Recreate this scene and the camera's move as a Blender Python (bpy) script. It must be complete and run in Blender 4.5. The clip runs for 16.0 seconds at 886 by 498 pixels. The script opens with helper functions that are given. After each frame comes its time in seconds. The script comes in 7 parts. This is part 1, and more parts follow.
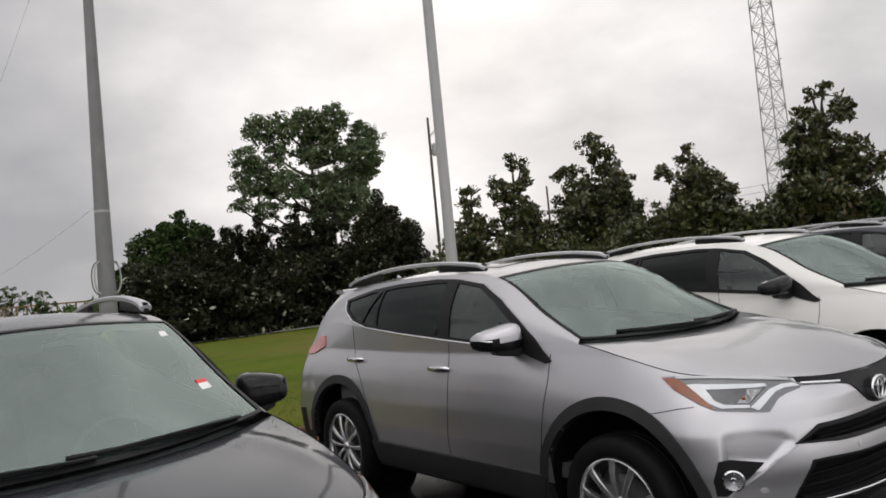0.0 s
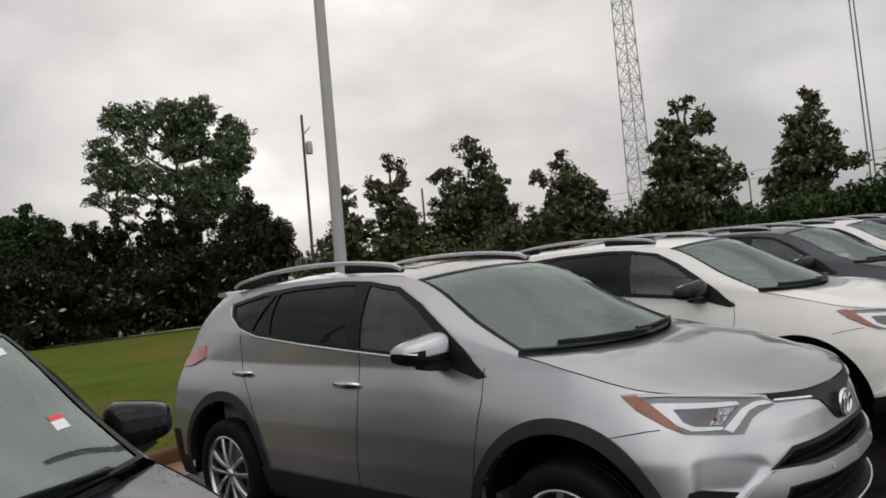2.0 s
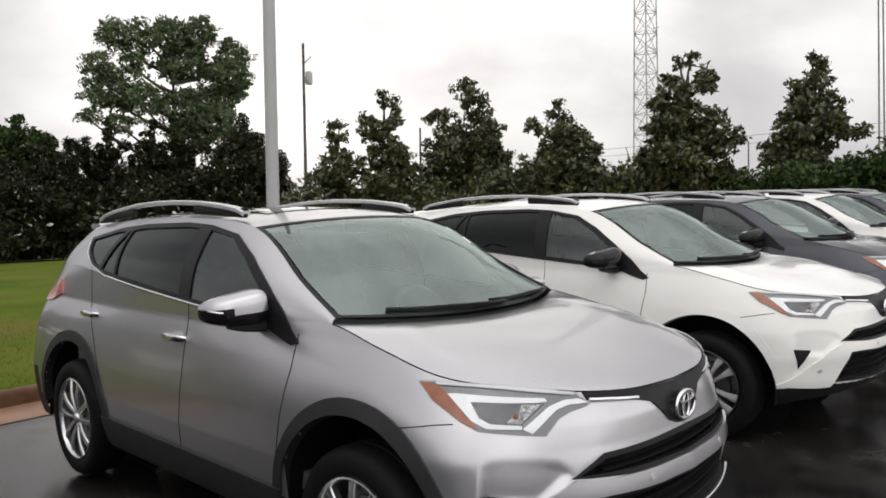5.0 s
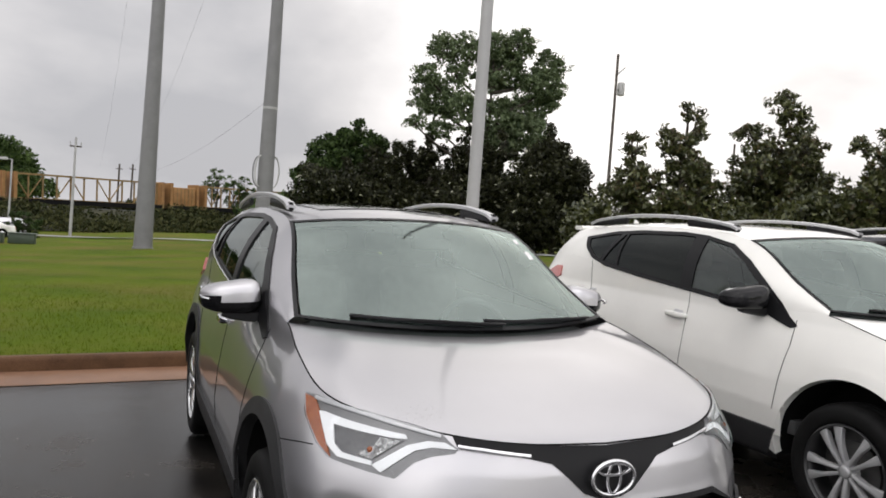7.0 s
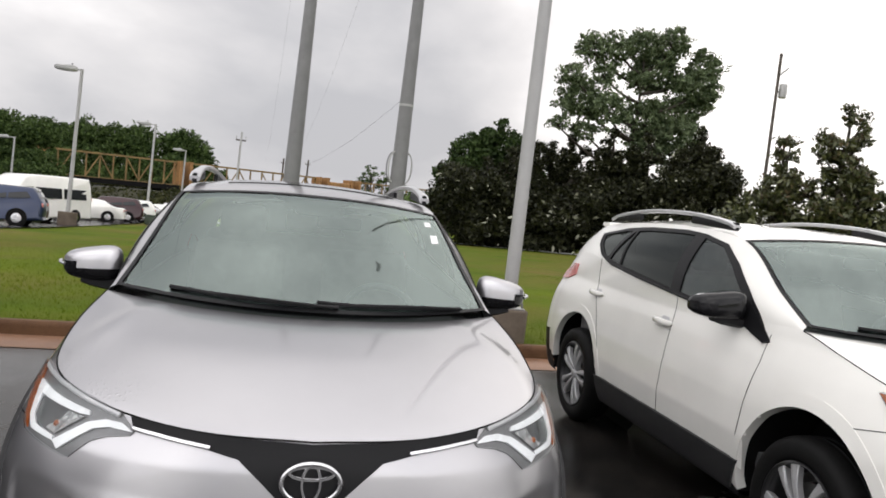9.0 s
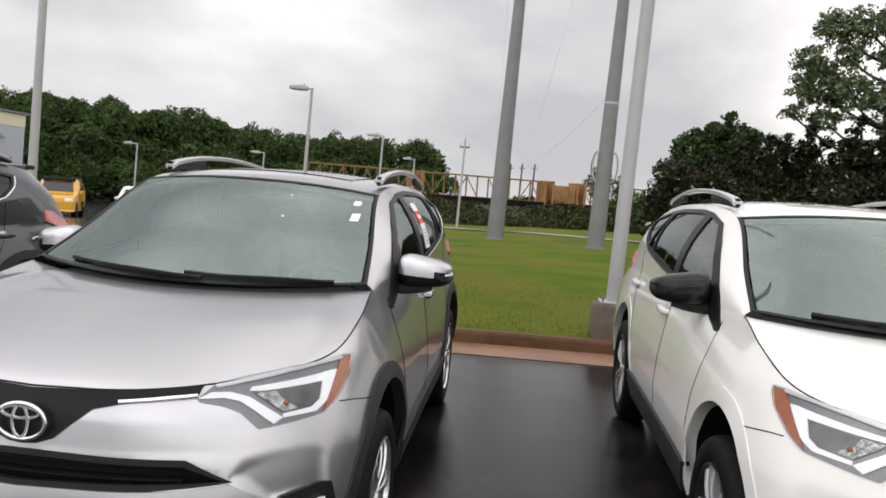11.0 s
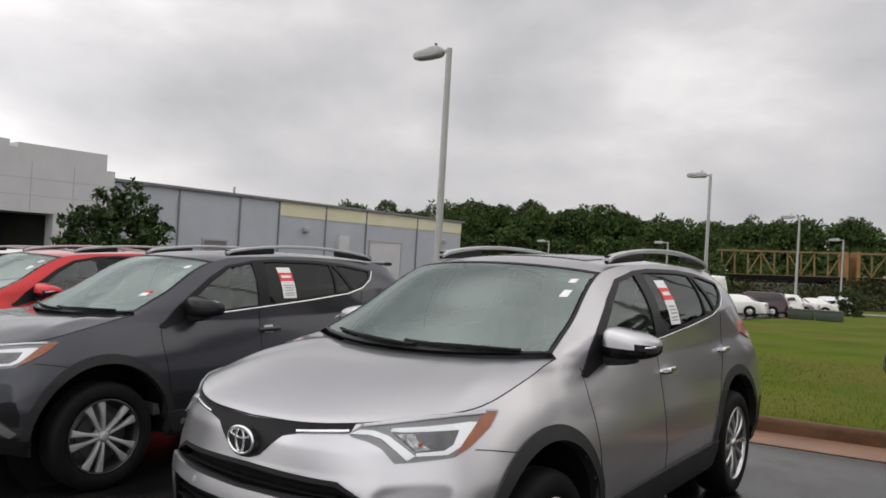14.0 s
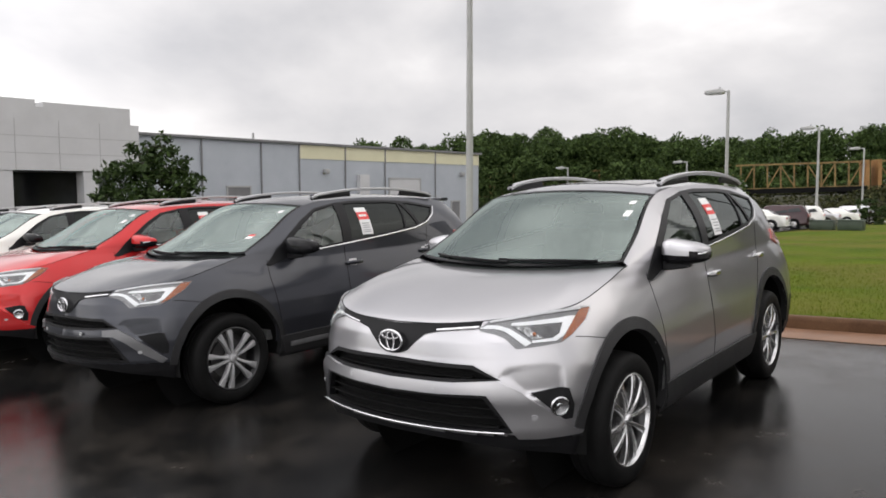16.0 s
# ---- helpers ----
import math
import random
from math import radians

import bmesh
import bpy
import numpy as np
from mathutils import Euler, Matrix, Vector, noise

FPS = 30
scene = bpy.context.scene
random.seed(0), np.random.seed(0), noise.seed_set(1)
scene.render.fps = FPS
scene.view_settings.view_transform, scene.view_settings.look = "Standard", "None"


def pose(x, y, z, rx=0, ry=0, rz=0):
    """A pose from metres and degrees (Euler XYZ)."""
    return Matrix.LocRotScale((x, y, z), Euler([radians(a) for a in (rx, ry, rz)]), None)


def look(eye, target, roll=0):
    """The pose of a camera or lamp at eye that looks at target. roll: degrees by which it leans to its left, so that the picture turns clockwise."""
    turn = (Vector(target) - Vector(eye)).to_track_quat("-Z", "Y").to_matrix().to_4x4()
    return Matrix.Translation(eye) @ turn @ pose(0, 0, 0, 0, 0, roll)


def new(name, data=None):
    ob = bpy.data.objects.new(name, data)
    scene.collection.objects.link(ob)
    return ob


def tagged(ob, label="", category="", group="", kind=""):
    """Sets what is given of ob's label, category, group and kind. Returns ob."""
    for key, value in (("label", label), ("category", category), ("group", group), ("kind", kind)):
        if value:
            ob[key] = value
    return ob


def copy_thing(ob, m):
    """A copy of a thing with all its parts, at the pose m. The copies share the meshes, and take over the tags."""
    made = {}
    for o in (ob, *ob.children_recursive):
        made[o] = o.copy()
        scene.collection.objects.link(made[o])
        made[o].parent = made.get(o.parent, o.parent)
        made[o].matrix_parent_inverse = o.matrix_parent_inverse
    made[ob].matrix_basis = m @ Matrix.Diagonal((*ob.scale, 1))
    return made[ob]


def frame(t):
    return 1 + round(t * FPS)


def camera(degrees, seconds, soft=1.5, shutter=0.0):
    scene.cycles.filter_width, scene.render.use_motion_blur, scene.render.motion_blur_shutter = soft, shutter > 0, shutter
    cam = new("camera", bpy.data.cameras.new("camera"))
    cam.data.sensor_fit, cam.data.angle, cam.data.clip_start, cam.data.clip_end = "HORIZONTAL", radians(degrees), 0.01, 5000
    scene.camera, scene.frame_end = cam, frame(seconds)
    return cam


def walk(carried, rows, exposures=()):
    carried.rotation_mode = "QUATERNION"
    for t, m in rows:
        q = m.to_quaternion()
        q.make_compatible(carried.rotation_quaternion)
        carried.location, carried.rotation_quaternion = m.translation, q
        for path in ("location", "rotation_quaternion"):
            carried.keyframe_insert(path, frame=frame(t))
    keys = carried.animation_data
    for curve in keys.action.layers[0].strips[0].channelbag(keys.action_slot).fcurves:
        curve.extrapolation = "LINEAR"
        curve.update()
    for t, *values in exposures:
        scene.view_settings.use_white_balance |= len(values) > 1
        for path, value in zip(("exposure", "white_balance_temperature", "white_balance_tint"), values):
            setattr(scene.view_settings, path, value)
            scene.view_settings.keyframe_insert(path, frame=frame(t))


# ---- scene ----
cam = camera(60.5, 16.0, 1.75)
PATH = [
    (0, (-3.695, -3.889, 1.56), (-2.487, -2.297, 1.633), -5.9),
    (0.5, (-3.636, -3.694, 1.557), (-2.382, -2.137, 1.625), -6.0),
    (1, (-3.581, -3.493, 1.555), (-2.267, -1.987, 1.621), -5.8),
    (1.5, (-3.536, -3.322, 1.574), (-2.148, -1.883, 1.634), -5.5),
    (2, (-3.496, -3.261, 1.581), (-2.036, -1.894, 1.626), -5.4),
    (2.5, (-3.469, -3.246, 1.57), (-1.965, -1.929, 1.588), -5.1),
    (3, (-3.409, -3.279, 1.564), (-1.891, -1.977, 1.548), -4.5),
    (3.5, (-3.376, -3.332, 1.562), (-1.86, -2.029, 1.505), -3.4),
    (3.7, (-3.32, -3.338, 1.547), (-1.805, -2.035, 1.474), -2.8),
    (5.8, (-2.184, -3.769, 1.617), (-0.913, -2.229, 1.505), 1.9),
    (6, (-2.078, -3.843, 1.608), (-0.912, -2.221, 1.506), 2.5),
    (6.5, (-1.723, -3.985, 1.596), (-0.806, -2.211, 1.499), 3.0),
    (7, (-1.38, -4.074, 1.603), (-0.594, -2.237, 1.51), 3.4),
    (7.5, (-1.056, -4.164, 1.625), (-0.363, -2.29, 1.532), 3.7),
    (8, (-0.783, -4.217, 1.617), (-0.182, -2.312, 1.527), 4.2),
    (8.5, (-0.445, -4.195, 1.608), (0.059, -2.262, 1.513), 4.8),
    (9, (-0.117, -4.141, 1.588), (0.291, -2.186, 1.468), 5.7),
    (9.2, (0.045, -4.18, 1.587), (0.397, -2.215, 1.464), 5.1),
    (11.3, (1.503, -4.191, 1.587), (1.198, -2.222, 1.415), 4.6),
    (11.5, (1.596, -4.114, 1.561), (1.213, -2.159, 1.387), 4.7),
    (12, (1.812, -3.94, 1.57), (1.183, -2.047, 1.432), 4.1),
    (12.5, (2.014, -3.878, 1.582), (1.168, -2.066, 1.588), 2.8),
    (13, (2.157, -3.889, 1.559), (1.16, -2.156, 1.608), 2.0),
    (13.5, (2.245, -4.007, 1.577), (1.141, -2.339, 1.614), 2.0),
    (14, (2.387, -4.153, 1.583), (1.189, -2.552, 1.603), 1.7),
    (14.5, (2.494, -4.321, 1.58), (1.24, -2.763, 1.577), 1.3),
    (15, (2.518, -4.571, 1.584), (1.253, -3.022, 1.529), 0.5),
    (15.5, (2.51, -4.808, 1.589), (1.26, -3.251, 1.471), -0.5),
    (16, (2.543, -5.036, 1.592), (1.313, -3.466, 1.437), -1.8),
]
# the whole site slopes up to the right, and the lot besides rises gently towards the kerb; the silver car and the eye's line are told in LOT
FOOT = Matrix.Translation((0, 2.9, 0))
SITE = FOOT @ Matrix.Rotation(radians(-2.0), 4, "Y") @ Matrix.Rotation(radians(-0.4), 4, "X") @ FOOT.inverted()
ROW = SITE @ FOOT @ pose(0, 0, 0, 1.35) @ FOOT.inverted()
LOT = FOOT @ Matrix.Rotation(radians(-1.35), 4, "Y") @ Matrix.Rotation(radians(0.95), 4, "X") @ FOOT.inverted()
walk(cam, [(t, LOT @ look(eye, target, roll)) for t, eye, target, roll in PATH],
     [(0, 0.15), (1.0, -0.02), (1.5, -0.10), (2.5, 0.01), (3.5, 0.38), (6.0, 0.44), (7.0, 0.54), (8.0, 0.56), (9.0, 0.66), (11.5, 0.72), (12.0, 0.78), (12.5, 0.58), (14.0, 0.34), (14.5, 0.30), (15.0, 0.34), (15.5, 0.44), (16.0, 0.66)])

# ---- world and light: overcast, the sun behind bright cloud ----
SUN_AZ, SUN_EL = radians(40), radians(27)      # from +y towards +x
world = bpy.data.worlds.new("overcast_sky")
scene.world = world
world.use_nodes = True
wn, wl = world.node_tree.nodes, world.node_tree.links
wn.clear()
w_out = wn.new("ShaderNodeOutputWorld")
w_bg = wn.new("ShaderNodeBackground")
w_co = wn.new("ShaderNodeTexCoord")
w_sky = wn.new("ShaderNodeTexSky")
w_sky.sky_type, w_sky.sun_disc = "NISHITA", False
w_sky.sun_elevation, w_sky.sun_rotation = SUN_EL, SUN_AZ
w_sky.air_density, w_sky.dust_density = 1.0, 4.0
w_map = wn.new("ShaderNodeMapping")
w_map.inputs["Scale"].default_value = (1.0, 1.0, 1.9)
wl.new(w_co.outputs["Generated"], w_map.inputs["Vector"])
w_n1 = wn.new("ShaderNodeTexNoise")
w_n1.inputs["Scale"].default_value, w_n1.inputs["Detail"].default_value = 2.1, 8.0
w_n1.inputs["Roughness"].default_value, w_n1.inputs["Distortion"].default_value = 0.50, 0.12
wl.new(w_map.outputs[0], w_n1.inputs["Vector"])
# broad brightening round the hidden sun
w_dot = wn.new("ShaderNodeVectorMath")
w_dot.operation = "DOT_PRODUCT"
w_dot.inputs[1].default_value = (math.sin(SUN_AZ) * math.cos(SUN_EL), math.cos(SUN_AZ) * math.cos(SUN_EL), math.sin(SUN_EL))
wl.new(w_co.outputs["Generated"], w_dot.inputs[0])
w_glow = wn.new("ShaderNodeMapRange")
w_glow.interpolation_type = "SMOOTHSTEP"
w_glow.inputs["From Min"].default_value, w_glow.inputs["From Max"].default_value = 0.83, 0.99
w_glow.inputs["To Min"].default_value, w_glow.inputs["To Max"].default_value = 0.0, 0.30
wl.new(w_dot.outputs["Value"], w_glow.inputs["Value"])
# a heavier bank of cloud ahead, over the railway
w_dot2 = wn.new("ShaderNodeVectorMath")
w_dot2.operation = "DOT_PRODUCT"
w_dot2.inputs[1].default_value = (math.sin(radians(3)) * math.cos(radians(22)), math.cos(radians(3)) * math.cos(radians(22)), math.sin(radians(22)))
wl.new(w_co.outputs["Generated"], w_dot2.inputs[0])
w_bank = wn.new("ShaderNodeMapRange")
w_bank.interpolation_type = "SMOOTHSTEP"
w_bank.inputs["From Min"].default_value, w_bank.inputs["From Max"].default_value = 0.88, 0.99
w_bank.inputs["To Min"].default_value, w_bank.inputs["To Max"].default_value = 0.0, -0.085
wl.new(w_dot2.outputs["Value"], w_bank.inputs["Value"])
w_sum = wn.new("ShaderNodeMath")
wl.new(w_n1.outputs["Fac"], w_sum.inputs[0])
wl.new(w_bank.outputs[0], w_sum.inputs[1])
w_add = wn.new("ShaderNodeMath")
wl.new(w_sum.outputs[0], w_add.inputs[0])
wl.new(w_glow.outputs[0], w_add.inputs[1])
w_ramp = wn.new("ShaderNodeValToRGB")
w_ramp.color_ramp.elements[0].position, w_ramp.color_ramp.elements[0].color = 0.34, (0.356, 0.356, 0.376, 1)
w_ramp.color_ramp.elements[1].position, w_ramp.color_ramp.elements[1].color = 0.76, (0.888, 0.861, 0.853, 1)
mid = w_ramp.color_ramp.elements.new(0.54)
w_ramp.color_ramp.elements.new(0.95).color = (1.55, 1.52, 1.50, 1)
mid.color = (0.549, 0.535, 0.541, 1)
# overhead the cloud is even
w_even = wn.new("ShaderNodeMapRange")
w_even.interpolation_type = "SMOOTHSTEP"
w_even.inputs["From Min"].default_value, w_even.inputs["From Max"].default_value = 0.45, 0.80
w_even.inputs["To Max"].default_value = 0.45
w_top = wn.new("ShaderNodeMix")
w_top.inputs[3].default_value = 0.61
wl.new(w_even.outputs[0], w_top.inputs[0])
wl.new(w_add.outputs[0], w_top.inputs[2])
wl.new(w_top.outputs[0], w_ramp.inputs[0])
w_mix = wn.new("ShaderNodeMix")
w_mix.data_type = "RGBA"
w_mix.inputs["Factor"].default_value = 0.98
w_sc = wn.new("ShaderNodeVectorMath")
w_sc.operation = "SCALE"
w_sc.inputs["Scale"].default_value = 0.10
wl.new(w_sky.outputs[0], w_sc.inputs[0])
wl.new(w_sc.outputs[0], w_mix.inputs[6])
wl.new(w_ramp.outputs[0], w_mix.inputs[7])
# an overcast sky grows brighter towards the zenith
w_sep = wn.new("ShaderNodeSeparateXYZ")
wl.new(w_co.outputs["Generated"], w_sep.inputs[0])
wl.new(w_sep.outputs[2], w_even.inputs["Value"])
w_zen = wn.new("ShaderNodeMapRange")
w_zen.interpolation_type = "SMOOTHSTEP"
w_zen.inputs["From Min"].default_value, w_zen.inputs["From Max"].default_value = 0.45, 0.90
w_zen.inputs["To Min"].default_value, w_zen.inputs["To Max"].default_value = 1.0, 1.32
wl.new(w_sep.outputs[2], w_zen.inputs["Value"])
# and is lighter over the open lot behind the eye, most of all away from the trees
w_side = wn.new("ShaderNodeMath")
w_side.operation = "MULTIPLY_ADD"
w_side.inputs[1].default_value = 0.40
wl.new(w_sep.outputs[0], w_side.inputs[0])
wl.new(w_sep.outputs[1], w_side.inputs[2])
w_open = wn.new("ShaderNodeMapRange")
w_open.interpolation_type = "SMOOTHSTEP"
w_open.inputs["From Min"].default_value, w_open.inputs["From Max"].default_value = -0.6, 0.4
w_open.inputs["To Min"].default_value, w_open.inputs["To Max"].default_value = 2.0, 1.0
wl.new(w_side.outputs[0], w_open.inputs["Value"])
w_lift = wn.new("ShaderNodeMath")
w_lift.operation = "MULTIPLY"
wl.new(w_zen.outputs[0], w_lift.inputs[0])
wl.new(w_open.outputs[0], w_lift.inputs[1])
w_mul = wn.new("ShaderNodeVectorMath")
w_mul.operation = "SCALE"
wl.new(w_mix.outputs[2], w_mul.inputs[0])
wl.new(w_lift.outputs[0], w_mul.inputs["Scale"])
wl.new(w_mul.outputs[0], w_bg.inputs["Color"])
w_bg.inputs["Strength"].default_value = 1.0
wl.new(w_bg.outputs[0], w_out.inputs["Surface"])

sun = new("sun", bpy.data.lights.new("sun", "SUN"))
sun.data.energy, sun.data.angle, sun.data.color = 0.08, radians(100), (1.0, 0.97, 0.93)
sun.matrix_world = look((0, 0, 0), (-math.sin(SUN_AZ) * math.cos(SUN_EL), -math.cos(SUN_AZ) * math.cos(SUN_EL), -math.sin(SUN_EL)))


# ---- materials ----
def nodes_of(name):
    m = bpy.data.materials.new(name)
    m.use_nodes = True
    return m, m.node_tree.nodes, m.node_tree.links, m.node_tree.nodes["Principled BSDF"]


def ramp_node(n, stops):
    r = n.new("ShaderNodeValToRGB")
    r.color_ramp.elements[0].position, r.color_ramp.elements[0].color = stops[0][0], (*stops[0][1], 1)
    r.color_ramp.elements[1].position, r.color_ramp.elements[1].color = stops[-1][0], (*stops[-1][1], 1)
    for p, c in stops[1:-1]:
        r.color_ramp.elements.new(p).color = (*c, 1)
    return r


def noise_node(n, l, scale, detail=4, rough=0.55, coord="Object"):
    co = n.new("ShaderNodeTexCoord")
    t = n.new("ShaderNodeTexNoise")
    t.inputs["Scale"].default_value, t.inputs["Detail"].default_value, t.inputs["Roughness"].default_value = scale, detail, rough
    l.new(co.outputs[coord], t.inputs["Vector"])
    return t


def surface(name, dark, light, rough=0.6, metal=0.0, scale=8.0, fine=120.0, bump=0.1, coat=0.0, spread=0.12, coord="Object", dist=0.01):
    """A plain surface whose colour wanders between two tones, with grain and uneven gloss."""
    m, n, l, p = nodes_of(name)
    a, b = noise_node(n, l, scale, 5, 0.6, coord), noise_node(n, l, fine, 3, 0.6, coord)
    mx = n.new("ShaderNodeMath")
    mx.operation = "MULTIPLY_ADD"
    mx.inputs[1].default_value, mx.inputs[2].default_value = 0.35, 0.0
    l.new(b.outputs["Fac"], mx.inputs[0])
    ad = n.new("ShaderNodeMath")
    ad.operation = "MULTIPLY_ADD"
    ad.inputs[1].default_value = 0.65
    l.new(a.outputs["Fac"], ad.inputs[0])
    l.new(mx.outputs[0], ad.inputs[2])
    r = ramp_node(n, [(0.35, dark), (0.65, light)])
    l.new(ad.outputs[0], r.inputs[0])
    l.new(r.outputs[0], p.inputs["Base Color"])
    mr = n.new("ShaderNodeMapRange")
    mr.inputs["To Min"].default_value, mr.inputs["To Max"].default_value = max(0.02, rough - spread), min(1, rough + spread)
    l.new(a.outputs["Fac"], mr.inputs["Value"])
    l.new(mr.outputs[0], p.inputs["Roughness"])
    p.inputs["Metallic"].default_value = metal
    p.inputs["Coat Weight"].default_value = coat
    p.inputs["Coat Roughness"].default_value = 0.04
    if bump:
        bp = n.new("ShaderNodeBump")
        bp.inputs["Strength"].default_value, bp.inputs["Distance"].default_value = bump, dist
        l.new(b.outputs["Fac"], bp.inputs["Height"])
        l.new(bp.outputs[0], p.inputs["Normal"])
    return m


def paint(name, colour, metal, rough, drops=True, wet=0.47):
    """Clear-coated car paint with fine flake, faint grime and beads of rain on it."""
    m, n, l, p = nodes_of(name)
    big, fl = noise_node(n, l, 2.2, 4), noise_node(n, l, 900.0, 2)
    c0 = tuple(0.90 * v for v in colour)
    r = ramp_node(n, [(0.3, c0), (0.7, colour)])
    ad = n.new("ShaderNodeMath")
    ad.operation = "MULTIPLY_ADD"
    ad.inputs[1].default_value, ad.inputs[2].default_value = 0.3, 0.0
    l.new(fl.outputs["Fac"], ad.inputs[0])
    a2 = n.new("ShaderNodeMath")
    a2.operation = "MULTIPLY_ADD"
    a2.inputs[1].default_value = 0.7
    l.new(big.outputs["Fac"], a2.inputs[0])
    l.new(ad.outputs[0], a2.inputs[2])
    l.new(a2.outputs[0], r.inputs[0])
    l.new(r.outputs[0], p.inputs["Base Color"])
    p.inputs["Metallic"].default_value, p.inputs["Roughness"].default_value = metal, rough
    p.inputs["Specular Tint"].default_value = (0.55, 0.55, 0.56, 1)
    p.inputs["Coat Weight"].default_value, p.inputs["Coat IOR"].default_value = 1.0, 1.42
    mr = n.new("ShaderNodeMapRange")
    mr.inputs["To Min"].default_value, mr.inputs["To Max"].default_value = 0.02, 0.10
    l.new(big.outputs["Fac"], mr.inputs["Value"])
    l.new(mr.outputs[0], p.inputs["Coat Roughness"])
    if drops:
        co = n.new("ShaderNodeTexCoord")
        v = n.new("ShaderNodeTexVoronoi")
        v.inputs["Scale"].default_value = 75.0
        l.new(co.outputs["Object"], v.inputs["Vector"])
        sz = n.new("ShaderNodeMapRange")
        sz.inputs["From Min"].default_value, sz.inputs["From Max"].default_value = wet, wet + 0.21
        sz.inputs["To Min"].default_value, sz.inputs["To Max"].default_value = 0.0, 0.36
        patch_n = noise_node(n, l, 2.4, 3)
        l.new(patch_n.outputs["Fac"], sz.inputs["Value"])
        d = n.new("ShaderNodeMath")
        d.operation = "SUBTRACT"
        d.use_clamp = True
        l.new(sz.outputs[0], d.inputs[0])
        l.new(v.outputs["Distance"], d.inputs[1])
        # beads lie only on faces that look upwards
        g = n.new("ShaderNodeNewGeometry")
        s = n.new("ShaderNodeSeparateXYZ")
        l.new(g.outputs["True Normal"], s.inputs[0])
        up = n.new("ShaderNodeMapRange")
        up.inputs["From Min"].default_value, up.inputs["From Max"].default_value = 0.6, 0.85
        l.new(s.outputs[2], up.inputs["Value"])
        mu = n.new("ShaderNodeMath")
        mu.operation = "MULTIPLY"
        l.new(d.outputs[0], mu.inputs[0])
        l.new(up.outputs[0], mu.inputs[1])
        bp = n.new("ShaderNodeBump")
        bp.inputs["Strength"].default_value, bp.inputs["Distance"].default_value = 0.5, 0.014
        l.new(mu.outputs[0], bp.inputs["Height"])
        l.new(bp.outputs[0], p.inputs["Coat Normal"])
        l.new(bp.outputs[0], p.inputs["Normal"])
    return m


def glass(name, tint, ior=1.5, rough=0.0, sheen=(0.86, 0.92, 0.90)):
    """Thin tinted pane: clear seen straight on, mirroring at a slant."""
    m, n, l, p = nodes_of(name)
    n.remove(p)
    tr, gl, mx, fr = n.new("ShaderNodeBsdfTransparent"), n.new("ShaderNodeBsdfGlossy"), n.new("ShaderNodeMixShader"), n.new("ShaderNodeFresnel")
    tr.inputs["Color"].default_value = (*tint, 1)
    gl.inputs["Roughness"].default_value = rough
    gl.inputs["Color"].default_value = (*sheen, 1)
    fr.inputs["IOR"].default_value = ior
    l.new(fr.outputs[0], mx.inputs[0])
    l.new(tr.outputs[0], mx.inputs[1])
    l.new(gl.outputs[0], mx.inputs[2])
    l.new(mx.outputs[0], n["Material Output"].inputs["Surface"])
    return m


PAINT = {
    "silver": paint("silver_paint", (0.575, 0.568, 0.586), 0.90, 0.32, True, 0.45),
    "grey": paint("dark_grey_paint", (0.054, 0.057, 0.068), 0.7, 0.36, True, 0.38),
    "red": paint("red_paint", (0.56, 0.020, 0.022), 0.35, 0.32),
    "white": paint("white_paint", (0.86, 0.85, 0.805), 0.0, 0.30),
    "blue": paint("blue_paint", (0.02, 0.032, 0.075), 0.5, 0.3, False),
    "maroon": paint("maroon_paint", (0.035, 0.012, 0.014), 0.4, 0.3, False),
    "yellow": paint("yellow_paint", (0.70, 0.36, 0.02), 0.0, 0.3, False),
}
M_PLASTIC = surface("black_plastic", (0.007, 0.007, 0.008), (0.014, 0.014, 0.015), 0.5, 0, 6, 300, 0.15)
M_CLAD = surface("grey_black_cladding", (0.018, 0.018, 0.019), (0.030, 0.030, 0.031), 0.55, 0, 6, 300, 0.15)
M_FANG = surface("satin_grey_trim_and_sheen", (0.17, 0.17, 0.175), (0.23, 0.23, 0.236), 0.38, 0.5, 6, 200, 0.0)
M_GLOSS = surface("gloss_black", (0.007, 0.007, 0.008), (0.011, 0.011, 0.012), 0.09, 0, 6, 200, 0.0, 0.1, 0.05)
M_PILLAR = surface("pillar_black", (0.006, 0.006, 0.007), (0.009, 0.009, 0.010), 0.42, 0, 6, 200, 0.0)
M_PILLAR.node_tree.nodes["Principled BSDF"].inputs["Specular IOR Level"].default_value = 0.22
M_RUBBER = surface("tyre_rubber", (0.005, 0.005, 0.005), (0.011, 0.011, 0.011), 0.62, 0, 12, 160, 0.2)
M_CHROME = surface("chrome", (0.72, 0.72, 0.74), (0.80, 0.80, 0.81), 0.10, 1.0, 10, 200, 0.0, 0, 0.04)
M_ALLOY = surface("alloy", (0.58, 0.58, 0.585), (0.68, 0.68, 0.685), 0.24, 0.9, 10, 200, 0.03, 0.3, 0.06)
M_ALLOY_FACE = surface("machined_wheel_face", (0.38, 0.38, 0.385), (0.47, 0.47, 0.475), 0.30, 0.25, 10, 200, 0.03, 0.3, 0.06)
M_DISC = surface("brake_disc_iron", (0.10, 0.10, 0.10), (0.17, 0.165, 0.16), 0.4, 0.7, 10, 200, 0.03)
M_ALLOY_DK = surface("dark_alloy", (0.012, 0.012, 0.013), (0.02, 0.02, 0.021), 0.35, 0.2, 10, 200, 0.03, 0.3, 0.06)
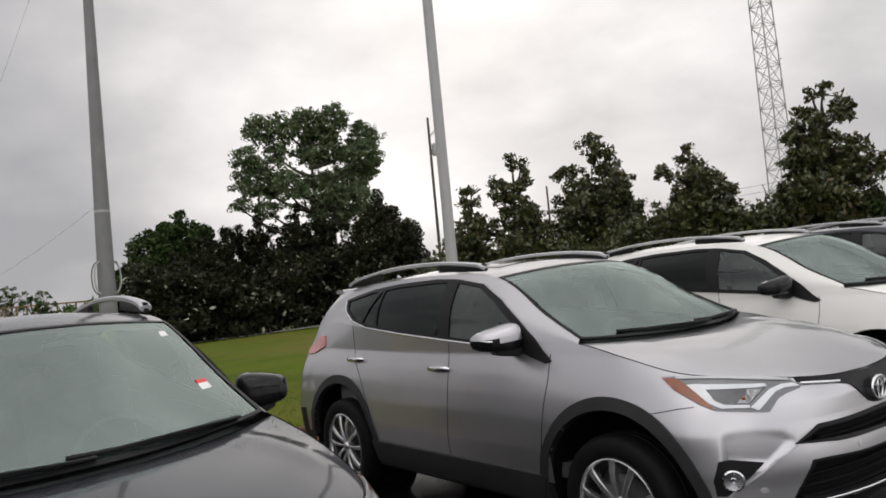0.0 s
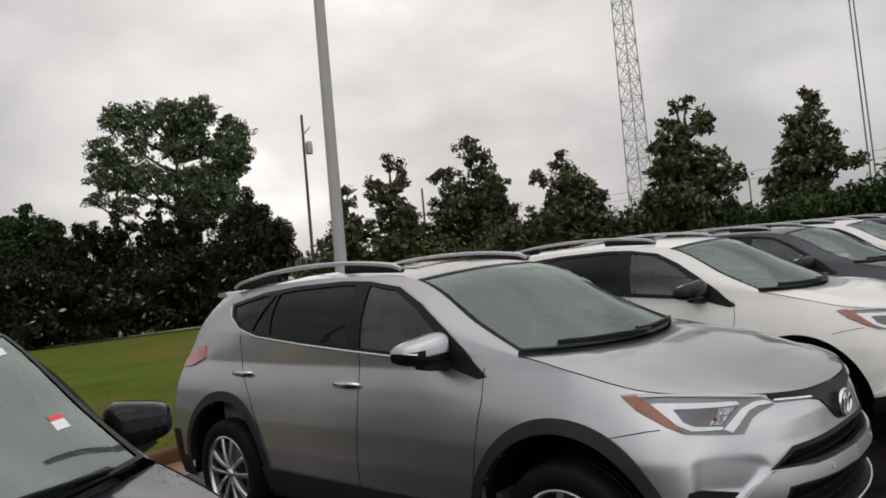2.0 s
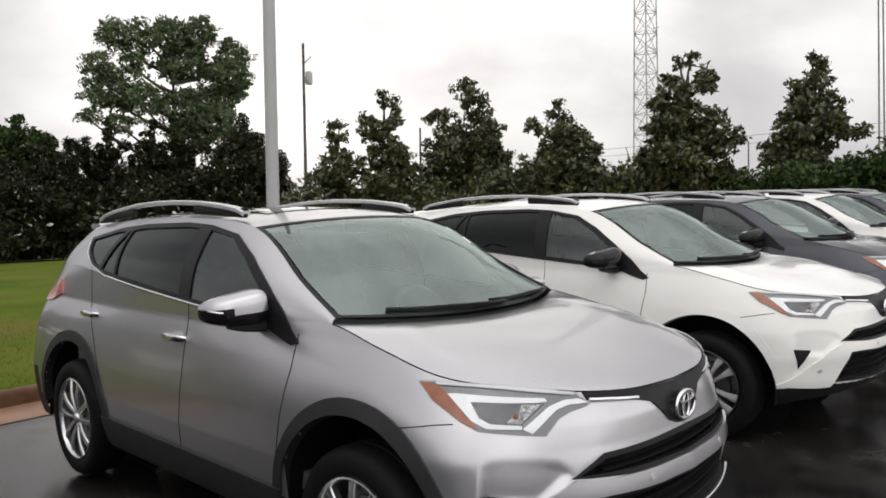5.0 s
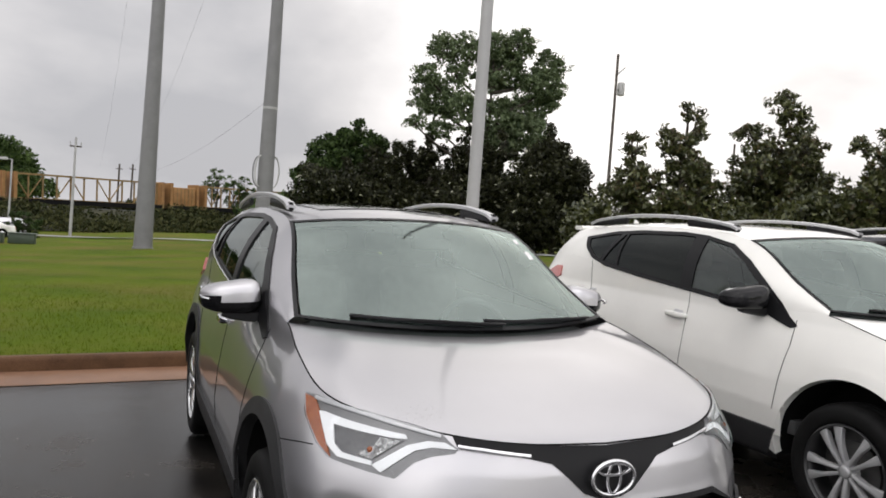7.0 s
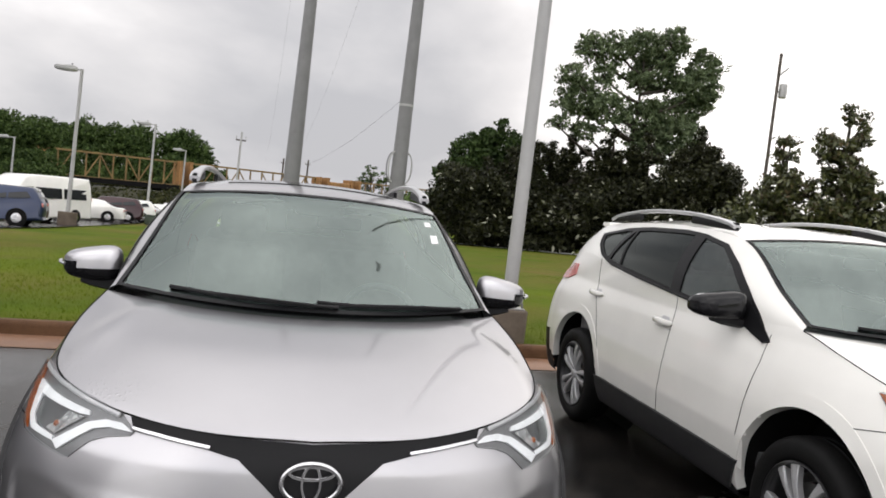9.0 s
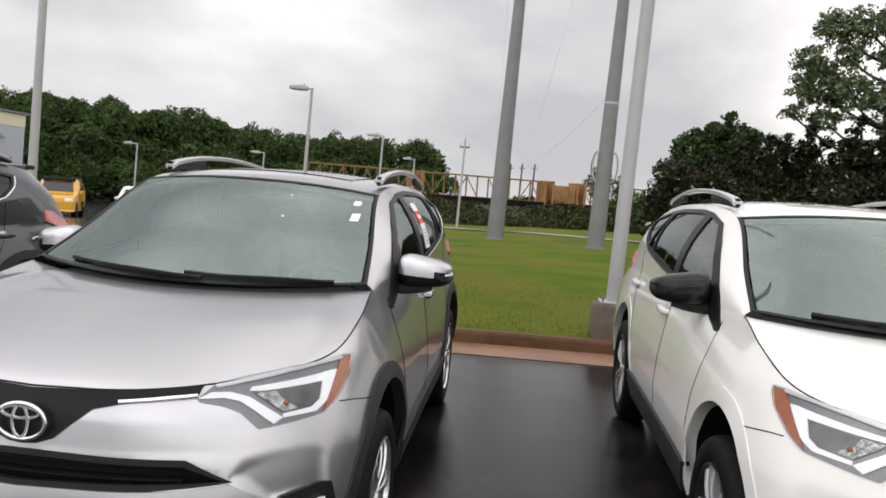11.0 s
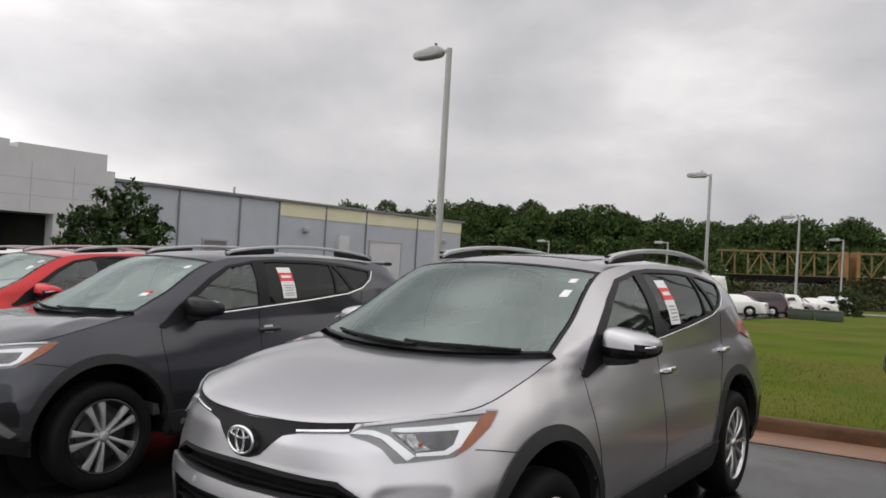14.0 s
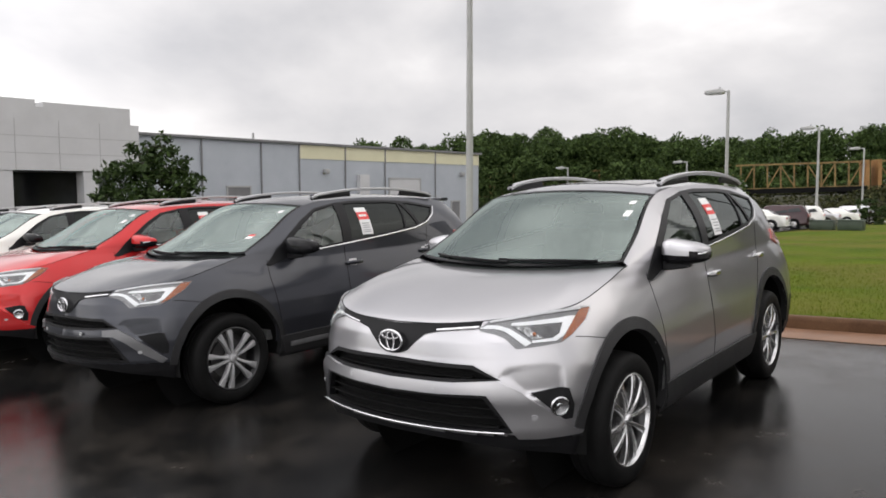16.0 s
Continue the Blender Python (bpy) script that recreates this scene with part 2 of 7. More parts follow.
M_RAIL = surface("satin_aluminium", (0.50, 0.50, 0.51), (0.58, 0.58, 0.59), 0.34, 0.5, 8, 260, 0.03, 0.2)
M_GAP = surface("panel_gap_black", (0.006, 0.006, 0.006), (0.01, 0.01, 0.01), 0.8, 0, 6, 100, 0.0)
M_GRILLE = surface("grille_black", (0.008, 0.008, 0.008), (0.014, 0.014, 0.014), 0.6, 0, 6, 100, 0.0)
M_CABIN = surface("cabin_trim", (0.09, 0.092, 0.093), (0.15, 0.152, 0.154), 0.75, 0, 8, 220, 0.25)
M_SEAT = surface("seat_cloth", (0.46, 0.44, 0.40), (0.60, 0.58, 0.53), 0.85, 0, 8, 320, 0.3)
M_LINER = surface("headliner", (0.50, 0.50, 0.48), (0.60, 0.60, 0.58), 0.9, 0, 5, 320, 0.2)
M_WS = glass("windscreen_glass", (0.82, 0.94, 0.90), 2.85, 0.0, (0.84, 0.98, 0.935))
M_SIDEGLASS = glass("side_glass", (0.66, 0.78, 0.75), 1.85)
M_PRIVACY = glass("privacy_glass", (0.025, 0.027, 0.030), 1.38)
M_LENS = glass("lamp_lens", (0.97, 0.975, 0.98), 1.18)
M_DRL = surface("white_light_guide", (0.82, 0.83, 0.84), (0.90, 0.91, 0.92), 0.25, 0, 8, 200, 0.0, 0.5)
M_LAMPBOWL = surface("lamp_reflector", (0.08, 0.08, 0.082), (0.17, 0.17, 0.173), 0.25, 0.5, 9, 60, 0.0, 0, 0.06)
M_BEZEL = surface("lamp_bezel", (0.19, 0.19, 0.193), (0.23, 0.23, 0.233), 0.3, 0.5, 5, 90, 0.0, 0, 0.03)
M_FACET = surface("faceted_mirror", (0.10, 0.10, 0.10), (0.85, 0.85, 0.85), 0.18, 0.8, 55, 130, 0.8, 0, 0.06, "Object", 0.01)
M_AMBER = surface("amber_lens", (0.22, 0.050, 0.010), (0.34, 0.095, 0.022), 0.15, 0, 30, 150, 0.1, 0.8, 0.05)
M_TAIL = surface("red_tail_lens", (0.45, 0.10, 0.09), (0.62, 0.20, 0.18), 0.16, 0, 30, 150, 0.1, 0.8, 0.05)
M_STICKER = surface("paper_white", (0.74, 0.74, 0.73), (0.82, 0.82, 0.81), 0.6, 0, 20, 200, 0.0)
M_STICKER_RED = surface("paper_red", (0.62, 0.05, 0.05), (0.74, 0.08, 0.07), 0.6, 0, 20, 200, 0.0)
M_INK = surface("grey_ink", (0.28, 0.28, 0.29), (0.36, 0.36, 0.37), 0.7, 0, 20, 200, 0.0)


for m_, k_ in ((M_PLASTIC, 0.22), (M_CLAD, 0.3), (M_GRILLE, 0.14), (M_RUBBER, 0.12), (M_GAP, 0.1), (M_GLOSS, 0.26)):
    m_.node_tree.nodes["Principled BSDF"].inputs["Specular IOR Level"].default_value = k_


# ---- mesh helpers ----
from mathutils.bvhtree import BVHTree
from mathutils import geometry


def mesh_of(name, verts, faces, material, smooth=True):
    me = bpy.data.meshes.new(name)
    me.from_pydata([tuple(v) for v in verts], [], [tuple(f) for f in faces])
    me.validate()
    if smooth:
        me.polygons.foreach_set("use_smooth", [True] * len(me.polygons))
    if material:
        me.materials.append(material)
    me.update()
    if smooth:
        me.set_sharp_from_angle(angle=radians(52))
    return me


def part(name, vf, material, parent, label="", smooth=True):
    ob = new(name, mesh_of(name, vf[0], vf[1], material, smooth))
    ob.parent = parent
    return tagged(ob, label)


def bm_part(name, bm, material, parent, label="", smooth=False):
    me = bpy.data.meshes.new(name)
    bm.to_mesh(me)
    bm.free()
    if smooth:
        me.polygons.foreach_set("use_smooth", [True] * len(me.polygons))
    me.materials.append(material)
    ob = new(name, me)
    ob.parent = parent
    return tagged(ob, label)


def grid(P, flip=False, keep=None):
    """Vertices and faces of a grid of points; keep marks the cells that stay."""
    n, m = P.shape[:2]
    idx = np.arange(n * m).reshape(n, m)
    q = np.stack([idx[:-1, :-1], idx[1:, :-1], idx[1:, 1:], idx[:-1, 1:]], -1)
    if keep is not None:
        q = q[keep]
    q = q.reshape(-1, 4)
    if flip:
        q = q[:, ::-1]
    used, inv = np.unique(q, return_inverse=True)
    return P.reshape(-1, 3)[used].tolist(), inv.reshape(-1, 4).tolist()


def mirrored(vf):
    return [(-x, y, z) for x, y, z in vf[0]], [tuple(reversed(f)) for f in vf[1]]


def joined(*vfs):
    vs, fs = [], []
    for v, f in vfs:
        k = len(vs)
        vs += list(v)
        fs += [tuple(i + k for i in q) for q in f]
    return vs, fs


def curve_through(ctrl, t):
    """Catmull-Rom through the rows of ctrl at parameters t (0 to rows - 1)."""
    c = np.asarray(ctrl, float)
    c = np.vstack([2 * c[0] - c[1], c, 2 * c[-1] - c[-2]])
    i = np.clip(np.floor(t).astype(int), 0, len(c) - 4)
    f = (t - i)[:, None]
    a, b, d, e = c[i], c[i + 1], c[i + 2], c[i + 3]
    return 0.5 * (2 * b + (d - a) * f + (2 * a - 5 * b + 4 * d - e) * f**2 + (3 * b - a - 3 * d + e) * f**3)


def inside(q, poly):
    poly = np.asarray(poly, float)
    x, y = q[..., 0], q[..., 1]
    r = np.zeros(x.shape, bool)
    for (x0, y0), (x1, y1) in zip(poly, np.roll(poly, -1, 0)):
        hit = (y0 > y) != (y1 > y)
        r ^= hit & (x < (x1 - x0) * (y - y0) / ((y1 - y0) or 1e-9) + x0)
    return r


def snap_to(P, axes, poly, reach):
    """Moves grid points near the polygon's edge onto it, in the plane of two axes."""
    poly = np.asarray(poly, float)
    q = P[..., axes].copy()
    best = np.full(q.shape[:2], 1e9)
    goal = q.copy()
    for a, b in zip(poly, np.roll(poly, -1, 0)):
        ab = b - a
        t = np.clip(((q - a) @ ab) / max(ab @ ab, 1e-12), 0, 1)
        c = a + t[..., None] * ab
        d = np.linalg.norm(q - c, axis=-1)
        near = d < best
        best[near], goal[near] = d[near], c[near]
    near = best < reach
    out = P.copy()
    for k, ax in enumerate(axes):
        out[..., ax] = np.where(near, goal[..., k], out[..., ax])
    return out


def cells(P, axes):
    q = P[..., axes]
    return (q[:-1, :-1] + q[1:, :-1] + q[1:, 1:] + q[:-1, 1:]) / 4


def box_vf(x0, x1, y0, y1, z0, z1):
    v = [(x, y, z) for z in (z0, z1) for y in (y0, y1) for x in (x0, x1)]
    return v, [(0, 2, 3, 1), (4, 5, 7, 6), (0, 1, 5, 4), (2, 6, 7, 3), (0, 4, 6, 2), (1, 3, 7, 5)]


def round_box(x0, x1, y0, y1, z0, z1, r, seg=3):
    bm = bmesh.new()
    bmesh.ops.create_cube(bm, size=1.0)
    for v in bm.verts:
        v.co = ((x0 + x1) / 2 + v.co.x * (x1 - x0), (y0 + y1) / 2 + v.co.y * (y1 - y0), (z0 + z1) / 2 + v.co.z * (z1 - z0))
    bmesh.ops.bevel(bm, geom=bm.edges[:], offset=r, segments=seg, affect="EDGES", profile=0.5)
    return bm


def bm_vf(bm):
    bm.verts.index_update()
    r = [tuple(v.co) for v in bm.verts], [tuple(v.index for v in f.verts) for f in bm.faces]
    bm.free()
    return r


def lathe(profile, seg, axis="x"):
    """Turns (radius, along) pairs round an axis."""
    a = np.linspace(0, 2 * np.pi, seg, endpoint=False)
    pr = np.asarray(profile, float)
    k = len(pr)
    if axis == "x":
        P = np.stack([np.repeat(pr[None, :, 1], seg, 0), np.cos(a)[:, None] * pr[:, 0], np.sin(a)[:, None] * pr[:, 0]], -1)
    else:
        P = np.stack([np.cos(a)[:, None] * pr[:, 0], np.sin(a)[:, None] * pr[:, 0], np.repeat(pr[None, :, 1], seg, 0)], -1)
    f = [(i * k + j, ((i + 1) % seg) * k + j, ((i + 1) % seg) * k + j + 1, i * k + j + 1) for i in range(seg) for j in range(k - 1)]
    return P.reshape(-1, 3).tolist(), f


def sweep(path, wides, highs, ups=None, side_hint=None):
    """A closed rounded-rectangle tube along a path; wides and highs at each point."""
    p = np.asarray(path, float)
    n = len(p)
    wides, highs = np.broadcast_to(wides, n), np.broadcast_to(highs, n)
    t = np.gradient(p, axis=0)
    t /= np.linalg.norm(t, axis=1)[:, None] + 1e-12
    up = np.broadcast_to((0, 0, 1.0), (n, 3)) if ups is None else np.asarray(ups, float)
    s = np.cross(t, up)
    s /= np.linalg.norm(s, axis=1)[:, None] + 1e-12
    u = np.cross(s, t)
    ring = [(-1, -0.6), (-0.6, -1), (0.6, -1), (1, -0.6), (1, 0.6), (0.6, 1), (-0.6, 1), (-1, 0.6)]
    vs = [tuple(p[i] + s[i] * a * wides[i] + u[i] * b * highs[i]) for i in range(n) for a, b in ring]
    fs = [(i * 8 + j, i * 8 + (j + 1) % 8, (i + 1) * 8 + (j + 1) % 8, (i + 1) * 8 + j) for i in range(n - 1) for j in range(8)]
    fs += [tuple(range(7, -1, -1)), tuple((n - 1) * 8 + j for j in range(8))]
    return vs, fs


def tree_of(vf):
    return BVHTree.FromPolygons([tuple(v) for v in vf[0]], [tuple(f) for f in vf[1]])


def soft_hit(tree, o, w, reach=0.018):
    """Where a ray meets a surface, with the normal smoothed over its neighbourhood, looking against the ray."""
    hit, nor, _, _ = tree.ray_cast(o, w)
    if hit is None:
        return None, None
    a = w.cross(Vector((0.1, 0.2, 1))).normalized() * reach
    b = a.cross(w)
    n = Vector(nor) * (-1 if nor.dot(w) > 0 else 1)
    for d in (a, -a, b, -b):
        h2, n2, _, _ = tree.ray_cast(o + d, w)
        if h2 is not None and (h2 - hit).length < 3 * reach:
            n += n2 * (-1 if n2.dot(w) > 0 else 1)
    return hit, n.normalized()


def patch(tree, pts, way, lift, depth=0.012, step=0.03, holes=()):
    """A plate of the outline pts (points in space), laid along way onto a surface, lifted off it, with a rim; holes go through it."""
    w = Vector(way).normalized()
    a = w.cross(Vector((0, 0, 1))).normalized()
    b = a.cross(w)
    pts2, edges2, loops = [], [], []
    for loop in (pts, *holes):
        q = [Vector(p) for p in loop]
        first = len(pts2)
        for p, r in zip(q, q[1:] + q[:1]):
            k = max(1, int((r - p).length / step))
            for i in range(k):
                s = p.lerp(r, i / k)
                pts2.append(Vector((s.dot(a), s.dot(b))))
        n = len(pts2) - first
        edges2 += [(first + i, first + (i + 1) % n) for i in range(n)]
        loops.append(np.array([tuple(v) for v in pts2[first:]]))
    rim2 = np.vstack(loops)
    lo, hi = loops[0].min(0), loops[0].max(0)
    gx, gy = np.meshgrid(np.arange(lo[0] + step / 2, hi[0], step), np.arange(lo[1] + step / 2, hi[1], step))
    g = np.stack([gx.ravel(), gy.ravel()], 1)
    if len(g):
        ok = inside(g, loops[0]) & (np.linalg.norm(g[:, None] - rim2[None], axis=2).min(1) > step * 0.5)
        pts2 += [Vector(v) for v in g[ok]]
    vs2, _, fs, *_ = geometry.delaunay_2d_cdt(pts2, edges2, [], 0, 1e-6)
    q2 = np.array([tuple(v) for v in vs2])
    mid2 = np.array([q2[list(f)].mean(0) for f in fs])
    ok = inside(mid2, loops[0])
    for h in loops[1:]:
        ok &= ~inside(mid2, h)
    faces = [tuple(f) for f, k in zip(fs, ok) if k]
    base = Vector(pts[0]).dot(w)
    out, low = [], []
    for v in vs2:
        at = a * v[0] + b * v[1]
        hit, nor = soft_hit(tree, at + w * (base - 3), w)
        if hit is None:
            hit, nor, _, _ = tree.find_nearest(at + w * base)
            nor = -nor if nor.dot(w) > 0 else nor
        out.append(hit + nor * lift)
        low.append(hit + nor * (lift - depth))
    edges = {}
    for f in faces:
        for i, j in zip(f, f[1:] + f[:1]):
            edges[(i, j)] = 1
    k = len(out)
    rim = [(j, i, i + k, j + k) for (i, j) in edges if (j, i) not in edges]
    used = sorted({i for f in faces + rim for i in f})
    at = {u: i for i, u in enumerate(used)}
    both = out + low
    vs = [tuple(both[u]) for u in used]
    f0 = faces[0]
    nn = (out[f0[1]] - out[f0[0]]).cross(out[f0[2]] - out[f0[0]])
    if nn.dot(w) > 0:
        faces = [tuple(reversed(f)) for f in faces]
        rim = [tuple(reversed(f)) for f in rim]
    return vs, [tuple(at[i] for i in f) for f in faces + rim]


def grown(poly, d):
    """A polygon moved outwards by d (inwards if negative)."""
    q = np.asarray(poly, float)
    e = np.roll(q, -1, 0) - q
    e /= np.linalg.norm(e, axis=1)[:, None]
    area = np.sum(q[:, 0] * np.roll(q[:, 1], -1) - np.roll(q[:, 0], -1) * q[:, 1])
    n = np.stack([e[:, 1], -e[:, 0]], 1) * (1 if area > 0 else -1)
    m = n + np.roll(n, 1, 0)
    m /= np.maximum((m * n).sum(1), 0.35)[:, None]
    return [tuple(v) for v in q + m * d]


def line_on(tree, pts, way, lift, half, thick=0.003, step=0.03):
    """A narrow strip along points laid onto a surface."""
    w = Vector(way).normalized()
    path, ups = [], []
    q = [Vector(p) for p in pts]
    for p, r in zip(q, q[1:]):
        k = max(1, int((r - p).length / step))
        for i in range(k + (r is q[-1])):
            s = p.lerp(r, i / k)
            hit, nor, _, _ = tree.ray_cast(s - w * 1.0, w)
            if hit is None or (hit - s).length > 0.35:
                hit, nor, _, _ = tree.find_nearest(s)
            if nor.dot(w) > 0:
                nor = -nor
            path.append(hit + nor * lift)
            ups.append(nor)
    return sweep(path, half, thick, ups)


# ---- the sport utility cars of the row: 4.55 m long, nose to -y ----
FRONT_AXLE, REAR_AXLE, HUB_Z = -1.36, 1.30, 0.355
# stations round the half plan: outline x, y at mid height, then the upper edge x, y, z
STATIONS = [
    (0.00, -2.26, 0.00, -2.19, 0.938), (0.30, -2.235, 0.27, -2.165, 0.945), (0.55, -2.15, 0.49, -2.07, 0.962),
    (0.75, -1.99, 0.665, -1.90, 0.985), (0.865, -1.80, 0.758, -1.69, 1.010), (0.91, -1.50, 0.775, -1.40, 1.078),
    (0.912, -1.20, 0.755, -1.10, 1.138), (0.90, -0.88, 0.775, -0.86, 1.132), (0.895, -0.40, 0.815, -0.40, 1.126),
    (0.895, 0.30, 0.82, 0.30, 1.180), (0.90, 1.00, 0.805, 1.00, 1.250), (0.905, 1.45, 0.775, 1.45, 1.290),
    (0.885, 1.85, 0.735, 1.78, 1.240), (0.815, 2.12, 0.66, 2.0, 1.170), (0.48, 2.28, 0.42, 2.07, 1.150), (0.0, 2.32, 0.0, 2.10, 1.150),
]
ROOF_EDGE = [(0.728, -1.085, 1.158), (0.688, -0.81, 1.285), (0.615, -0.35, 1.520), (0.612, 0.30, 1.572), (0.606, 1.00, 1.560),
             (0.585, 1.45, 1.530), (0.555, 1.72, 1.495), (0.50, 1.84, 1.470)]
DLO = [(-0.84, 1.112), (-0.50, 1.130), (0.0, 1.168), (0.5, 1.208), (0.95, 1.252), (1.16, 1.300), (1.30, 1.375), (1.38, 1.445),
       (1.02, 1.504), (0.70, 1.527), (0.235, 1.535), (0.0, 1.521), (-0.26, 1.478), (-0.455, 1.385), (-0.63, 1.272), (-0.78, 1.165)]
PANE_FRONT = [(-0.70, 1.135), (-0.50, 1.145), (-0.06, 1.180), (-0.015, 1.508), (-0.24, 1.470), (-0.435, 1.368), (-0.60, 1.256)]
PANE_REAR = [(0.045, 1.187), (0.80, 1.255), (0.835, 1.500), (0.68, 1.513), (0.235, 1.521), (0.105, 1.516)]
PANE_SMALL = [(0.825, 1.258), (1.005, 1.278), (0.875, 1.494), (0.858, 1.497)]
PANE_QUARTER = [(1.045, 1.287), (1.14, 1.310), (1.275, 1.38), (1.335, 1.440), (1.02, 1.490), (0.925, 1.494)]
# openings in the nose, as x and z of one half (the other is its mirror image)
SLOT = [(-0.565, 0.694), (-0.45, 0.748), (0, 0.758), (0.45, 0.748), (0.565, 0.694), (0.36, 0.684), (0, 0.676), (-0.36, 0.684)]
# recessed cheek between headlamp and fog lamp, in space, of the left side
CHEEK = [(0.555, -2.13, 0.705), (0.595, -2.105, 0.762), (0.66, -2.055, 0.780), (0.74, -1.985, 0.784), (0.787, -1.93, 0.774), (0.806, -1.90, 0.745), (0.810, -1.895, 0.655), (0.66, -2.055, 0.640)]
MOUTH = [(-0.51, 0.618), (0, 0.606), (0.51, 0.618), (0.615, 0.448), (0, 0.440), (-0.615, 0.448)]


def smooth01(t):
    t = np.clip(t, 0, 1)
    return t * t * (3 - 2 * t)


def circle_yz(y, z, r, k=28):
    return [(y + r * math.cos(2 * math.pi * i / k), z + r * math.sin(2 * math.pi * i / k)) for i in range(k)]


def shell_points(rows=64):
    t = np.concatenate([np.linspace(0, 1.8, 40, False), np.linspace(1.8, 4.4, 110, False), np.linspace(4.4, len(STATIONS) - 1, 150)])
    c = curve_through(STATIONS, t)
    c[0, 0] = c[0, 2] = c[-1, 0] = c[-1, 2] = 0
    tan = np.gradient(c[:, :2], axis=0)
    tan /= np.linalg.norm(tan, axis=1)[:, None]
    nor = np.stack([-tan[:, 1], tan[:, 0]], 1) * -1
    nor[0], nor[-1] = (0, -1), (0, 1)
    u = np.linspace(0, 1, rows)
    wf, wr = np.clip(-nor[:, 1:2], 0, 1) ** 2, np.clip(nor[:, 1:2], 0, 1) ** 2
    foot = 0.27 + 0.12 * wf + 0.05 * wr
    z = foot + (c[:, 4:5] - foot) * u[None]
    side = np.interp(z, [0.27, 0.36, 0.43, 0.58, 0.74, 0.86, 0.97, 1.08], [0.05, 0.022, 0.014, 0.0, 0.010, 0.028, 0.048, 0.072])
    nose = np.interp(z, [0.27, 0.36, 0.44, 0.52, 0.60, 0.64, 0.68, 0.72, 0.78, 0.86, 0.93], [0.12, 0.05, 0.014, 0.012, 0.0, 0.002, 0.010, 0.020, 0.032, 0.040, 0.06])
    tail = np.interp(z, [0.27, 0.45, 0.62, 0.70, 0.95, 1.15], [0.10, 0.02, 0.0, 0.05, 0.09, 0.18])
    d = side * (1 - wf - wr) + nose * wf + tail * wr
    xy = c[:, None, :2] - nor[:, None] * d[..., None]
    lean = c[:, None, 2:4] - xy[:, -1:, :]
    xy = xy + lean * (np.clip((u - 0.56) / 0.44, 0, 1) ** 2)[None, :, None]
    P = np.concatenate([xy, z[..., None]], -1)
    return P


def hood_points(nu=49, nv=40):
    """Coons patch between the nose's edge, the fender lines and the cowl."""
    us, vs = np.linspace(-1, 1, nu), np.linspace(0, 1, nv)
    front = curve_through(STATIONS, np.abs(us) * 4.0)[:, 2:5]
    front[:, 0] *= np.sign(us)
    side = curve_through(STATIONS, 4.0 + 2.0 * vs)[:, 2:5]
    back = np.stack([0.738 * us, -1.10 - 0.20 * (1 - us**2), 1.152 - 0.030 * (1 - us**2)], 1)
    left = side * (-1, 1, 1)
    U, V = ((us + 1) / 2)[:, None, None], vs[None, :, None]
    P = (1 - V) * front[:, None] + V * back[:, None] + (1 - U) * left[None] + U * side[None]
    P -= (1 - U) * (1 - V) * front[0] + U * (1 - V) * front[-1] + (1 - U) * V * back[0] + U * V * back[-1]
    u2, v2 = us[:, None], vs[None]
    P[..., 2] += 0.050 * np.sin(np.pi * v2) ** 0.7 * (1 - np.abs(u2) ** 2.5)
    # two soft ridges that run from the lamps to the cowl
    P[..., 2] += 0.009 * np.exp(-(((np.abs(u2) - (0.86 - 0.18 * v2)) / 0.07) ** 2)) * np.sin(np.pi * v2)
    return P


def screen_points(nu=61, nv=34):
    us, vs = np.linspace(-1, 1, nu), np.linspace(0, 1, nv)
    edge = curve_through(ROOF_EDGE, np.linspace(0, 2, nv))
    v = vs[None]
    P = np.zeros((nu, nv, 3))
    P[..., 0] = us[:, None] * edge[None, :, 0]
    crown = 1 - np.abs(us[:, None]) ** 2.2
    P[..., 1] = edge[None, :, 1] - crown * (0.235 * (1 - v) + 0.14 * v)
    P[..., 2] = edge[None, :, 2] + crown * (-0.022 * (1 - v) + 0.042 * v + 0.018 * np.sin(np.pi * v))
    return P


def roof_points(nu=31, nv=44):
    us = np.linspace(-1, 1, nu)
    t = np.linspace(2, 7, nv)
    edge = curve_through(ROOF_EDGE, t)
    k = (t - 2) / 5
    P = np.zeros((nu, nv, 3))
    P[..., 0] = us[:, None] * edge[None, :, 0]
    crown = 1 - np.abs(us[:, None]) ** 2.2
    P[..., 1] = edge[None, :, 1] + crown * (-0.14 * (1 - k) ** 3 + 0.12 * k**2)[None]
    P[..., 2] = edge[None, :, 2] + crown * (0.042 + 0.008 * np.sin(np.pi * k))[None]
    return P


def pillar_points(nt=230, nv=52):
    k = np.linspace(0, 7, nt)
    low = curve_through(STATIONS, 6 + k)[:, 2:5]
    top = curve_through(ROOF_EDGE, k)
    v = np.linspace(0, 1, nv)[None, :, None]
    P = low[:, None] * (1 - v) + top[:, None] * v
    room = np.linalg.norm(top - low, axis=1)[:, None]
    P[..., 0] += 0.10 * np.minimum(room, 0.4) * np.sin(np.pi * v[..., 0])
    return P


def rear_points(nu=25, nv=14):
    t = np.linspace(0, 1, nu)
    low = curve_through(STATIONS, 13 + 2 * t)[:, 2:5]
    top = np.stack([0.50 * (1 - t), 1.84 + 0.12 * (1 - (1 - t) ** 2.2), 1.470 + 0.042 * (1 - (1 - t) ** 2.2)], 1)
    v = np.linspace(0, 1, nv)[None, :, None]
    return low[:, None] * (1 - v) + top[:, None] * v


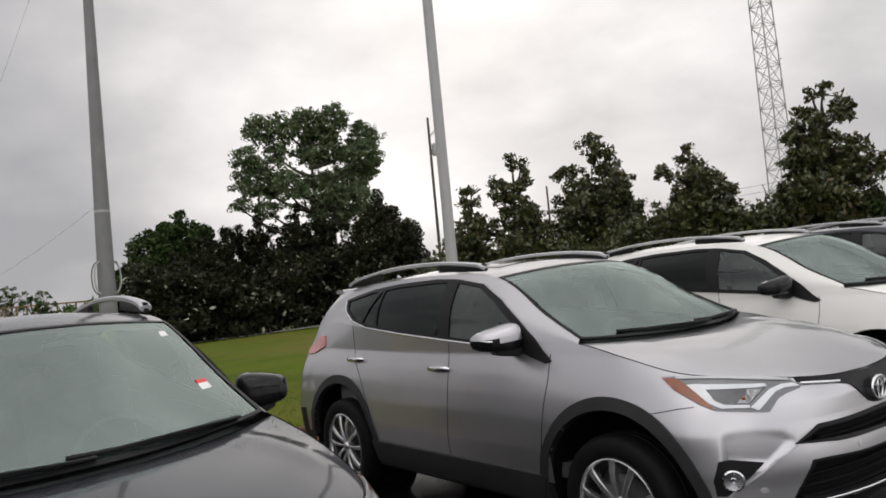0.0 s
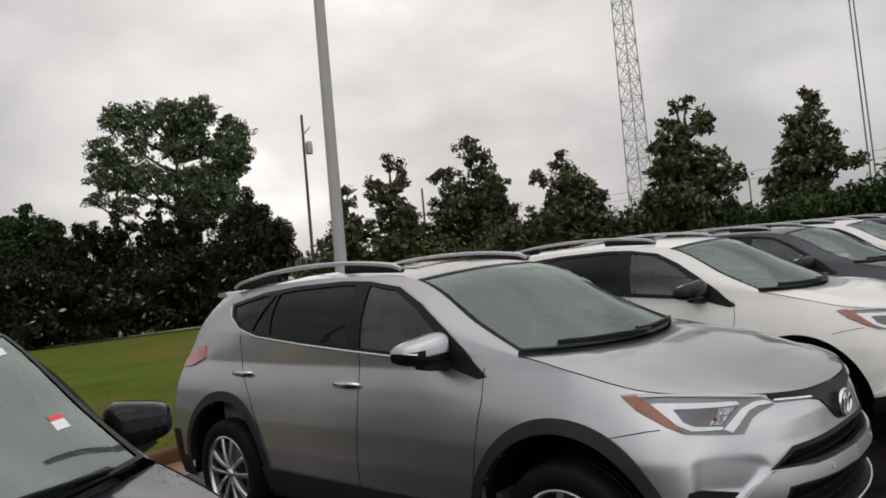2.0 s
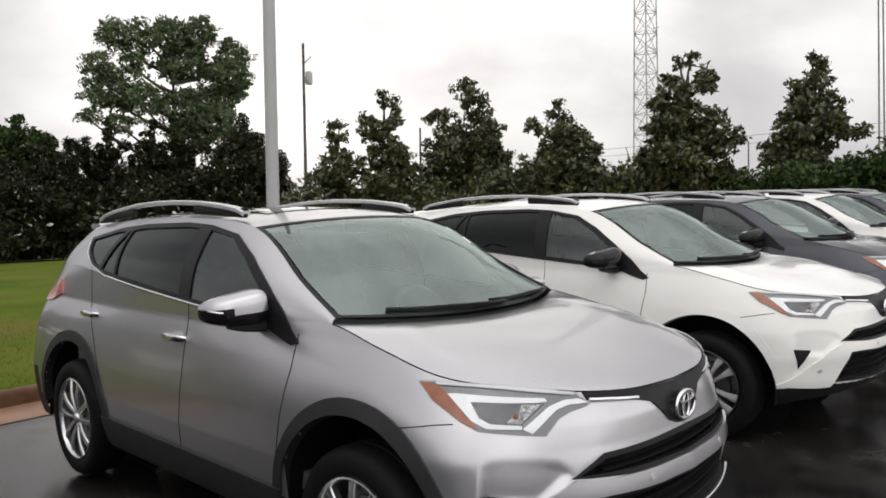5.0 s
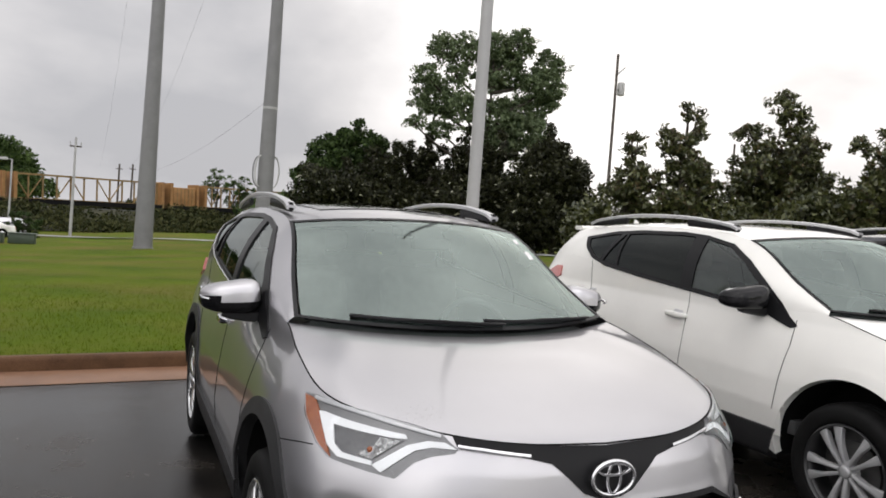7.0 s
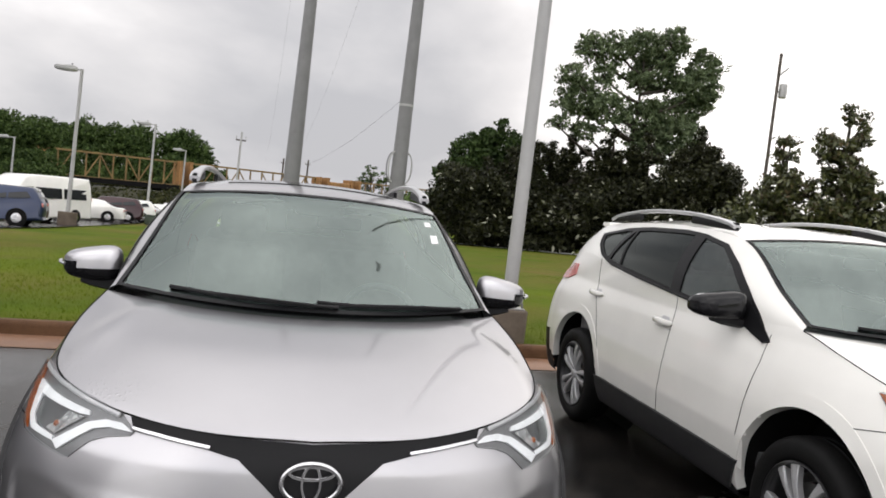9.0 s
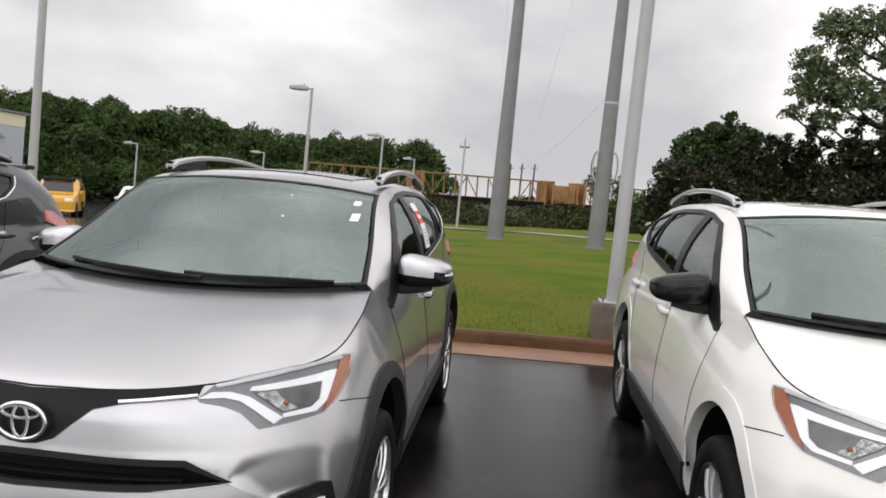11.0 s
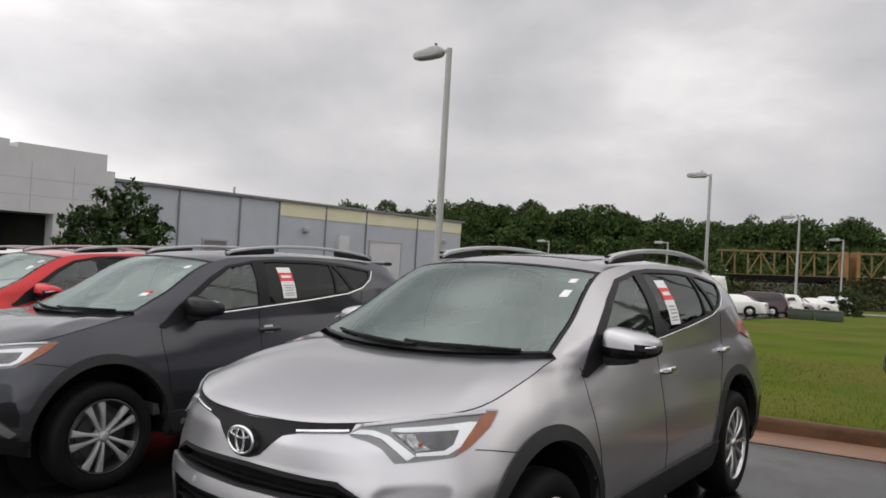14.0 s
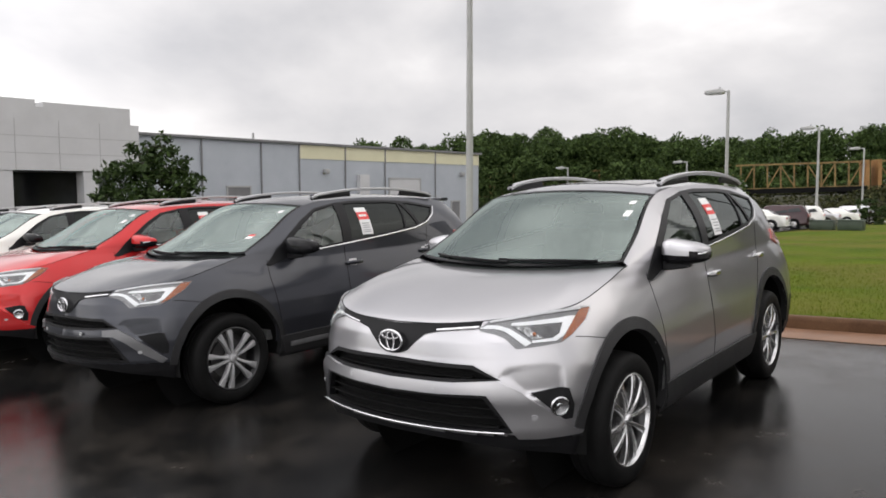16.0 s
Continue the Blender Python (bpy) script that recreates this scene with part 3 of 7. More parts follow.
def blade_spoke(path, wides, ridge, foot):
    """One spoke of a rim facing +x: two slanting facets that meet in a ridge, over a deep back."""
    p = np.asarray(path, float)
    n = len(p)
    t = np.gradient(p, axis=0)
    t /= np.linalg.norm(t, axis=1)[:, None]
    s = np.cross(t, (1.0, 0, 0))
    s /= np.linalg.norm(s, axis=1)[:, None]
    ring = ((-1, 0), (-0.82, 0.8 - 0.25 * (ridge > 0)), (ridge, 1), (0.82, 0.8 - 0.25 * (ridge < 0)), (1, 0), (0.8, -1), (-0.8, -1))
    vs = [tuple(p[i] + s[i] * a * wides[i] + np.array((foot[0] * b if b > 0 else foot[1] * b, 0, 0))) for i in range(n) for a, b in ring]
    k = len(ring)
    fs = [(i * k + j, i * k + (j + 1) % k, (i + 1) * k + (j + 1) % k, (i + 1) * k + j) for i in range(n - 1) for j in range(k)]
    fs += [tuple(range(k - 1, -1, -1)), tuple((n - 1) * k + j for j in range(k))]
    return vs, fs


def spoked_rim(style):
    """Rim of one wheel facing +x: lip, barrel, disc, hub and spokes; 'fine' has ten slim twinned spokes, 'bold' five wide split ones."""
    lip = lathe([(0.248, -0.004), (0.246, 0.008), (0.240, 0.011), (0.234, 0.004), (0.229, -0.012)], 60)
    barrel = lathe([(0.240, 0.0), (0.228, -0.012), (0.215, -0.04), (0.20, -0.16)], 48)
    disc = lathe([(0.001, -0.085), (0.06, -0.085), (0.065, -0.075), (0.155, -0.075), (0.158, -0.095), (0.205, -0.11)], 40)
    hub = lathe([(0.001, 0.006), (0.024, 0.006), (0.030, 0.0), (0.033, -0.012), (0.058, -0.022), (0.060, -0.05)], 30)
    fine = style == "fine"
    near, far = (0.42, 0.275) if fine else (0.32, 0.215)
    k = np.linspace(0, 1, 7)
    wides = (0.010 + 0.010 * k) if fine else (0.0105 + 0.005 * k + 0.012 * np.clip((k - 0.55) / 0.45, 0, 1))
    spokes = []
    for i in range(5):
        for side in (-1, 1):
            a0, a1 = 2 * math.pi * i / 5 + side * near, 2 * math.pi * i / 5 + side * far
            path = np.stack([-0.016 + 0.012 * np.sin(np.pi * k) + 0.006 * k, 0.040 * math.cos(a0) * (1 - k) + 0.233 * math.cos(a1) * k, 0.040 * math.sin(a0) * (1 - k) + 0.233 * math.sin(a1) * k], 1)
            spokes.append(blade_spoke(path, wides, (0.45 if fine else 0.1) * side, (0.010, 0.030)))
    return lip, barrel, disc, hub, spokes


def add_wheel(car, style, x, y, flip):
    hub_ob = new("wheel", None)
    hub_ob.parent = car
    lip, barrel, disc, hub, spokes = spoked_rim(style)
    prof = [(0.24, -0.185), (0.30, -0.20), (0.335, -0.192), (0.350, -0.17), (0.355, -0.135), (0.349, -0.132), (0.349, -0.124), (0.355, -0.121),
            (0.356, -0.095), (0.350, -0.092), (0.350, -0.084), (0.356, -0.081), (0.355, -0.04), (0.348, -0.012), (0.334, 0.006), (0.312, 0.014), (0.285, 0.015), (0.262, 0.011), (0.250, 0.004), (0.246, -0.02)]
    tyre = lathe(prof, 56)
    face = M_ALLOY if style == "fine" else M_ALLOY_FACE
    sets = [("tyre", tyre, M_RUBBER, "black rubber tyre, wet"), ("rim", barrel, M_ALLOY_DK, "dark wheel barrel"), ("rim_lip", lip, M_ALLOY if style == "fine" else M_ALLOY_DK, ""),
            ("brake_disc", disc, M_DISC, ""), ("hub_cap", hub, face, "")]
    sets += [("spoke", v, face, "") for v in spokes]
    turn = random.uniform(0, 1.2)
    r = Matrix.Rotation(turn, 3, "X")
    for name, vf, m, lab in sets:
        v, f = [tuple(r @ Vector(p)) for p in vf[0]], vf[1]
        if flip:
            v, f = mirrored((v, f))
        part(name, (v, f), m, hub_ob, lab, name not in ("spoke",))
    hub_ob.matrix_basis = Matrix.Translation((x, y, HUB_Z))
    return hub_ob


def add_mirror(car, sx, cap, strip):
    """Door mirror on its arm; sx is 1 for the car's left side."""
    nu, nv = 28, 18
    a, b = np.linspace(0, 2 * np.pi, nu), np.linspace(-np.pi / 2, np.pi / 2, nv)
    sp = lambda v, e: np.sign(v) * np.abs(v) ** e
    X = 0.127 * sp(np.cos(b)[None] * np.cos(a)[:, None], 0.58)
    Y = 0.082 * sp(np.cos(b)[None] * np.sin(a)[:, None], 0.72)
    Z = 0.071 * np.tile(sp(np.sin(b)[None], 0.62), (nu, 1))
    Y = np.where(Y > 0.03, 0.03 + (Y - 0.03) * 0.15, Y)            # flat glass side
    Z = Z * (1 - 0.22 * (X / 0.127)) - 0.010 * (X / 0.127)
    Y = Y + 0.05 * (X / 0.127) ** 2 * (X > 0) + 0.02 * X / 0.127
    P = np.stack([0.918 + X, -0.65 + Y, 1.183 + Z], -1)
    zc = cells(P, [2, 2])[..., 0]
    yc = cells(P, [1, 1])[..., 0]
    xc = cells(P, [0, 0])[..., 0]
    split = 1.178 + 0.012 * (xc - 0.918) / 0.127
    cap_m, low_m = (zc >= split), (zc < split)
    glass_m = (yc > -0.612) & (np.abs(zc - 1.183) < 0.055) & (np.abs(xc - 0.918) < 0.10)
    head = new("door_mirror", None)
    head.parent = car
    fix = (lambda vf: vf) if sx > 0 else mirrored
    part("mirror_cap", fix(grid(P, True, cap_m & ~glass_m)), cap, head)
    part("mirror_housing", fix(grid(P, True, low_m & ~glass_m)), M_GLOSS, head, "gloss black lower housing")
    if glass_m.any():
        part("mirror_glass", fix(grid(P, True, glass_m)), M_CHROME, head)
    if strip:
        path = [(0.933 + 0.110 * math.sin(t), -0.655 - 0.077 * math.cos(t), 1.172 + 0.008 * t) for t in np.linspace(0.8, 1.75, 10)]
        part("indicator_strip", fix(sweep(path, 0.006, 0.0055)), M_CHROME, head, "chrome indicator strip")
    arm = sweep([(0.78, -0.66, 1.102), (0.84, -0.655, 1.104), (0.90, -0.65, 1.110), (0.95, -0.645, 1.118)], [0.05, 0.05, 0.045, 0.03], [0.028, 0.027, 0.025, 0.02])
    part("mirror_arm", fix(arm), M_PLASTIC, head)


def add_interior(car):
    for sx in (-1, 1):
        seat = new("seat", None)
        seat.parent = car
        bm_part("cushion", round_box(sx * 0.36 - 0.25, sx * 0.36 + 0.25, -0.30, 0.22, 0.52, 0.72, 0.06), M_SEAT, seat, "", True)
        vf = bm_vf(round_box(-0.25, 0.25, -0.07, 0.07, 0, 0.62, 0.06))
        m = pose(sx * 0.36, 0.22, 0.66, -16)
        part("backrest", ([tuple(m @ Vector(v)) for v in vf[0]], vf[1]), M_SEAT, seat)
        vf = bm_vf(round_box(-0.13, 0.13, -0.05, 0.05, 0.65, 0.84, 0.045))
        part("headrest", ([tuple(m @ Vector(v)) for v in vf[0]], vf[1]), M_SEAT, seat)
    bench = new("rear_bench", None)
    bench.parent = car
    bm_part("cushion", round_box(-0.64, 0.64, 0.62, 1.12, 0.55, 0.74, 0.06), M_SEAT, bench, "", True)
    bm_part("backrest", round_box(-0.64, 0.64, 1.10, 1.25, 0.68, 1.28, 0.06), M_SEAT, bench, "", True)
    for x in (-0.38, 0.0, 0.38):
        bm_part("headrest", round_box(x - 0.12, x + 0.12, 1.15, 1.25, 1.30, 1.44, 0.04), M_SEAT, bench, "", True)
    n = 24
    us = np.linspace(-0.70, 0.70, n)
    prof = [(-1.13, 1.085), (-0.95, 1.12), (-0.80, 1.115), (-0.68, 1.06), (-0.62, 0.95), (-0.66, 0.80), (-0.75, 0.60)]
    P = np.array([[(x, y - 0.10 * (1 - (x / 0.7) ** 2) * (1 if j < 3 else 0.4), z - 0.03 * (abs(x) > 0.62)) for j, (y, z) in enumerate(prof)] for x in us])
    part("dashboard", grid(P), M_CABIN, car, "dark moulded dashboard")
    ring = [(0.19 * math.cos(a), 0.19 * math.sin(a), 0) for a in np.linspace(0, 2 * math.pi, 31)]
    m = pose(0.36, -0.50, 0.98, 62)
    vf = sweep([tuple(m @ Vector(p)) for p in ring], 0.016, 0.016, np.tile(tuple((m.to_3x3() @ Vector((0, 0, 1)))), (31, 1)))
    hub = bm_vf(round_box(-0.07, 0.07, -0.06, 0.05, -0.02, 0.02, 0.018))
    bar = bm_vf(round_box(-0.185, 0.185, -0.02, 0.02, -0.012, 0.006, 0.006))
    mv = lambda q: ([tuple(m @ Vector(v)) for v in q[0]], q[1])
    part("steering_wheel", joined(vf, mv(hub), mv(bar)), M_CABIN, car)
    part("cabin_floor", box_vf(-0.78, 0.78, -0.95, 1.75, 0.42, 0.50), M_CABIN, car)
    for sx in (-1, 1):
        part("door_lining", box_vf(sx * 0.775 - 0.012, sx * 0.775 + 0.012, -0.85, 1.45, 0.50, 1.10), M_CABIN, car)
    R = roof_points(15, 20)
    R[..., 2] -= 0.035
    R[..., 0] *= 0.98
    part("headliner", grid(R), M_LINER, car, "pale grey headliner")
    # inner mirror and camera pod behind the screen
    bm_part("camera_pod", round_box(-0.09, 0.09, -0.52, -0.36, 1.475, 1.535, 0.02), M_PLASTIC, car)
    bm_part("inner_mirror", round_box(0.03, 0.25, -0.37, -0.34, 1.405, 1.47, 0.014), M_PLASTIC, car)


def add_front_lamp(car, tree, sx):
    """Headlamp: grey bezel, hooked light guide and boomerang, amber corner, reflector cups behind a clear cover."""
    way = (-0.62 * sx, 0.78, 0)
    S = lambda pts: [(sx * x, y, z) for x, y, z in pts]
    outline = S([(0.795, -1.635, 0.988), (0.772, -1.695, 0.993), (0.665, -1.890, 0.986), (0.56, -2.00, 0.972), (0.490, -2.067, 0.960), (0.453, -2.108, 0.922), (0.462, -2.108, 0.912), (0.525, -2.081, 0.899), (0.570, -2.064, 0.880),
                 (0.622, -2.048, 0.831), (0.674, -2.002, 0.836), (0.770, -1.882, 0.849), (0.791, -1.818, 0.876), (0.803, -1.703, 0.935)])
    lamp = new("headlamp", None)
    lamp.parent = car
    part("lamp_bowl", patch(tree, outline, way, 0.003, 0.01), M_BEZEL, lamp, "satin grey lamp bezel")
    window = S([(0.747, -1.834, 0.934), (0.608, -2.00, 0.931), (0.583, -2.019, 0.930), (0.672, -1.988, 0.868), (0.738, -1.906, 0.873), (0.750, -1.872, 0.889)])
    part("reflector", patch(tree, window, way, 0.0045, 0.004, 0.02), M_LAMPBOWL, lamp, "dark reflector behind the cover")
    hook = S([(0.772, -1.750, 0.957), (0.758, -1.778, 0.960), (0.689, -1.900, 0.954), (0.580, -2.013, 0.946), (0.576, -2.022, 0.935), (0.610, -1.996, 0.932), (0.747, -1.830, 0.936), (0.751, -1.870, 0.889), (0.738, -1.908, 0.872),
              (0.672, -1.988, 0.866), (0.675, -1.992, 0.855), (0.752, -1.902, 0.858), (0.770, -1.853, 0.880)])
    part("light_guide", patch(tree, hook, way, 0.008, 0.006, 0.02), M_DRL, lamp, "thick white light guide")
    boom = S([(0.674, -1.993, 0.856), (0.580, -2.030, 0.919), (0.528, -2.056, 0.937), (0.484, -2.082, 0.938), (0.455, -2.107, 0.921), (0.518, -2.071, 0.921), (0.560, -2.050, 0.909), (0.590, -2.040, 0.889), (0.654, -2.018, 0.841)])
    part("light_guide", patch(tree, boom, way, 0.009, 0.007, 0.02), M_DRL, lamp, "thick white light guide")
    part("lamp_brow", line_on(tree, S([(0.774, -1.700, 0.986), (0.72, -1.80, 0.986), (0.66, -1.903, 0.980), (0.56, -2.01, 0.965), (0.492, -2.07, 0.954)]), way, 0.008, 0.006, 0.003), M_RAIL, lamp, "satin silver brow strip")
    amber = S([(0.792, -1.640, 0.985), (0.772, -1.703, 0.984), (0.772, -1.752, 0.955), (0.770, -1.862, 0.872), (0.768, -1.882, 0.853), (0.789, -1.820, 0.878), (0.800, -1.705, 0.935)])
    part("amber_reflector", patch(tree, amber, way, 0.009, 0.006, 0.02), M_AMBER, lamp, "amber side reflector")
    # faceted inner mirror, with the indicator's bulb
    facets = S([(0.592, -2.010, 0.928), (0.642, -1.965, 0.928), (0.660, -1.965, 0.905), (0.705, -1.945, 0.876), (0.674, -1.987, 0.871)])
    part("faceted_mirror", patch(tree, facets, way, 0.0065, 0.003, 0.012), M_FACET, lamp, "bright faceted mirror")
    hit, nor, _, _ = tree.find_nearest(Vector((sx * 0.672, -1.965, 0.893)))
    nor = -nor if nor.y > 0 else nor
    bm = bmesh.new()
    bmesh.ops.create_uvsphere(bm, u_segments=12, v_segments=8, radius=0.010, matrix=Matrix.Translation(hit + nor * 0.003))
    bm_part("indicator_bulb", bm, M_AMBER, lamp, "amber indicator bulb", True)
    part("lamp_cover", patch(tree, outline, way, 0.013, 0.004), M_LENS, lamp, "clear lamp cover").visible_shadow = False


def badge(car, tree, y, z):
    """Oval chrome badge of plain rings."""
    hold = new("badge", None)
    hold.parent = car
    for rx, rz, cx, cz, w in ((0.074, 0.051, 0, 0, 0.0062), (0.023, 0.046, 0, 0.001, 0.0048), (0.056, 0.017, 0, 0.027, 0.0048)):
        a = np.linspace(0, 2 * np.pi, 37)
        path = np.stack([cx + rx * np.cos(a), np.full(37, y - 0.014), z + cz + rz * np.sin(a)], 1)
        part("ring", sweep(path, w, 0.007, np.tile((0, -1.0, 0), (37, 1))), M_CHROME, hold)


def ogrid(P, flip=False, keep=None):
    """A grid whose faces look away from the car's middle."""
    v, f = grid(P, False, keep)
    a, q = np.array(v), np.array(f)
    n = np.cross(a[q[:, 2]] - a[q[:, 0]], a[q[:, 3]] - a[q[:, 1]])
    c = a[q].mean(1) - (0, 0, 0.75)
    return (v, f) if (n * c).sum() > 0 else (v, q[:, ::-1].tolist())


def sport_utility(name, colour, wheel="fine", cap=None, fog=True, sticker=True, label="", sunroof=True, arch=None):
    body_m = PAINT[colour]
    car = new(name, None)
    S = shell_points()
    hood, screen, roof, pill, rear = hood_points(), screen_points(), roof_points(), pillar_points(), rear_points()
    half = joined(ogrid(S, True), ogrid(pill, True))
    whole = joined(half, mirrored(half), ogrid(hood), ogrid(screen, True), ogrid(roof, True))
    tree = tree_of(whole)
    nose_tree = tree_of(joined(ogrid(S, True), mirrored(ogrid(S, True))))

    # lower shell with arches and nose openings cut
    for y in (FRONT_AXLE, REAR_AXLE):
        S = snap_to(S, [1, 2], circle_yz(y, HUB_Z + 0.015, 0.466), 0.011)
    nose = S[:, :, 1] < -1.95
    # the cheek is pressed into the shell, along its own slanting view
    hollow = np.array([(0.894 * x + 0.447 * y, z - 0.05 * (z < 0.66)) for x, y, z in CHEEK])
    flat_p = np.stack([0.894 * S[..., 0] + 0.447 * S[..., 1], S[..., 2]], -1)
    gap = np.full(S.shape[:2], 9.0)
    for a_, b_ in zip(hollow, np.roll(hollow, -1, 0)):
        k_ = np.clip(((flat_p - a_) @ (b_ - a_)) / ((b_ - a_) @ (b_ - a_)), 0, 1)
        gap = np.minimum(gap, np.linalg.norm(flat_p - a_ - k_[..., None] * (b_ - a_), axis=-1))
    press = 0.12 * np.clip(0.79 - S[..., 2], 0, 0.15) * smooth01(gap / 0.045) * inside(flat_p, hollow) * (S[..., 1] < -1.6)
    S = S + press[..., None] * np.array((-0.45, 0.89, 0))
    for poly in (SLOT, MOUTH):
        S = np.where(nose[..., None], snap_to(S, [0, 2], poly, 0.008), S)
    yz, xz = cells(S, [1, 2]), cells(S, [0, 2])
    keep = np.ones(yz.shape[:2], bool)
    side = cells(S, [0, 0])[..., 0] > 0.5
    for y in (FRONT_AXLE, REAR_AXLE):
        keep &= ~(inside(yz, circle_yz(y, HUB_Z + 0.015, 0.466)) & side)
    ahead = yz[..., 0] < -1.9
    for poly in (SLOT, MOUTH):
        keep &= ~(inside(xz, poly) & ahead)
    low = yz[..., 1] < 0.425
    tail_low = (yz[..., 1] < 0.60) & (yz[..., 0] > 1.9)
    tail_low &= ~low
    fdoor = side & ~low & (yz[..., 0] > -0.93 - 0.06 * np.clip(yz[..., 1] - 0.9, -1, 0.2) * -1) & (yz[..., 0] < -0.055)
    r_cut = np.interp(yz[..., 1], [0.43, 0.62, 0.85, 1.0, 1.25], [0.80, 0.86, 0.98, 1.10, 1.16])
    rdoor = side & ~low & (yz[..., 0] > -0.055) & (yz[..., 0] < r_cut)
    black = (low | tail_low) & keep
    paint_m = keep & ~black & ~fdoor & ~rdoor
    shell = ogrid(S, True, paint_m)

    # window openings in the pillars
    pill = snap_to(pill, [1, 2], DLO, 0.009)
    dlo = inside(cells(pill, [1, 2]), DLO)
    upper = ogrid(pill, True, ~dlo)
    body = joined(shell, mirrored(shell), upper, mirrored(upper))
    part("body", body, body_m, car, "")
    part("hood", ogrid(hood), body_m, car)
    part("roof", ogrid(roof, True), body_m, car)
    tailglass = ogrid(rear, True)
    part("rear_window", joined(tailglass, mirrored(tailglass)), M_PRIVACY, car, "dark tinted rear window")
    for nm, m_ in (("front_valance", black & (yz[..., 0] < FRONT_AXLE)), ("rear_valance", black & (yz[..., 0] > REAR_AXLE))):
        lower = ogrid(S, True, m_)
        part(nm, joined(lower, mirrored(lower)), M_PLASTIC, car, "unpainted black lower bumper")
    lower = ogrid(S, True, black & (yz[..., 0] > FRONT_AXLE) & (yz[..., 0] < REAR_AXLE))
    part("sill", lower, M_PLASTIC, car)
    part("sill", mirrored(lower), M_PLASTIC, car)
    if sunroof:
        part("sunroof", patch(tree, [(-0.42, -0.16, 1.6), (0.42, -0.16, 1.6), (0.42, 0.46, 1.6), (-0.42, 0.46, 1.6)], (0, 0.0001, -1), 0.004, 0.006, 0.06), M_GLOSS, car, "dark glass sunroof panel")

    for sx in (1, -1):
        fix = (lambda vf: vf) if sx > 0 else mirrored
        way = (-sx, 0, 0)
        L = lambda pts, x=0.8: [(sx * x, y, z) for y, z in pts]
        fd = part("front_door", fix(ogrid(S, True, fdoor)), body_m, car)
        rd = part("rear_door", fix(ogrid(S, True, rdoor)), body_m, car)
        # panes and their black surround
        holes = [L(q, 1.2) for q in (PANE_FRONT, PANE_REAR, PANE_SMALL, PANE_QUARTER)]
        part("window_surround", patch(tree, L(grown(DLO, 0.010), 1.2), way, 0.005, 0.012, 0.03, holes), M_PILLAR, car, "black window surround and pillars")
        for nm, q, mt, own, lab in (("door_glass", PANE_FRONT, M_SIDEGLASS, fd, "clear greenish door glass"), ("door_glass", PANE_REAR, M_PRIVACY, rd, "dark tinted door glass"), ("door_glass", PANE_SMALL, M_PRIVACY, rd, "dark tinted door glass"), ("quarter_glass", PANE_QUARTER, M_PRIVACY, car, "dark tinted quarter glass")):
            part(nm, patch(tree, L(grown(q, 0.004), 1.2), way, -0.003, 0.0005, 0.05), mt, own, lab)
        # mouldings and gaps
        part("belt_moulding", line_on(tree, L([(-0.66, 1.114), (-0.5, 1.123), (0, 1.161), (0.5, 1.201), (0.95, 1.245), (1.16, 1.293), (1.30, 1.368), (1.385, 1.445)]), way, 0.005, 0.0065, 0.005), M_PILLAR if arch else M_CHROME, car, "black belt moulding" if arch else "bright belt moulding")
        for nm, pts in (("door_gap", [(-0.915, 1.085), (-0.93, 0.95), (-0.90, 0.72), (-0.865, 0.43)]), ("door_gap", [(-0.055, 1.16), (-0.06, 0.80), (-0.045, 0.43)]),
                        ("door_gap", [(1.15, 1.27), (1.10, 1.02), (0.98, 0.86), (0.86, 0.64), (0.80, 0.43)]), ("bumper_gap", [(-1.60, 0.832), (-1.68, 0.848), (-1.74, 0.860), (-1.80, 0.868)])):
            part(nm, line_on(tree, L(pts), way, 0.0005, 0.0020, 0.0015), M_GAP, car)
        hood_line = [(sx * x, y, z) for x, y, z in curve_through(STATIONS, np.linspace(0.0, 6.0, 34))[:, 2:5].tolist()]
        part("hood_gap", sweep(hood_line, 0.0024, 0.0022), M_GAP, car)
        # arch lips: front and rear
        for y in (FRONT_AXLE, REAR_AXLE):
            a0, a1 = (-0.14, math.pi - 0.06) if y < 0 else (0.06, math.pi + 0.14)
            out = [(y + (0.526 - 0.014 * abs(math.cos(a))) * math.cos(a), HUB_Z + 0.015 + 0.526 * math.sin(a) * (1 if math.sin(a) > 0 else 0.6)) for a in np.linspace(a0, a1, 50)]
            inn = [(y + 0.463 * math.cos(a), HUB_Z + 0.015 + 0.463 * math.sin(a)) for a in np.linspace(a1, a0, 50)]
            part("arch_cladding", patch(tree, L(out + inn, 1.2), way, 0.004 if arch else 0.012, 0.05, 0.03), arch or M_CLAD, car, "" if arch else "unpainted dark arch lip")
            well = lathe([(0.466, -0.02), (0.472, -0.36)], 40)
            v = [(sx * (x + 0.885), yy + y, zz + HUB_Z + 0.015) for x, yy, zz in well[0]]
            disc = lathe([(0.01, -0.36), (0.48, -0.36)], 40)
            v2 = [(sx * (x + 0.885), yy + y, zz + HUB_Z + 0.015) for x, yy, zz in disc[0]]
            above = lambda vs_, fs_: [q for q in fs_ if min(vs_[i][2] for i in q) > 0.26]
            part("wheel_well", joined((v, above(v, well[1])), (v2, disc[1])), M_GAP, car)
        part("sill_cladding", patch(tree, L([(-0.91, 0.455), (0.86, 0.455), (0.80, 0.30), (-0.85, 0.30)], 1.2), way, 0.018, 0.04, 0.06), M_CLAD, car, "unpainted black sill cladding")
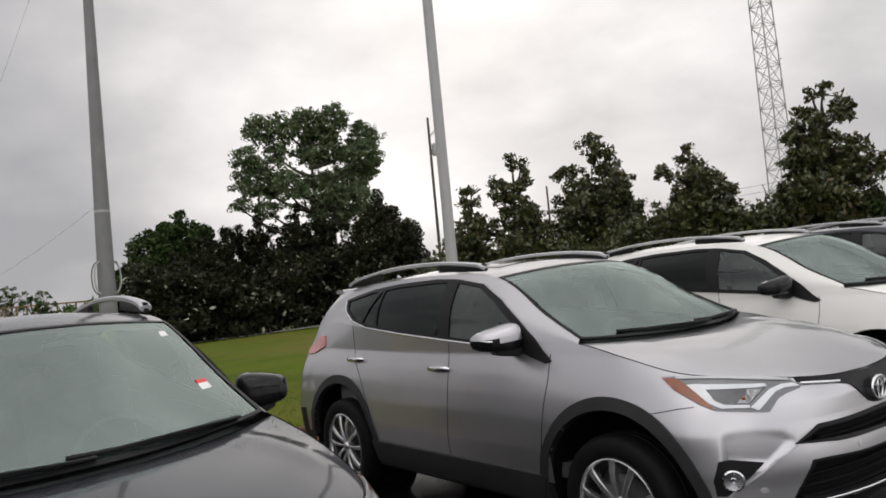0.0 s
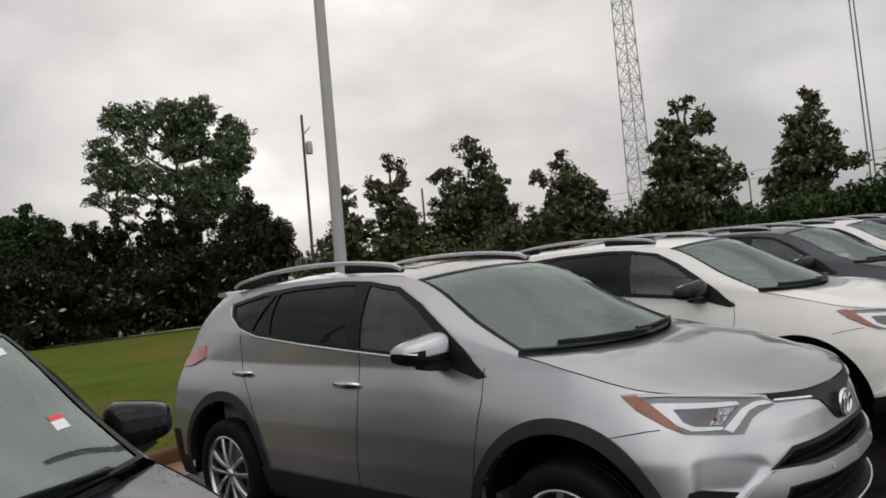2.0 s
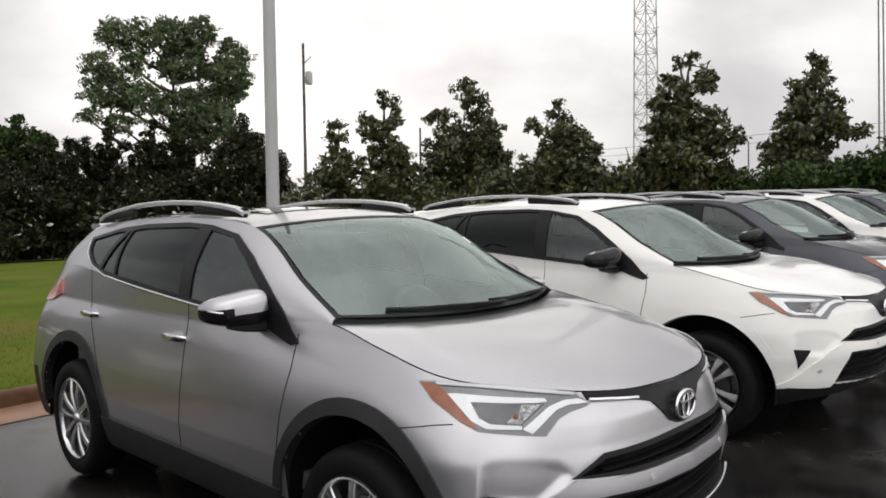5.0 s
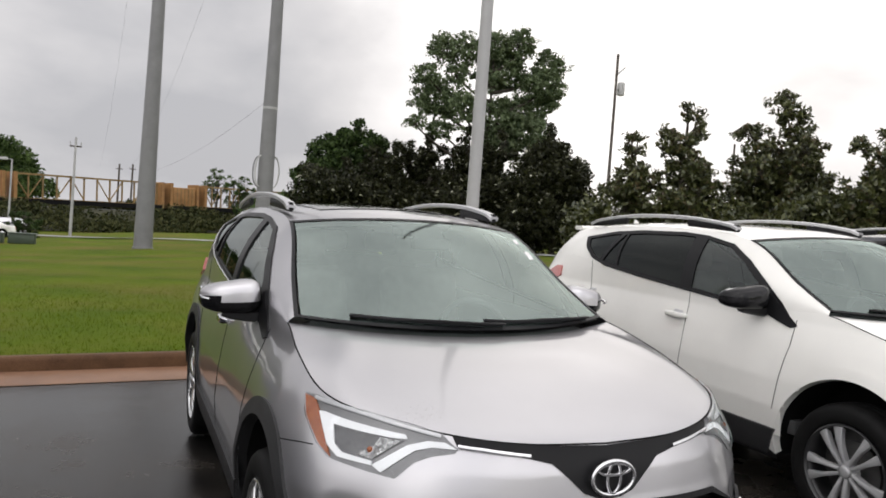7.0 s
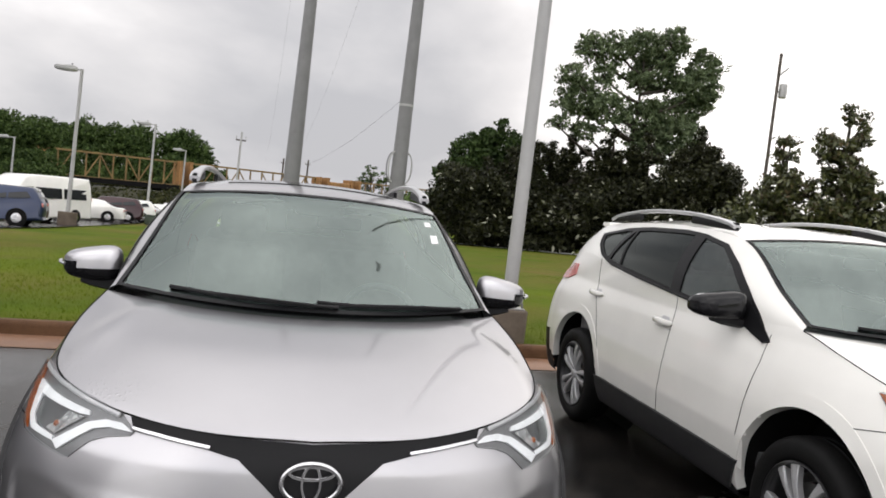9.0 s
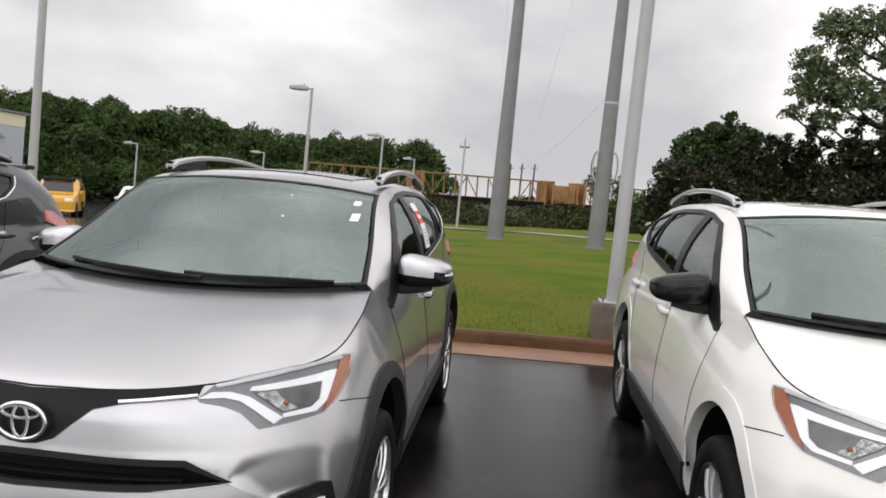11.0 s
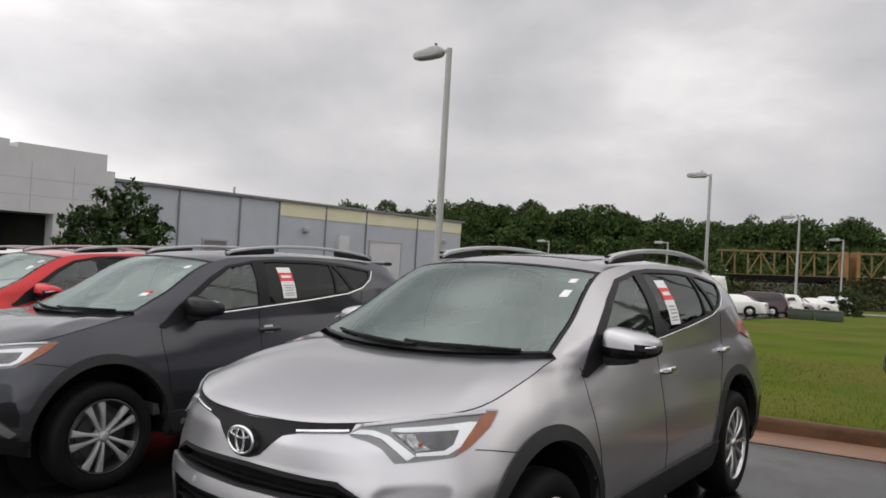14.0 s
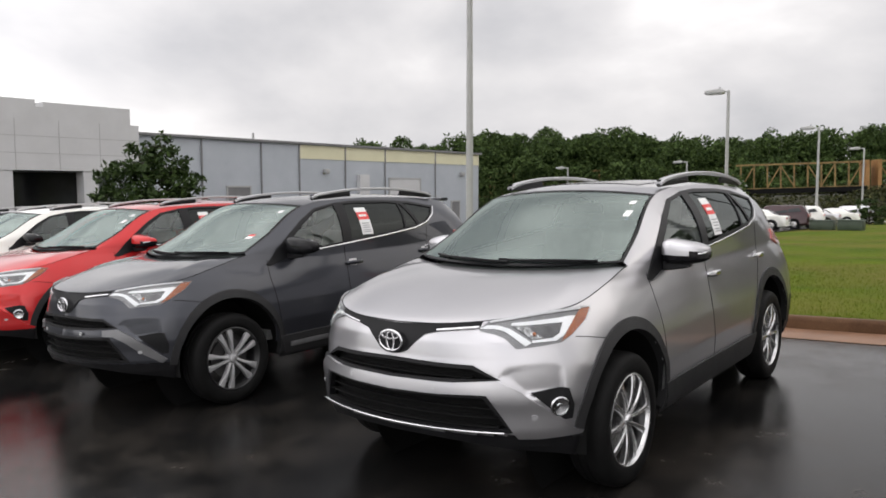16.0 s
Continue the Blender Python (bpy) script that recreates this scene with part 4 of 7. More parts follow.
        # pale reflection along the grey car's sill, laid on as a grey strip
        if colour == "grey":
            part("sill_trim", line_on(tree, L([(-0.80, 0.375), (0.0, 0.375), (0.75, 0.375)]), way, 0.022, 0.020, 0.004), M_FANG, car, "grey strip painted in for the reflection along the sill")
        # handles: a cup and a bar
        for y, z, door in ((0.035, 0.985, fd), (1.075, 1.018, rd)):
            hit, nor, _, _ = tree.ray_cast(Vector((sx * 1.6, y, z)), Vector(way))
            x = abs(hit.x)
            path = [(sx * (x + k), y + d, z + 0.004 * d) for d, k in ((-0.105, 0.004), (-0.085, 0.022), (-0.03, 0.030), (0.03, 0.030), (0.085, 0.022), (0.105, 0.004))]
            part("door_handle", sweep(path, [0.006, 0.012, 0.014, 0.014, 0.013, 0.008], [0.010, 0.016, 0.018, 0.018, 0.016, 0.010]), M_CHROME if colour == "silver" else body_m, door, "chrome pull handle" if colour == "silver" else "body-coloured pull handle")
            part("handle_cup", patch(tree, L([(y - 0.05, z - 0.028), (y - 0.065, z), (y - 0.05, z + 0.030), (y + 0.03, z + 0.032), (y + 0.05, z), (y + 0.03, z - 0.03)], 1.2), way, 0.0015, 0.002, 0.02), M_RAIL, door)
        # black sail behind the mirror
        part("mirror_sail", patch(tree, L([(-0.935, 1.050), (-0.89, 1.035), (-0.78, 1.064), (-0.66, 1.105), (-0.64, 1.215), (-0.70, 1.215), (-0.83, 1.122)], 1.2), way, 0.008, 0.014), M_PILLAR, car)
        add_mirror(car, sx, cap or body_m, cap is None)
        # roof rail on two feet
        k = np.linspace(0, 1, 26)
        edge = curve_through([(0.578, -0.21, 1.576), (0.590, 0.32, 1.600), (0.590, 0.90, 1.595), (0.572, 1.50, 1.555)], 3 * k)
        hump = 0.043 * np.clip(np.sin(np.pi * k), 0, 1) ** 0.42
        rail = edge + np.stack([0 * k, 0 * k, 0.012 + hump], 1)
        rail[:, 0] *= sx
        part("roof_rail", sweep(rail, 0.018 + 0.007 * np.cos(2 * np.pi * k) ** 2, 0.013), M_RAIL, car, "satin silver roof rail")
        for k0, k1 in ((0.0, 0.30), (0.72, 1.0)):
            sub = curve_through([(0.578, -0.21, 1.571), (0.590, 0.32, 1.595), (0.590, 0.90, 1.590), (0.572, 1.50, 1.550)], 3 * np.linspace(k0, k1, 7))
            sub[:, 0] *= sx
            sub[:, 2] += 0.020
            part("rail_foot", sweep(sub, 0.012, 0.024 + 0 * sub[:, 0]), M_PLASTIC, car, "black rail foot")
        add_front_lamp(car, tree, sx)
        # tail lamp
        part("tail_lamp", patch(tree, L([(1.76, 1.185), (1.86, 1.18), (2.08, 1.09), (2.09, 1.03), (1.92, 1.045), (1.74, 1.10)], 1.2), (-sx, -0.35, 0), 0.012, 0.02), M_TAIL, car, "pink-red tail lamp")
        # lower nose: silver fang, fog pocket and lamp
        wf = (-0.45 * sx, 0.9, 0)
        F = lambda pts: [(sx * x, y, z) for x, y, z in pts]
        pocket = F([(0.690, -2.03, 0.630), (0.74, -1.98, 0.640), (0.785, -1.93, 0.648), (0.812, -1.89, 0.640), (0.828, -1.87, 0.56), (0.822, -1.88, 0.49), (0.79, -1.90, 0.49)])
        if colour == "white":
            pocket = F([(0.735, -1.985, 0.645), (0.802, -1.91, 0.650), (0.786, -1.93, 0.53)])
        part("fog_pocket", patch(nose_tree, pocket, wf, 0.004, 0.012), M_PLASTIC, car, "black fog lamp pocket")
        ends = [(0.0, -2.25, 0.670), (0.3, -2.2, 0.673), (0.45, -2.14, 0.676)], [(0.45, -2.14, 0.624), (0.3, -2.2, 0.618)]
        fang = F(ends[0] + [(0.50, -2.12, 0.680), (0.567, -2.10, 0.688), (0.655, -2.05, 0.637), (0.735, -1.98, 0.560), (0.822, -1.89, 0.445), (0.842, -1.86, 0.425), (0.835, -1.87, 0.412), (0.70, -2.0, 0.408), (0.635, -2.03, 0.412), (0.53, -2.10, 0.622)] + ends[1])
        if colour == "grey":
            slim = F([(0.45, -2.14, 0.676), (0.50, -2.12, 0.680), (0.567, -2.10, 0.684), (0.655, -2.05, 0.630), (0.735, -1.98, 0.552), (0.815, -1.89, 0.450), (0.795, -1.92, 0.425), (0.70, -2.0, 0.500), (0.61, -2.07, 0.590), (0.53, -2.10, 0.630), (0.45, -2.14, 0.634)])
            part("bumper_fang", patch(nose_tree, slim, wf, 0.014, 0.045, 0.022), M_FANG, car, "satin grey lower bumper blade")
        elif sx > 0:
            part("bumper_blade", patch(nose_tree, fang + [(0.0, -2.25, 0.613)] + [(-x, y, z) for x, y, z in fang[:0:-1]], (0, 1, 0), 0.014, 0.045, 0.022), body_m, car)
        if fog:
            hit, nor, _, _ = tree.ray_cast(Vector((sx * 0.786, -2.6, 0.562)), Vector((0, 1, 0)))
            nor = -nor if nor.y > 0 else nor
            lamp = new("fog_lamp", None)
            lamp.parent = car
            m = Matrix.Translation(hit + nor * 0.010) @ nor.to_track_quat("X", "Z").to_matrix().to_4x4()
            for nm, prof, mt in (("bezel", [(0.046, -0.02), (0.048, 0.004), (0.042, 0.008), (0.038, 0.0)], M_CHROME), ("reflector", [(0.001, 0.004), (0.012, 0.006), (0.014, 0.001), (0.028, 0.003), (0.040, 0.006)], M_CHROME), ("fog_lens", [(0.001, 0.012), (0.022, 0.009), (0.040, 0.002)], M_LENS)):
                vf = lathe(prof, 24)
                part(nm, ([tuple(m @ Vector(v)) for v in vf[0]], vf[1]), mt, lamp)
        if sticker and sx > 0:
            for z0, z1, mt in ((1.225, 1.365, M_STICKER), (1.365, 1.435, M_STICKER_RED), (1.435, 1.478, M_STICKER)):
                q = lambda y, z: (y + 0.11 * (z - 1.2) * 0.3, z)
                part("window_label", patch(tree, L([q(0.205, z0), q(0.345, z0), q(0.345, z1), q(0.205, z1)], 1.2), way, 0.001, 0.003, 0.05), mt, rd, "printed sales label, red and white")
            for z in (1.325, 1.305, 1.285, 1.262, 1.245):
                part("label_bar", patch(tree, L([q(0.225, z), q(0.325, z), q(0.325, z + 0.008), q(0.225, z + 0.008)], 1.2), way, 0.002, 0.001, 0.05), M_INK, rd)
            part("label_bar", patch(tree, L([q(0.225, 1.392), q(0.325, 1.392), q(0.325, 1.412), q(0.225, 1.412)], 1.2), way, 0.002, 0.001, 0.05), M_STICKER, rd)
            for u0, z0, w, h in ((0.530, 1.465, 0.032, 0.020), (0.545, 1.395, 0.036, 0.034))[: 1 if colour == "grey" else 2]:
                part("screen_sticker", patch(tree, [(u0, -0.9, z0), (u0 + w, -0.9, z0), (u0 + w, -0.9, z0 + h), (u0, -0.9, z0 + h)], (0, 1, 0), 0.002, 0.002, 0.05), M_STICKER, car, "small white paper sticker")

    # nose: black band with chrome edges, badge, grilles
    bw = (0, 1, 0)
    half_band = [(0.455, -2.1, 0.930), (0.26, -2.2, 0.905), (0.185, -2.2, 0.888), (0.13, -2.2, 0.842), (0.085, -2.2, 0.800), (0.04, -2.2, 0.784)]
    band = [(-0.465, -2.1, 0.957), (-0.25, -2.2, 0.942), (0, -2.25, 0.932), (0.25, -2.2, 0.942), (0.465, -2.1, 0.957)] + half_band + [(0, -2.2, 0.781)] + [(-x, y, z) for x, y, z in half_band[::-1]]
    part("grille_band", patch(tree, band, bw, 0.006, 0.012), M_PILLAR, car, "gloss black band below the hood")
    for sx in (1, -1):
        part("grille_trim", line_on(tree, [(sx * 0.452, -2.10, 0.931), (sx * 0.36, -2.16, 0.921), (sx * 0.255, -2.2, 0.911)], bw, 0.010, 0.006, 0.005), M_CHROME, car, "bright grille trim")
    badge(car, tree, -2.225, 0.848)
    for nm, poly, k in (("upper_grille", SLOT, 2), ("lower_grille", MOUTH, 4)):
        frame_ = [(x, -2.2, z) for x, z in grown(poly, 0.010)]
        part("grille_frame", patch(tree, frame_, bw, 0.003, 0.03, 0.03, [[(x, -2.2, z) for x, z in grown(poly, -0.008)]]), M_PLASTIC, car, "black grille frame")
        back = S[:84].copy()
        back[..., 1] += 0.06
        q = cells(back, [0, 2])
        zlo, zhi = min(p[1] for p in poly) - 0.03, max(p[1] for p in poly) + 0.03
        near = (q[..., 1] > zlo) & (q[..., 1] < zhi) & (cells(back, [1, 1])[..., 0] < -1.8)
        vf = ogrid(back, True, near)
        g = part(nm, joined(vf, mirrored(vf)), M_GAP, car, "black grille")
        for i in range(k):
            z = zlo + 0.03 + (zhi - zlo - 0.06) * (i + 0.5) / k
            w = 0.44 if nm == "upper_grille" else 0.56
            xs = np.linspace(-w, w, 21)
            path = [(x, -2.200 + 0.33 * (abs(x) ** 2.2), z) for x in xs]
            part("grille_slat", sweep(path, 0.02, 0.0028), M_GRILLE, g)
    xs = np.linspace(-0.60, 0.60, 25)
    if fog:
        part("bumper_trim", sweep([(x, -2.252 + 0.36 * abs(x) ** 2.2, 0.440 + 0.006 * abs(x)) for x in xs], 0.006, 0.006), M_CHROME, car, "bright strip along the lower grille")
    for x, z in ((-0.27, 0.645), (0.27, 0.645), (-0.70, 0.515), (0.70, 0.515)):
        ring = [(x + 0.012 * math.cos(a), -2.2, z + 0.012 * math.sin(a)) for a in np.linspace(0, 2 * math.pi, 15)[:-1]]
        part("parking_sensor", patch(nose_tree, ring, bw, 0.017, 0.006, 0.02), M_RAIL, car)
    part("camera_window", patch(tree, [(-0.19, -0.9, 1.552), (0.19, -0.9, 1.552), (0.14, -0.9, 1.530), (0.085, -0.9, 1.518), (0.070, -0.9, 1.482), (-0.070, -0.9, 1.482), (-0.085, -0.9, 1.518), (-0.14, -0.9, 1.530)], bw, -0.006, 0.002, 0.04), M_GLOSS, car, "dark camera window at the screen's top")
    if colour == "grey":
        for z0, z1, mt in ((1.262, 1.282, M_STICKER), (1.282, 1.294, M_STICKER_RED)):
            part("price_tag", patch(tree, [(0.553, -0.9, z0), (0.598, -0.9, z0), (0.595, -0.9, z1), (0.55, -0.9, z1)], bw, 0.002, 0.002, 0.05), mt, car, "small red and white paper tag")
    # screen: glass, black border, cowl, wipers
    part("windscreen", ogrid(screen[1:-1, 1:-1], True), M_WS, car, "greenish windscreen reflecting the clouds")
    rim_u = np.concatenate([[0, 0.011], np.linspace(0.03, 0.97, 48), [0.989, 1]]) * (screen.shape[0] - 1)
    rim_v = np.concatenate([[0, 0.03, 0.065], np.linspace(0.1, 0.95, 24), [0.978, 1]]) * (screen.shape[1] - 1)
    brd = curve_through(screen.reshape(screen.shape[0], -1), rim_u).reshape(len(rim_u), *screen.shape[1:]).transpose(1, 0, 2)
    brd = curve_through(brd.reshape(screen.shape[1], -1), rim_v).reshape(len(rim_v), len(rim_u), 3).transpose(1, 0, 2)
    brd[..., 2] += 0.003
    edge_m = np.zeros((len(rim_u) - 1, len(rim_v) - 1), bool)
    edge_m[:1], edge_m[-1:], edge_m[:, :1], edge_m[:, -1:] = True, True, True, True
    part("screen_border", ogrid(brd, True, edge_m), M_PILLAR, car)
    us = np.linspace(-1, 1, 31)
    cow = np.array([[(0.69 * u, -1.10 - 0.20 * (1 - u * u) + d - 0.002, 1.150 - 0.030 * (1 - u * u) + h) for d, h in ((-0.015, 0.002), (0.02, 0.001), (0.045, 0.008))] for u in us])
    part("cowl", ogrid(cow), M_PLASTIC, car, "black plastic cowl")
    for x0, x1 in ((0.60, 0.02), (0.10, -0.52)):
        w = new("wiper", None)
        w.parent = car
        pts = []
        for t in np.linspace(0, 1, 12):
            x = x0 + (x1 - x0) * t
            hit, nor, _, _ = tree.ray_cast(Vector((x, -1.10 - 0.2 * (1 - (x / 0.7) ** 2) + 0.006 + 0.022 * t * t, 2.2)), Vector((0, 0, -1)))
            nor = -nor if nor.z < 0 else nor
            pts.append(tuple(hit + nor * 0.009))
        part("blade", sweep(pts, 0.007, 0.007), M_PLASTIC, w)
        part("wiper_arm", sweep([tuple(Vector(p) + Vector((0, -0.022 * (1 - i / 8), 0.003 + 0.006 * math.sin(0.39 * i)))) for i, p in enumerate(pts[:9])], 0.007, 0.004), M_PLASTIC, w)
    part("spoiler", joined(*[sweep([(sx * t, 1.855 + 0.07 * (1 - (t / 0.6) ** 2), 1.515 + 0.010 * (1 - (t / 0.6) ** 2)) for t in np.linspace(0, 0.47, 14)], 0.05, 0.018) for sx in (1, -1)]), body_m, car)
    bm = bmesh.new()
    bmesh.ops.create_cone(bm, cap_ends=True, segments=12, radius1=0.07, radius2=0.012, depth=0.06)
    for v in bm.verts:
        v.co = (v.co.x * 0.35, v.co.y * 1.1 + 1.62 + (v.co.z > 0) * 0.05, v.co.z + 1.585)
    bm_part("roof_antenna", bm, body_m, car, "", True)
    part("underbody", box_vf(-0.62, 0.62, -1.75, 2.0, 0.26, 0.46), M_GAP, car)
    part("engine_bay", box_vf(-0.48, 0.48, -2.06, -1.05, 0.40, 0.90), M_GAP, car)
    add_interior(car)
    for sx in (1, -1):
        for y in (FRONT_AXLE, REAR_AXLE):
            add_wheel(car, wheel, sx * 0.878, y, sx < 0)
    return tagged(car, label, "car", "cars parked in the row"), tree


# ---- ground ----
KERB_Y = 3.48


def asphalt_material():
    """Wet asphalt: nearly black, with puddled gloss and a pebbly grain."""
    m, n, l, p = nodes_of("wet_asphalt")
    big, mid_n, fine = noise_node(n, l, 0.55, 5, 0.6), noise_node(n, l, 2.6, 5, 0.65), noise_node(n, l, 260.0, 3, 0.7)
    r = ramp_node(n, [(0.34, (0.004, 0.004, 0.0043)), (0.47, (0.009, 0.009, 0.009)), (0.55, (0.027, 0.024, 0.021)), (0.68, (0.085, 0.071, 0.058))])
    a = n.new("ShaderNodeMath")
    a.operation = "MULTIPLY_ADD"
    a.inputs[1].default_value = 0.35
    l.new(fine.outputs["Fac"], a.inputs[0])
    b = n.new("ShaderNodeMath")
    b.operation = "MULTIPLY"
    b.inputs[1].default_value = 0.65
    tone = n.new("ShaderNodeMix")
    tone.inputs[0].default_value = 0.4
    l.new(big.outputs["Fac"], tone.inputs[2])
    l.new(mid_n.outputs["Fac"], tone.inputs[3])
    l.new(tone.outputs[0], b.inputs[0])
    l.new(b.outputs[0], a.inputs[2])
    l.new(a.outputs[0], r.inputs[0])
    l.new(r.outputs[0], p.inputs["Base Color"])
    mr = n.new("ShaderNodeMapRange")
    mr.inputs["From Min"].default_value, mr.inputs["From Max"].default_value = 0.42, 0.66
    mr.inputs["To Min"].default_value, mr.inputs["To Max"].default_value = 0.045, 0.36
    wet = n.new("ShaderNodeMix")
    wet.inputs[0].default_value = 0.45
    l.new(big.outputs["Fac"], wet.inputs[2])
    l.new(mid_n.outputs["Fac"], wet.inputs[3])
    l.new(wet.outputs[0], mr.inputs["Value"])
    l.new(mr.outputs[0], p.inputs["Roughness"])
    bp = n.new("ShaderNodeBump")
    bp.inputs["Strength"].default_value, bp.inputs["Distance"].default_value = 0.16, 0.003
    l.new(fine.outputs["Fac"], bp.inputs["Height"])
    b2 = n.new("ShaderNodeBump")
    b2.inputs["Strength"].default_value, b2.inputs["Distance"].default_value = 0.10, 0.012
    l.new(mid_n.outputs["Fac"], b2.inputs["Height"])
    l.new(bp.outputs[0], b2.inputs["Normal"])
    l.new(b2.outputs[0], p.inputs["Normal"])
    p.inputs["Specular IOR Level"].default_value = 0.22
    return m


M_ASPHALT = asphalt_material()
M_GRASS = surface("mown_grass", (0.045, 0.082, 0.004), (0.115, 0.150, 0.009), 0.9, 0, 0.30, 40, 0.7, 0, 0.05, "Object", 0.03)


def worn_patches(m, colour, scale, low, high, share):
    """Blends a second colour into a material in broad uneven patches."""
    n, l = m.node_tree.nodes, m.node_tree.links
    p = n["Principled BSDF"]
    was = p.inputs["Base Color"].links[0].from_socket
    a = noise_node(n, l, scale, 6, 0.62)
    r = n.new("ShaderNodeMapRange")
    r.inputs["From Min"].default_value, r.inputs["From Max"].default_value, r.inputs["To Max"].default_value = low, high, share
    l.new(a.outputs["Fac"], r.inputs["Value"])
    x = n.new("ShaderNodeMix")
    x.data_type = "RGBA"
    x.inputs[7].default_value = (*colour, 1)
    l.new(r.outputs[0], x.inputs[0])
    l.new(was, x.inputs[6])
    l.new(x.outputs[2], p.inputs["Base Color"])


worn_patches(M_GRASS, (0.150, 0.105, 0.038), 0.16, 0.45, 0.66, 0.75)
M_BLADE = surface("grass_blade", (0.052, 0.092, 0.004), (0.125, 0.158, 0.010), 0.9, 0, 0.4, 20, 0.0)
M_CONCRETE = surface("kerb_concrete", (0.070, 0.036, 0.019), (0.155, 0.085, 0.046), 0.55, 0, 2.5, 90, 0.4)
M_GUTTER = surface("clay_stained_gutter", (0.16, 0.082, 0.046), (0.28, 0.156, 0.094), 0.42, 0, 1.8, 110, 0.3)
M_FOOTING = surface("footing_concrete", (0.10, 0.080, 0.062), (0.17, 0.138, 0.110), 0.7, 0, 3, 80, 0.4)
for m_ in (M_GRASS, M_BLADE, M_CONCRETE, M_FOOTING):
    m_.node_tree.nodes["Principled BSDF"].inputs["Specular IOR Level"].default_value = 0.08
M_STEEL = surface("galvanised_steel", (0.33, 0.33, 0.327), (0.41, 0.41, 0.40), 0.5, 0.0, 2, 120, 0.1)
M_STEEL_DK = surface("weathered_steel", (0.155, 0.155, 0.158), (0.21, 0.21, 0.213), 0.6, 0.05, 1.2, 60, 0.2)
M_BARK = surface("bark", (0.03, 0.025, 0.02), (0.07, 0.058, 0.045), 0.9, 0, 4, 40, 0.7)
M_WOODPOLE = surface("creosoted_pole", (0.05, 0.042, 0.036), (0.10, 0.085, 0.07), 0.85, 0, 3, 60, 0.5)
M_PANEL = surface("grey_metal_panel", (0.40, 0.43, 0.47), (0.46, 0.49, 0.53), 0.55, 0.1, 0.5, 40, 0.1)
M_CREAM = surface("cream_metal_panel", (0.66, 0.63, 0.44), (0.73, 0.70, 0.50), 0.55, 0.1, 0.5, 40, 0.1)
M_WHITEWALL = surface("white_cladding", (0.52, 0.52, 0.525), (0.60, 0.60, 0.605), 0.5, 0, 0.6, 40, 0.1)
M_DARKGLASS = surface("shopfront_glass", (0.015, 0.017, 0.018), (0.03, 0.032, 0.034), 0.12, 0, 0.6, 20, 0.0)
M_RUST = surface("rusty_yellow_paint", (0.13, 0.085, 0.032), (0.27, 0.18, 0.065), 0.7, 0, 0.8, 14, 0.3)
M_ORANGE = surface("orange_bulkhead", (0.20, 0.10, 0.032), (0.36, 0.19, 0.065), 0.7, 0, 0.8, 14, 0.3)
M_ROAD = surface("pale_road", (0.22, 0.22, 0.21), (0.30, 0.30, 0.28), 0.7, 0, 0.5, 40, 0.2)
M_SCRUB_GROUND = surface("embankment_earth", (0.016, 0.019, 0.007), (0.042, 0.040, 0.016), 0.95, 0, 0.6, 12, 0.5)


M_HEDGE_BOX = surface("green_steel", (0.035, 0.05, 0.035), (0.055, 0.075, 0.05), 0.5, 0.1, 2, 60, 0.1)


def leaf_material(name, dark, light, gloss):
    """Leaves: each one its own green, glossy above."""
    m, n, l, p = nodes_of(name)
    g = n.new("ShaderNodeNewGeometry")
    r = ramp_node(n, [(0.0, dark), (0.7, light), (1.0, tuple(1.35 * c for c in light))])
    l.new(g.outputs["Random Per Island"], r.inputs[0])
    l.new(r.outputs[0], p.inputs["Base Color"])
    p.inputs["Roughness"].default_value = gloss
    return m


M_MAGNOLIA = leaf_material("magnolia_leaf", (0.024, 0.033, 0.011), (0.078, 0.084, 0.029), 0.36)
M_EVERGREEN = leaf_material("evergreen_leaf", (0.007, 0.009, 0.004), (0.024, 0.026, 0.010), 0.38)
M_MAGNOLIA_BROWN = leaf_material("magnolia_leaf_back", (0.045, 0.032, 0.014), (0.085, 0.060, 0.026), 0.6)
# sky glinting off and between leaves, put in as a pale leaf colour
M_GLINT_LEAF = leaf_material("sky_glint_leaf", (0.14, 0.14, 0.09), (0.36, 0.36, 0.28), 0.28)
M_OAK = leaf_material("oak_leaf", (0.052, 0.078, 0.038), (0.125, 0.160, 0.080), 0.55)
M_WOODS = leaf_material("woods_leaf", (0.022, 0.042, 0.012), (0.062, 0.096, 0.026), 0.7)
M_HEDGE = leaf_material("hedge_leaf", (0.014, 0.030, 0.008), (0.045, 0.072, 0.020), 0.5)
M_SCRUB = leaf_material("scrub_leaf", (0.016, 0.024, 0.007), (0.050, 0.052, 0.018), 0.8)
for m_ in (M_SCRUB, M_WOODS, M_OAK, M_EVERGREEN, M_HEDGE):
    m_.node_tree.nodes["Principled BSDF"].inputs["Specular IOR Level"].default_value = 0.15


def fast_part(name, verts, quads, material, parent=None, smooth=False):
    """One mesh from arrays, quick for many small faces."""
    me = bpy.data.meshes.new(name)
    n = len(quads)
    k = quads.shape[1]
    me.vertices.add(len(verts))
    me.vertices.foreach_set("co", np.ascontiguousarray(verts, np.float32).ravel())
    me.loops.add(n * k)
    me.loops.foreach_set("vertex_index", np.ascontiguousarray(quads, np.int32).ravel())
    me.polygons.add(n)
    me.polygons.foreach_set("loop_start", np.arange(0, n * k, k, dtype=np.int32))
    me.materials.append(material)
    me.update(calc_edges=True)
    me.validate()
    ob = new(name, me)
    ob.parent = parent
    return ob


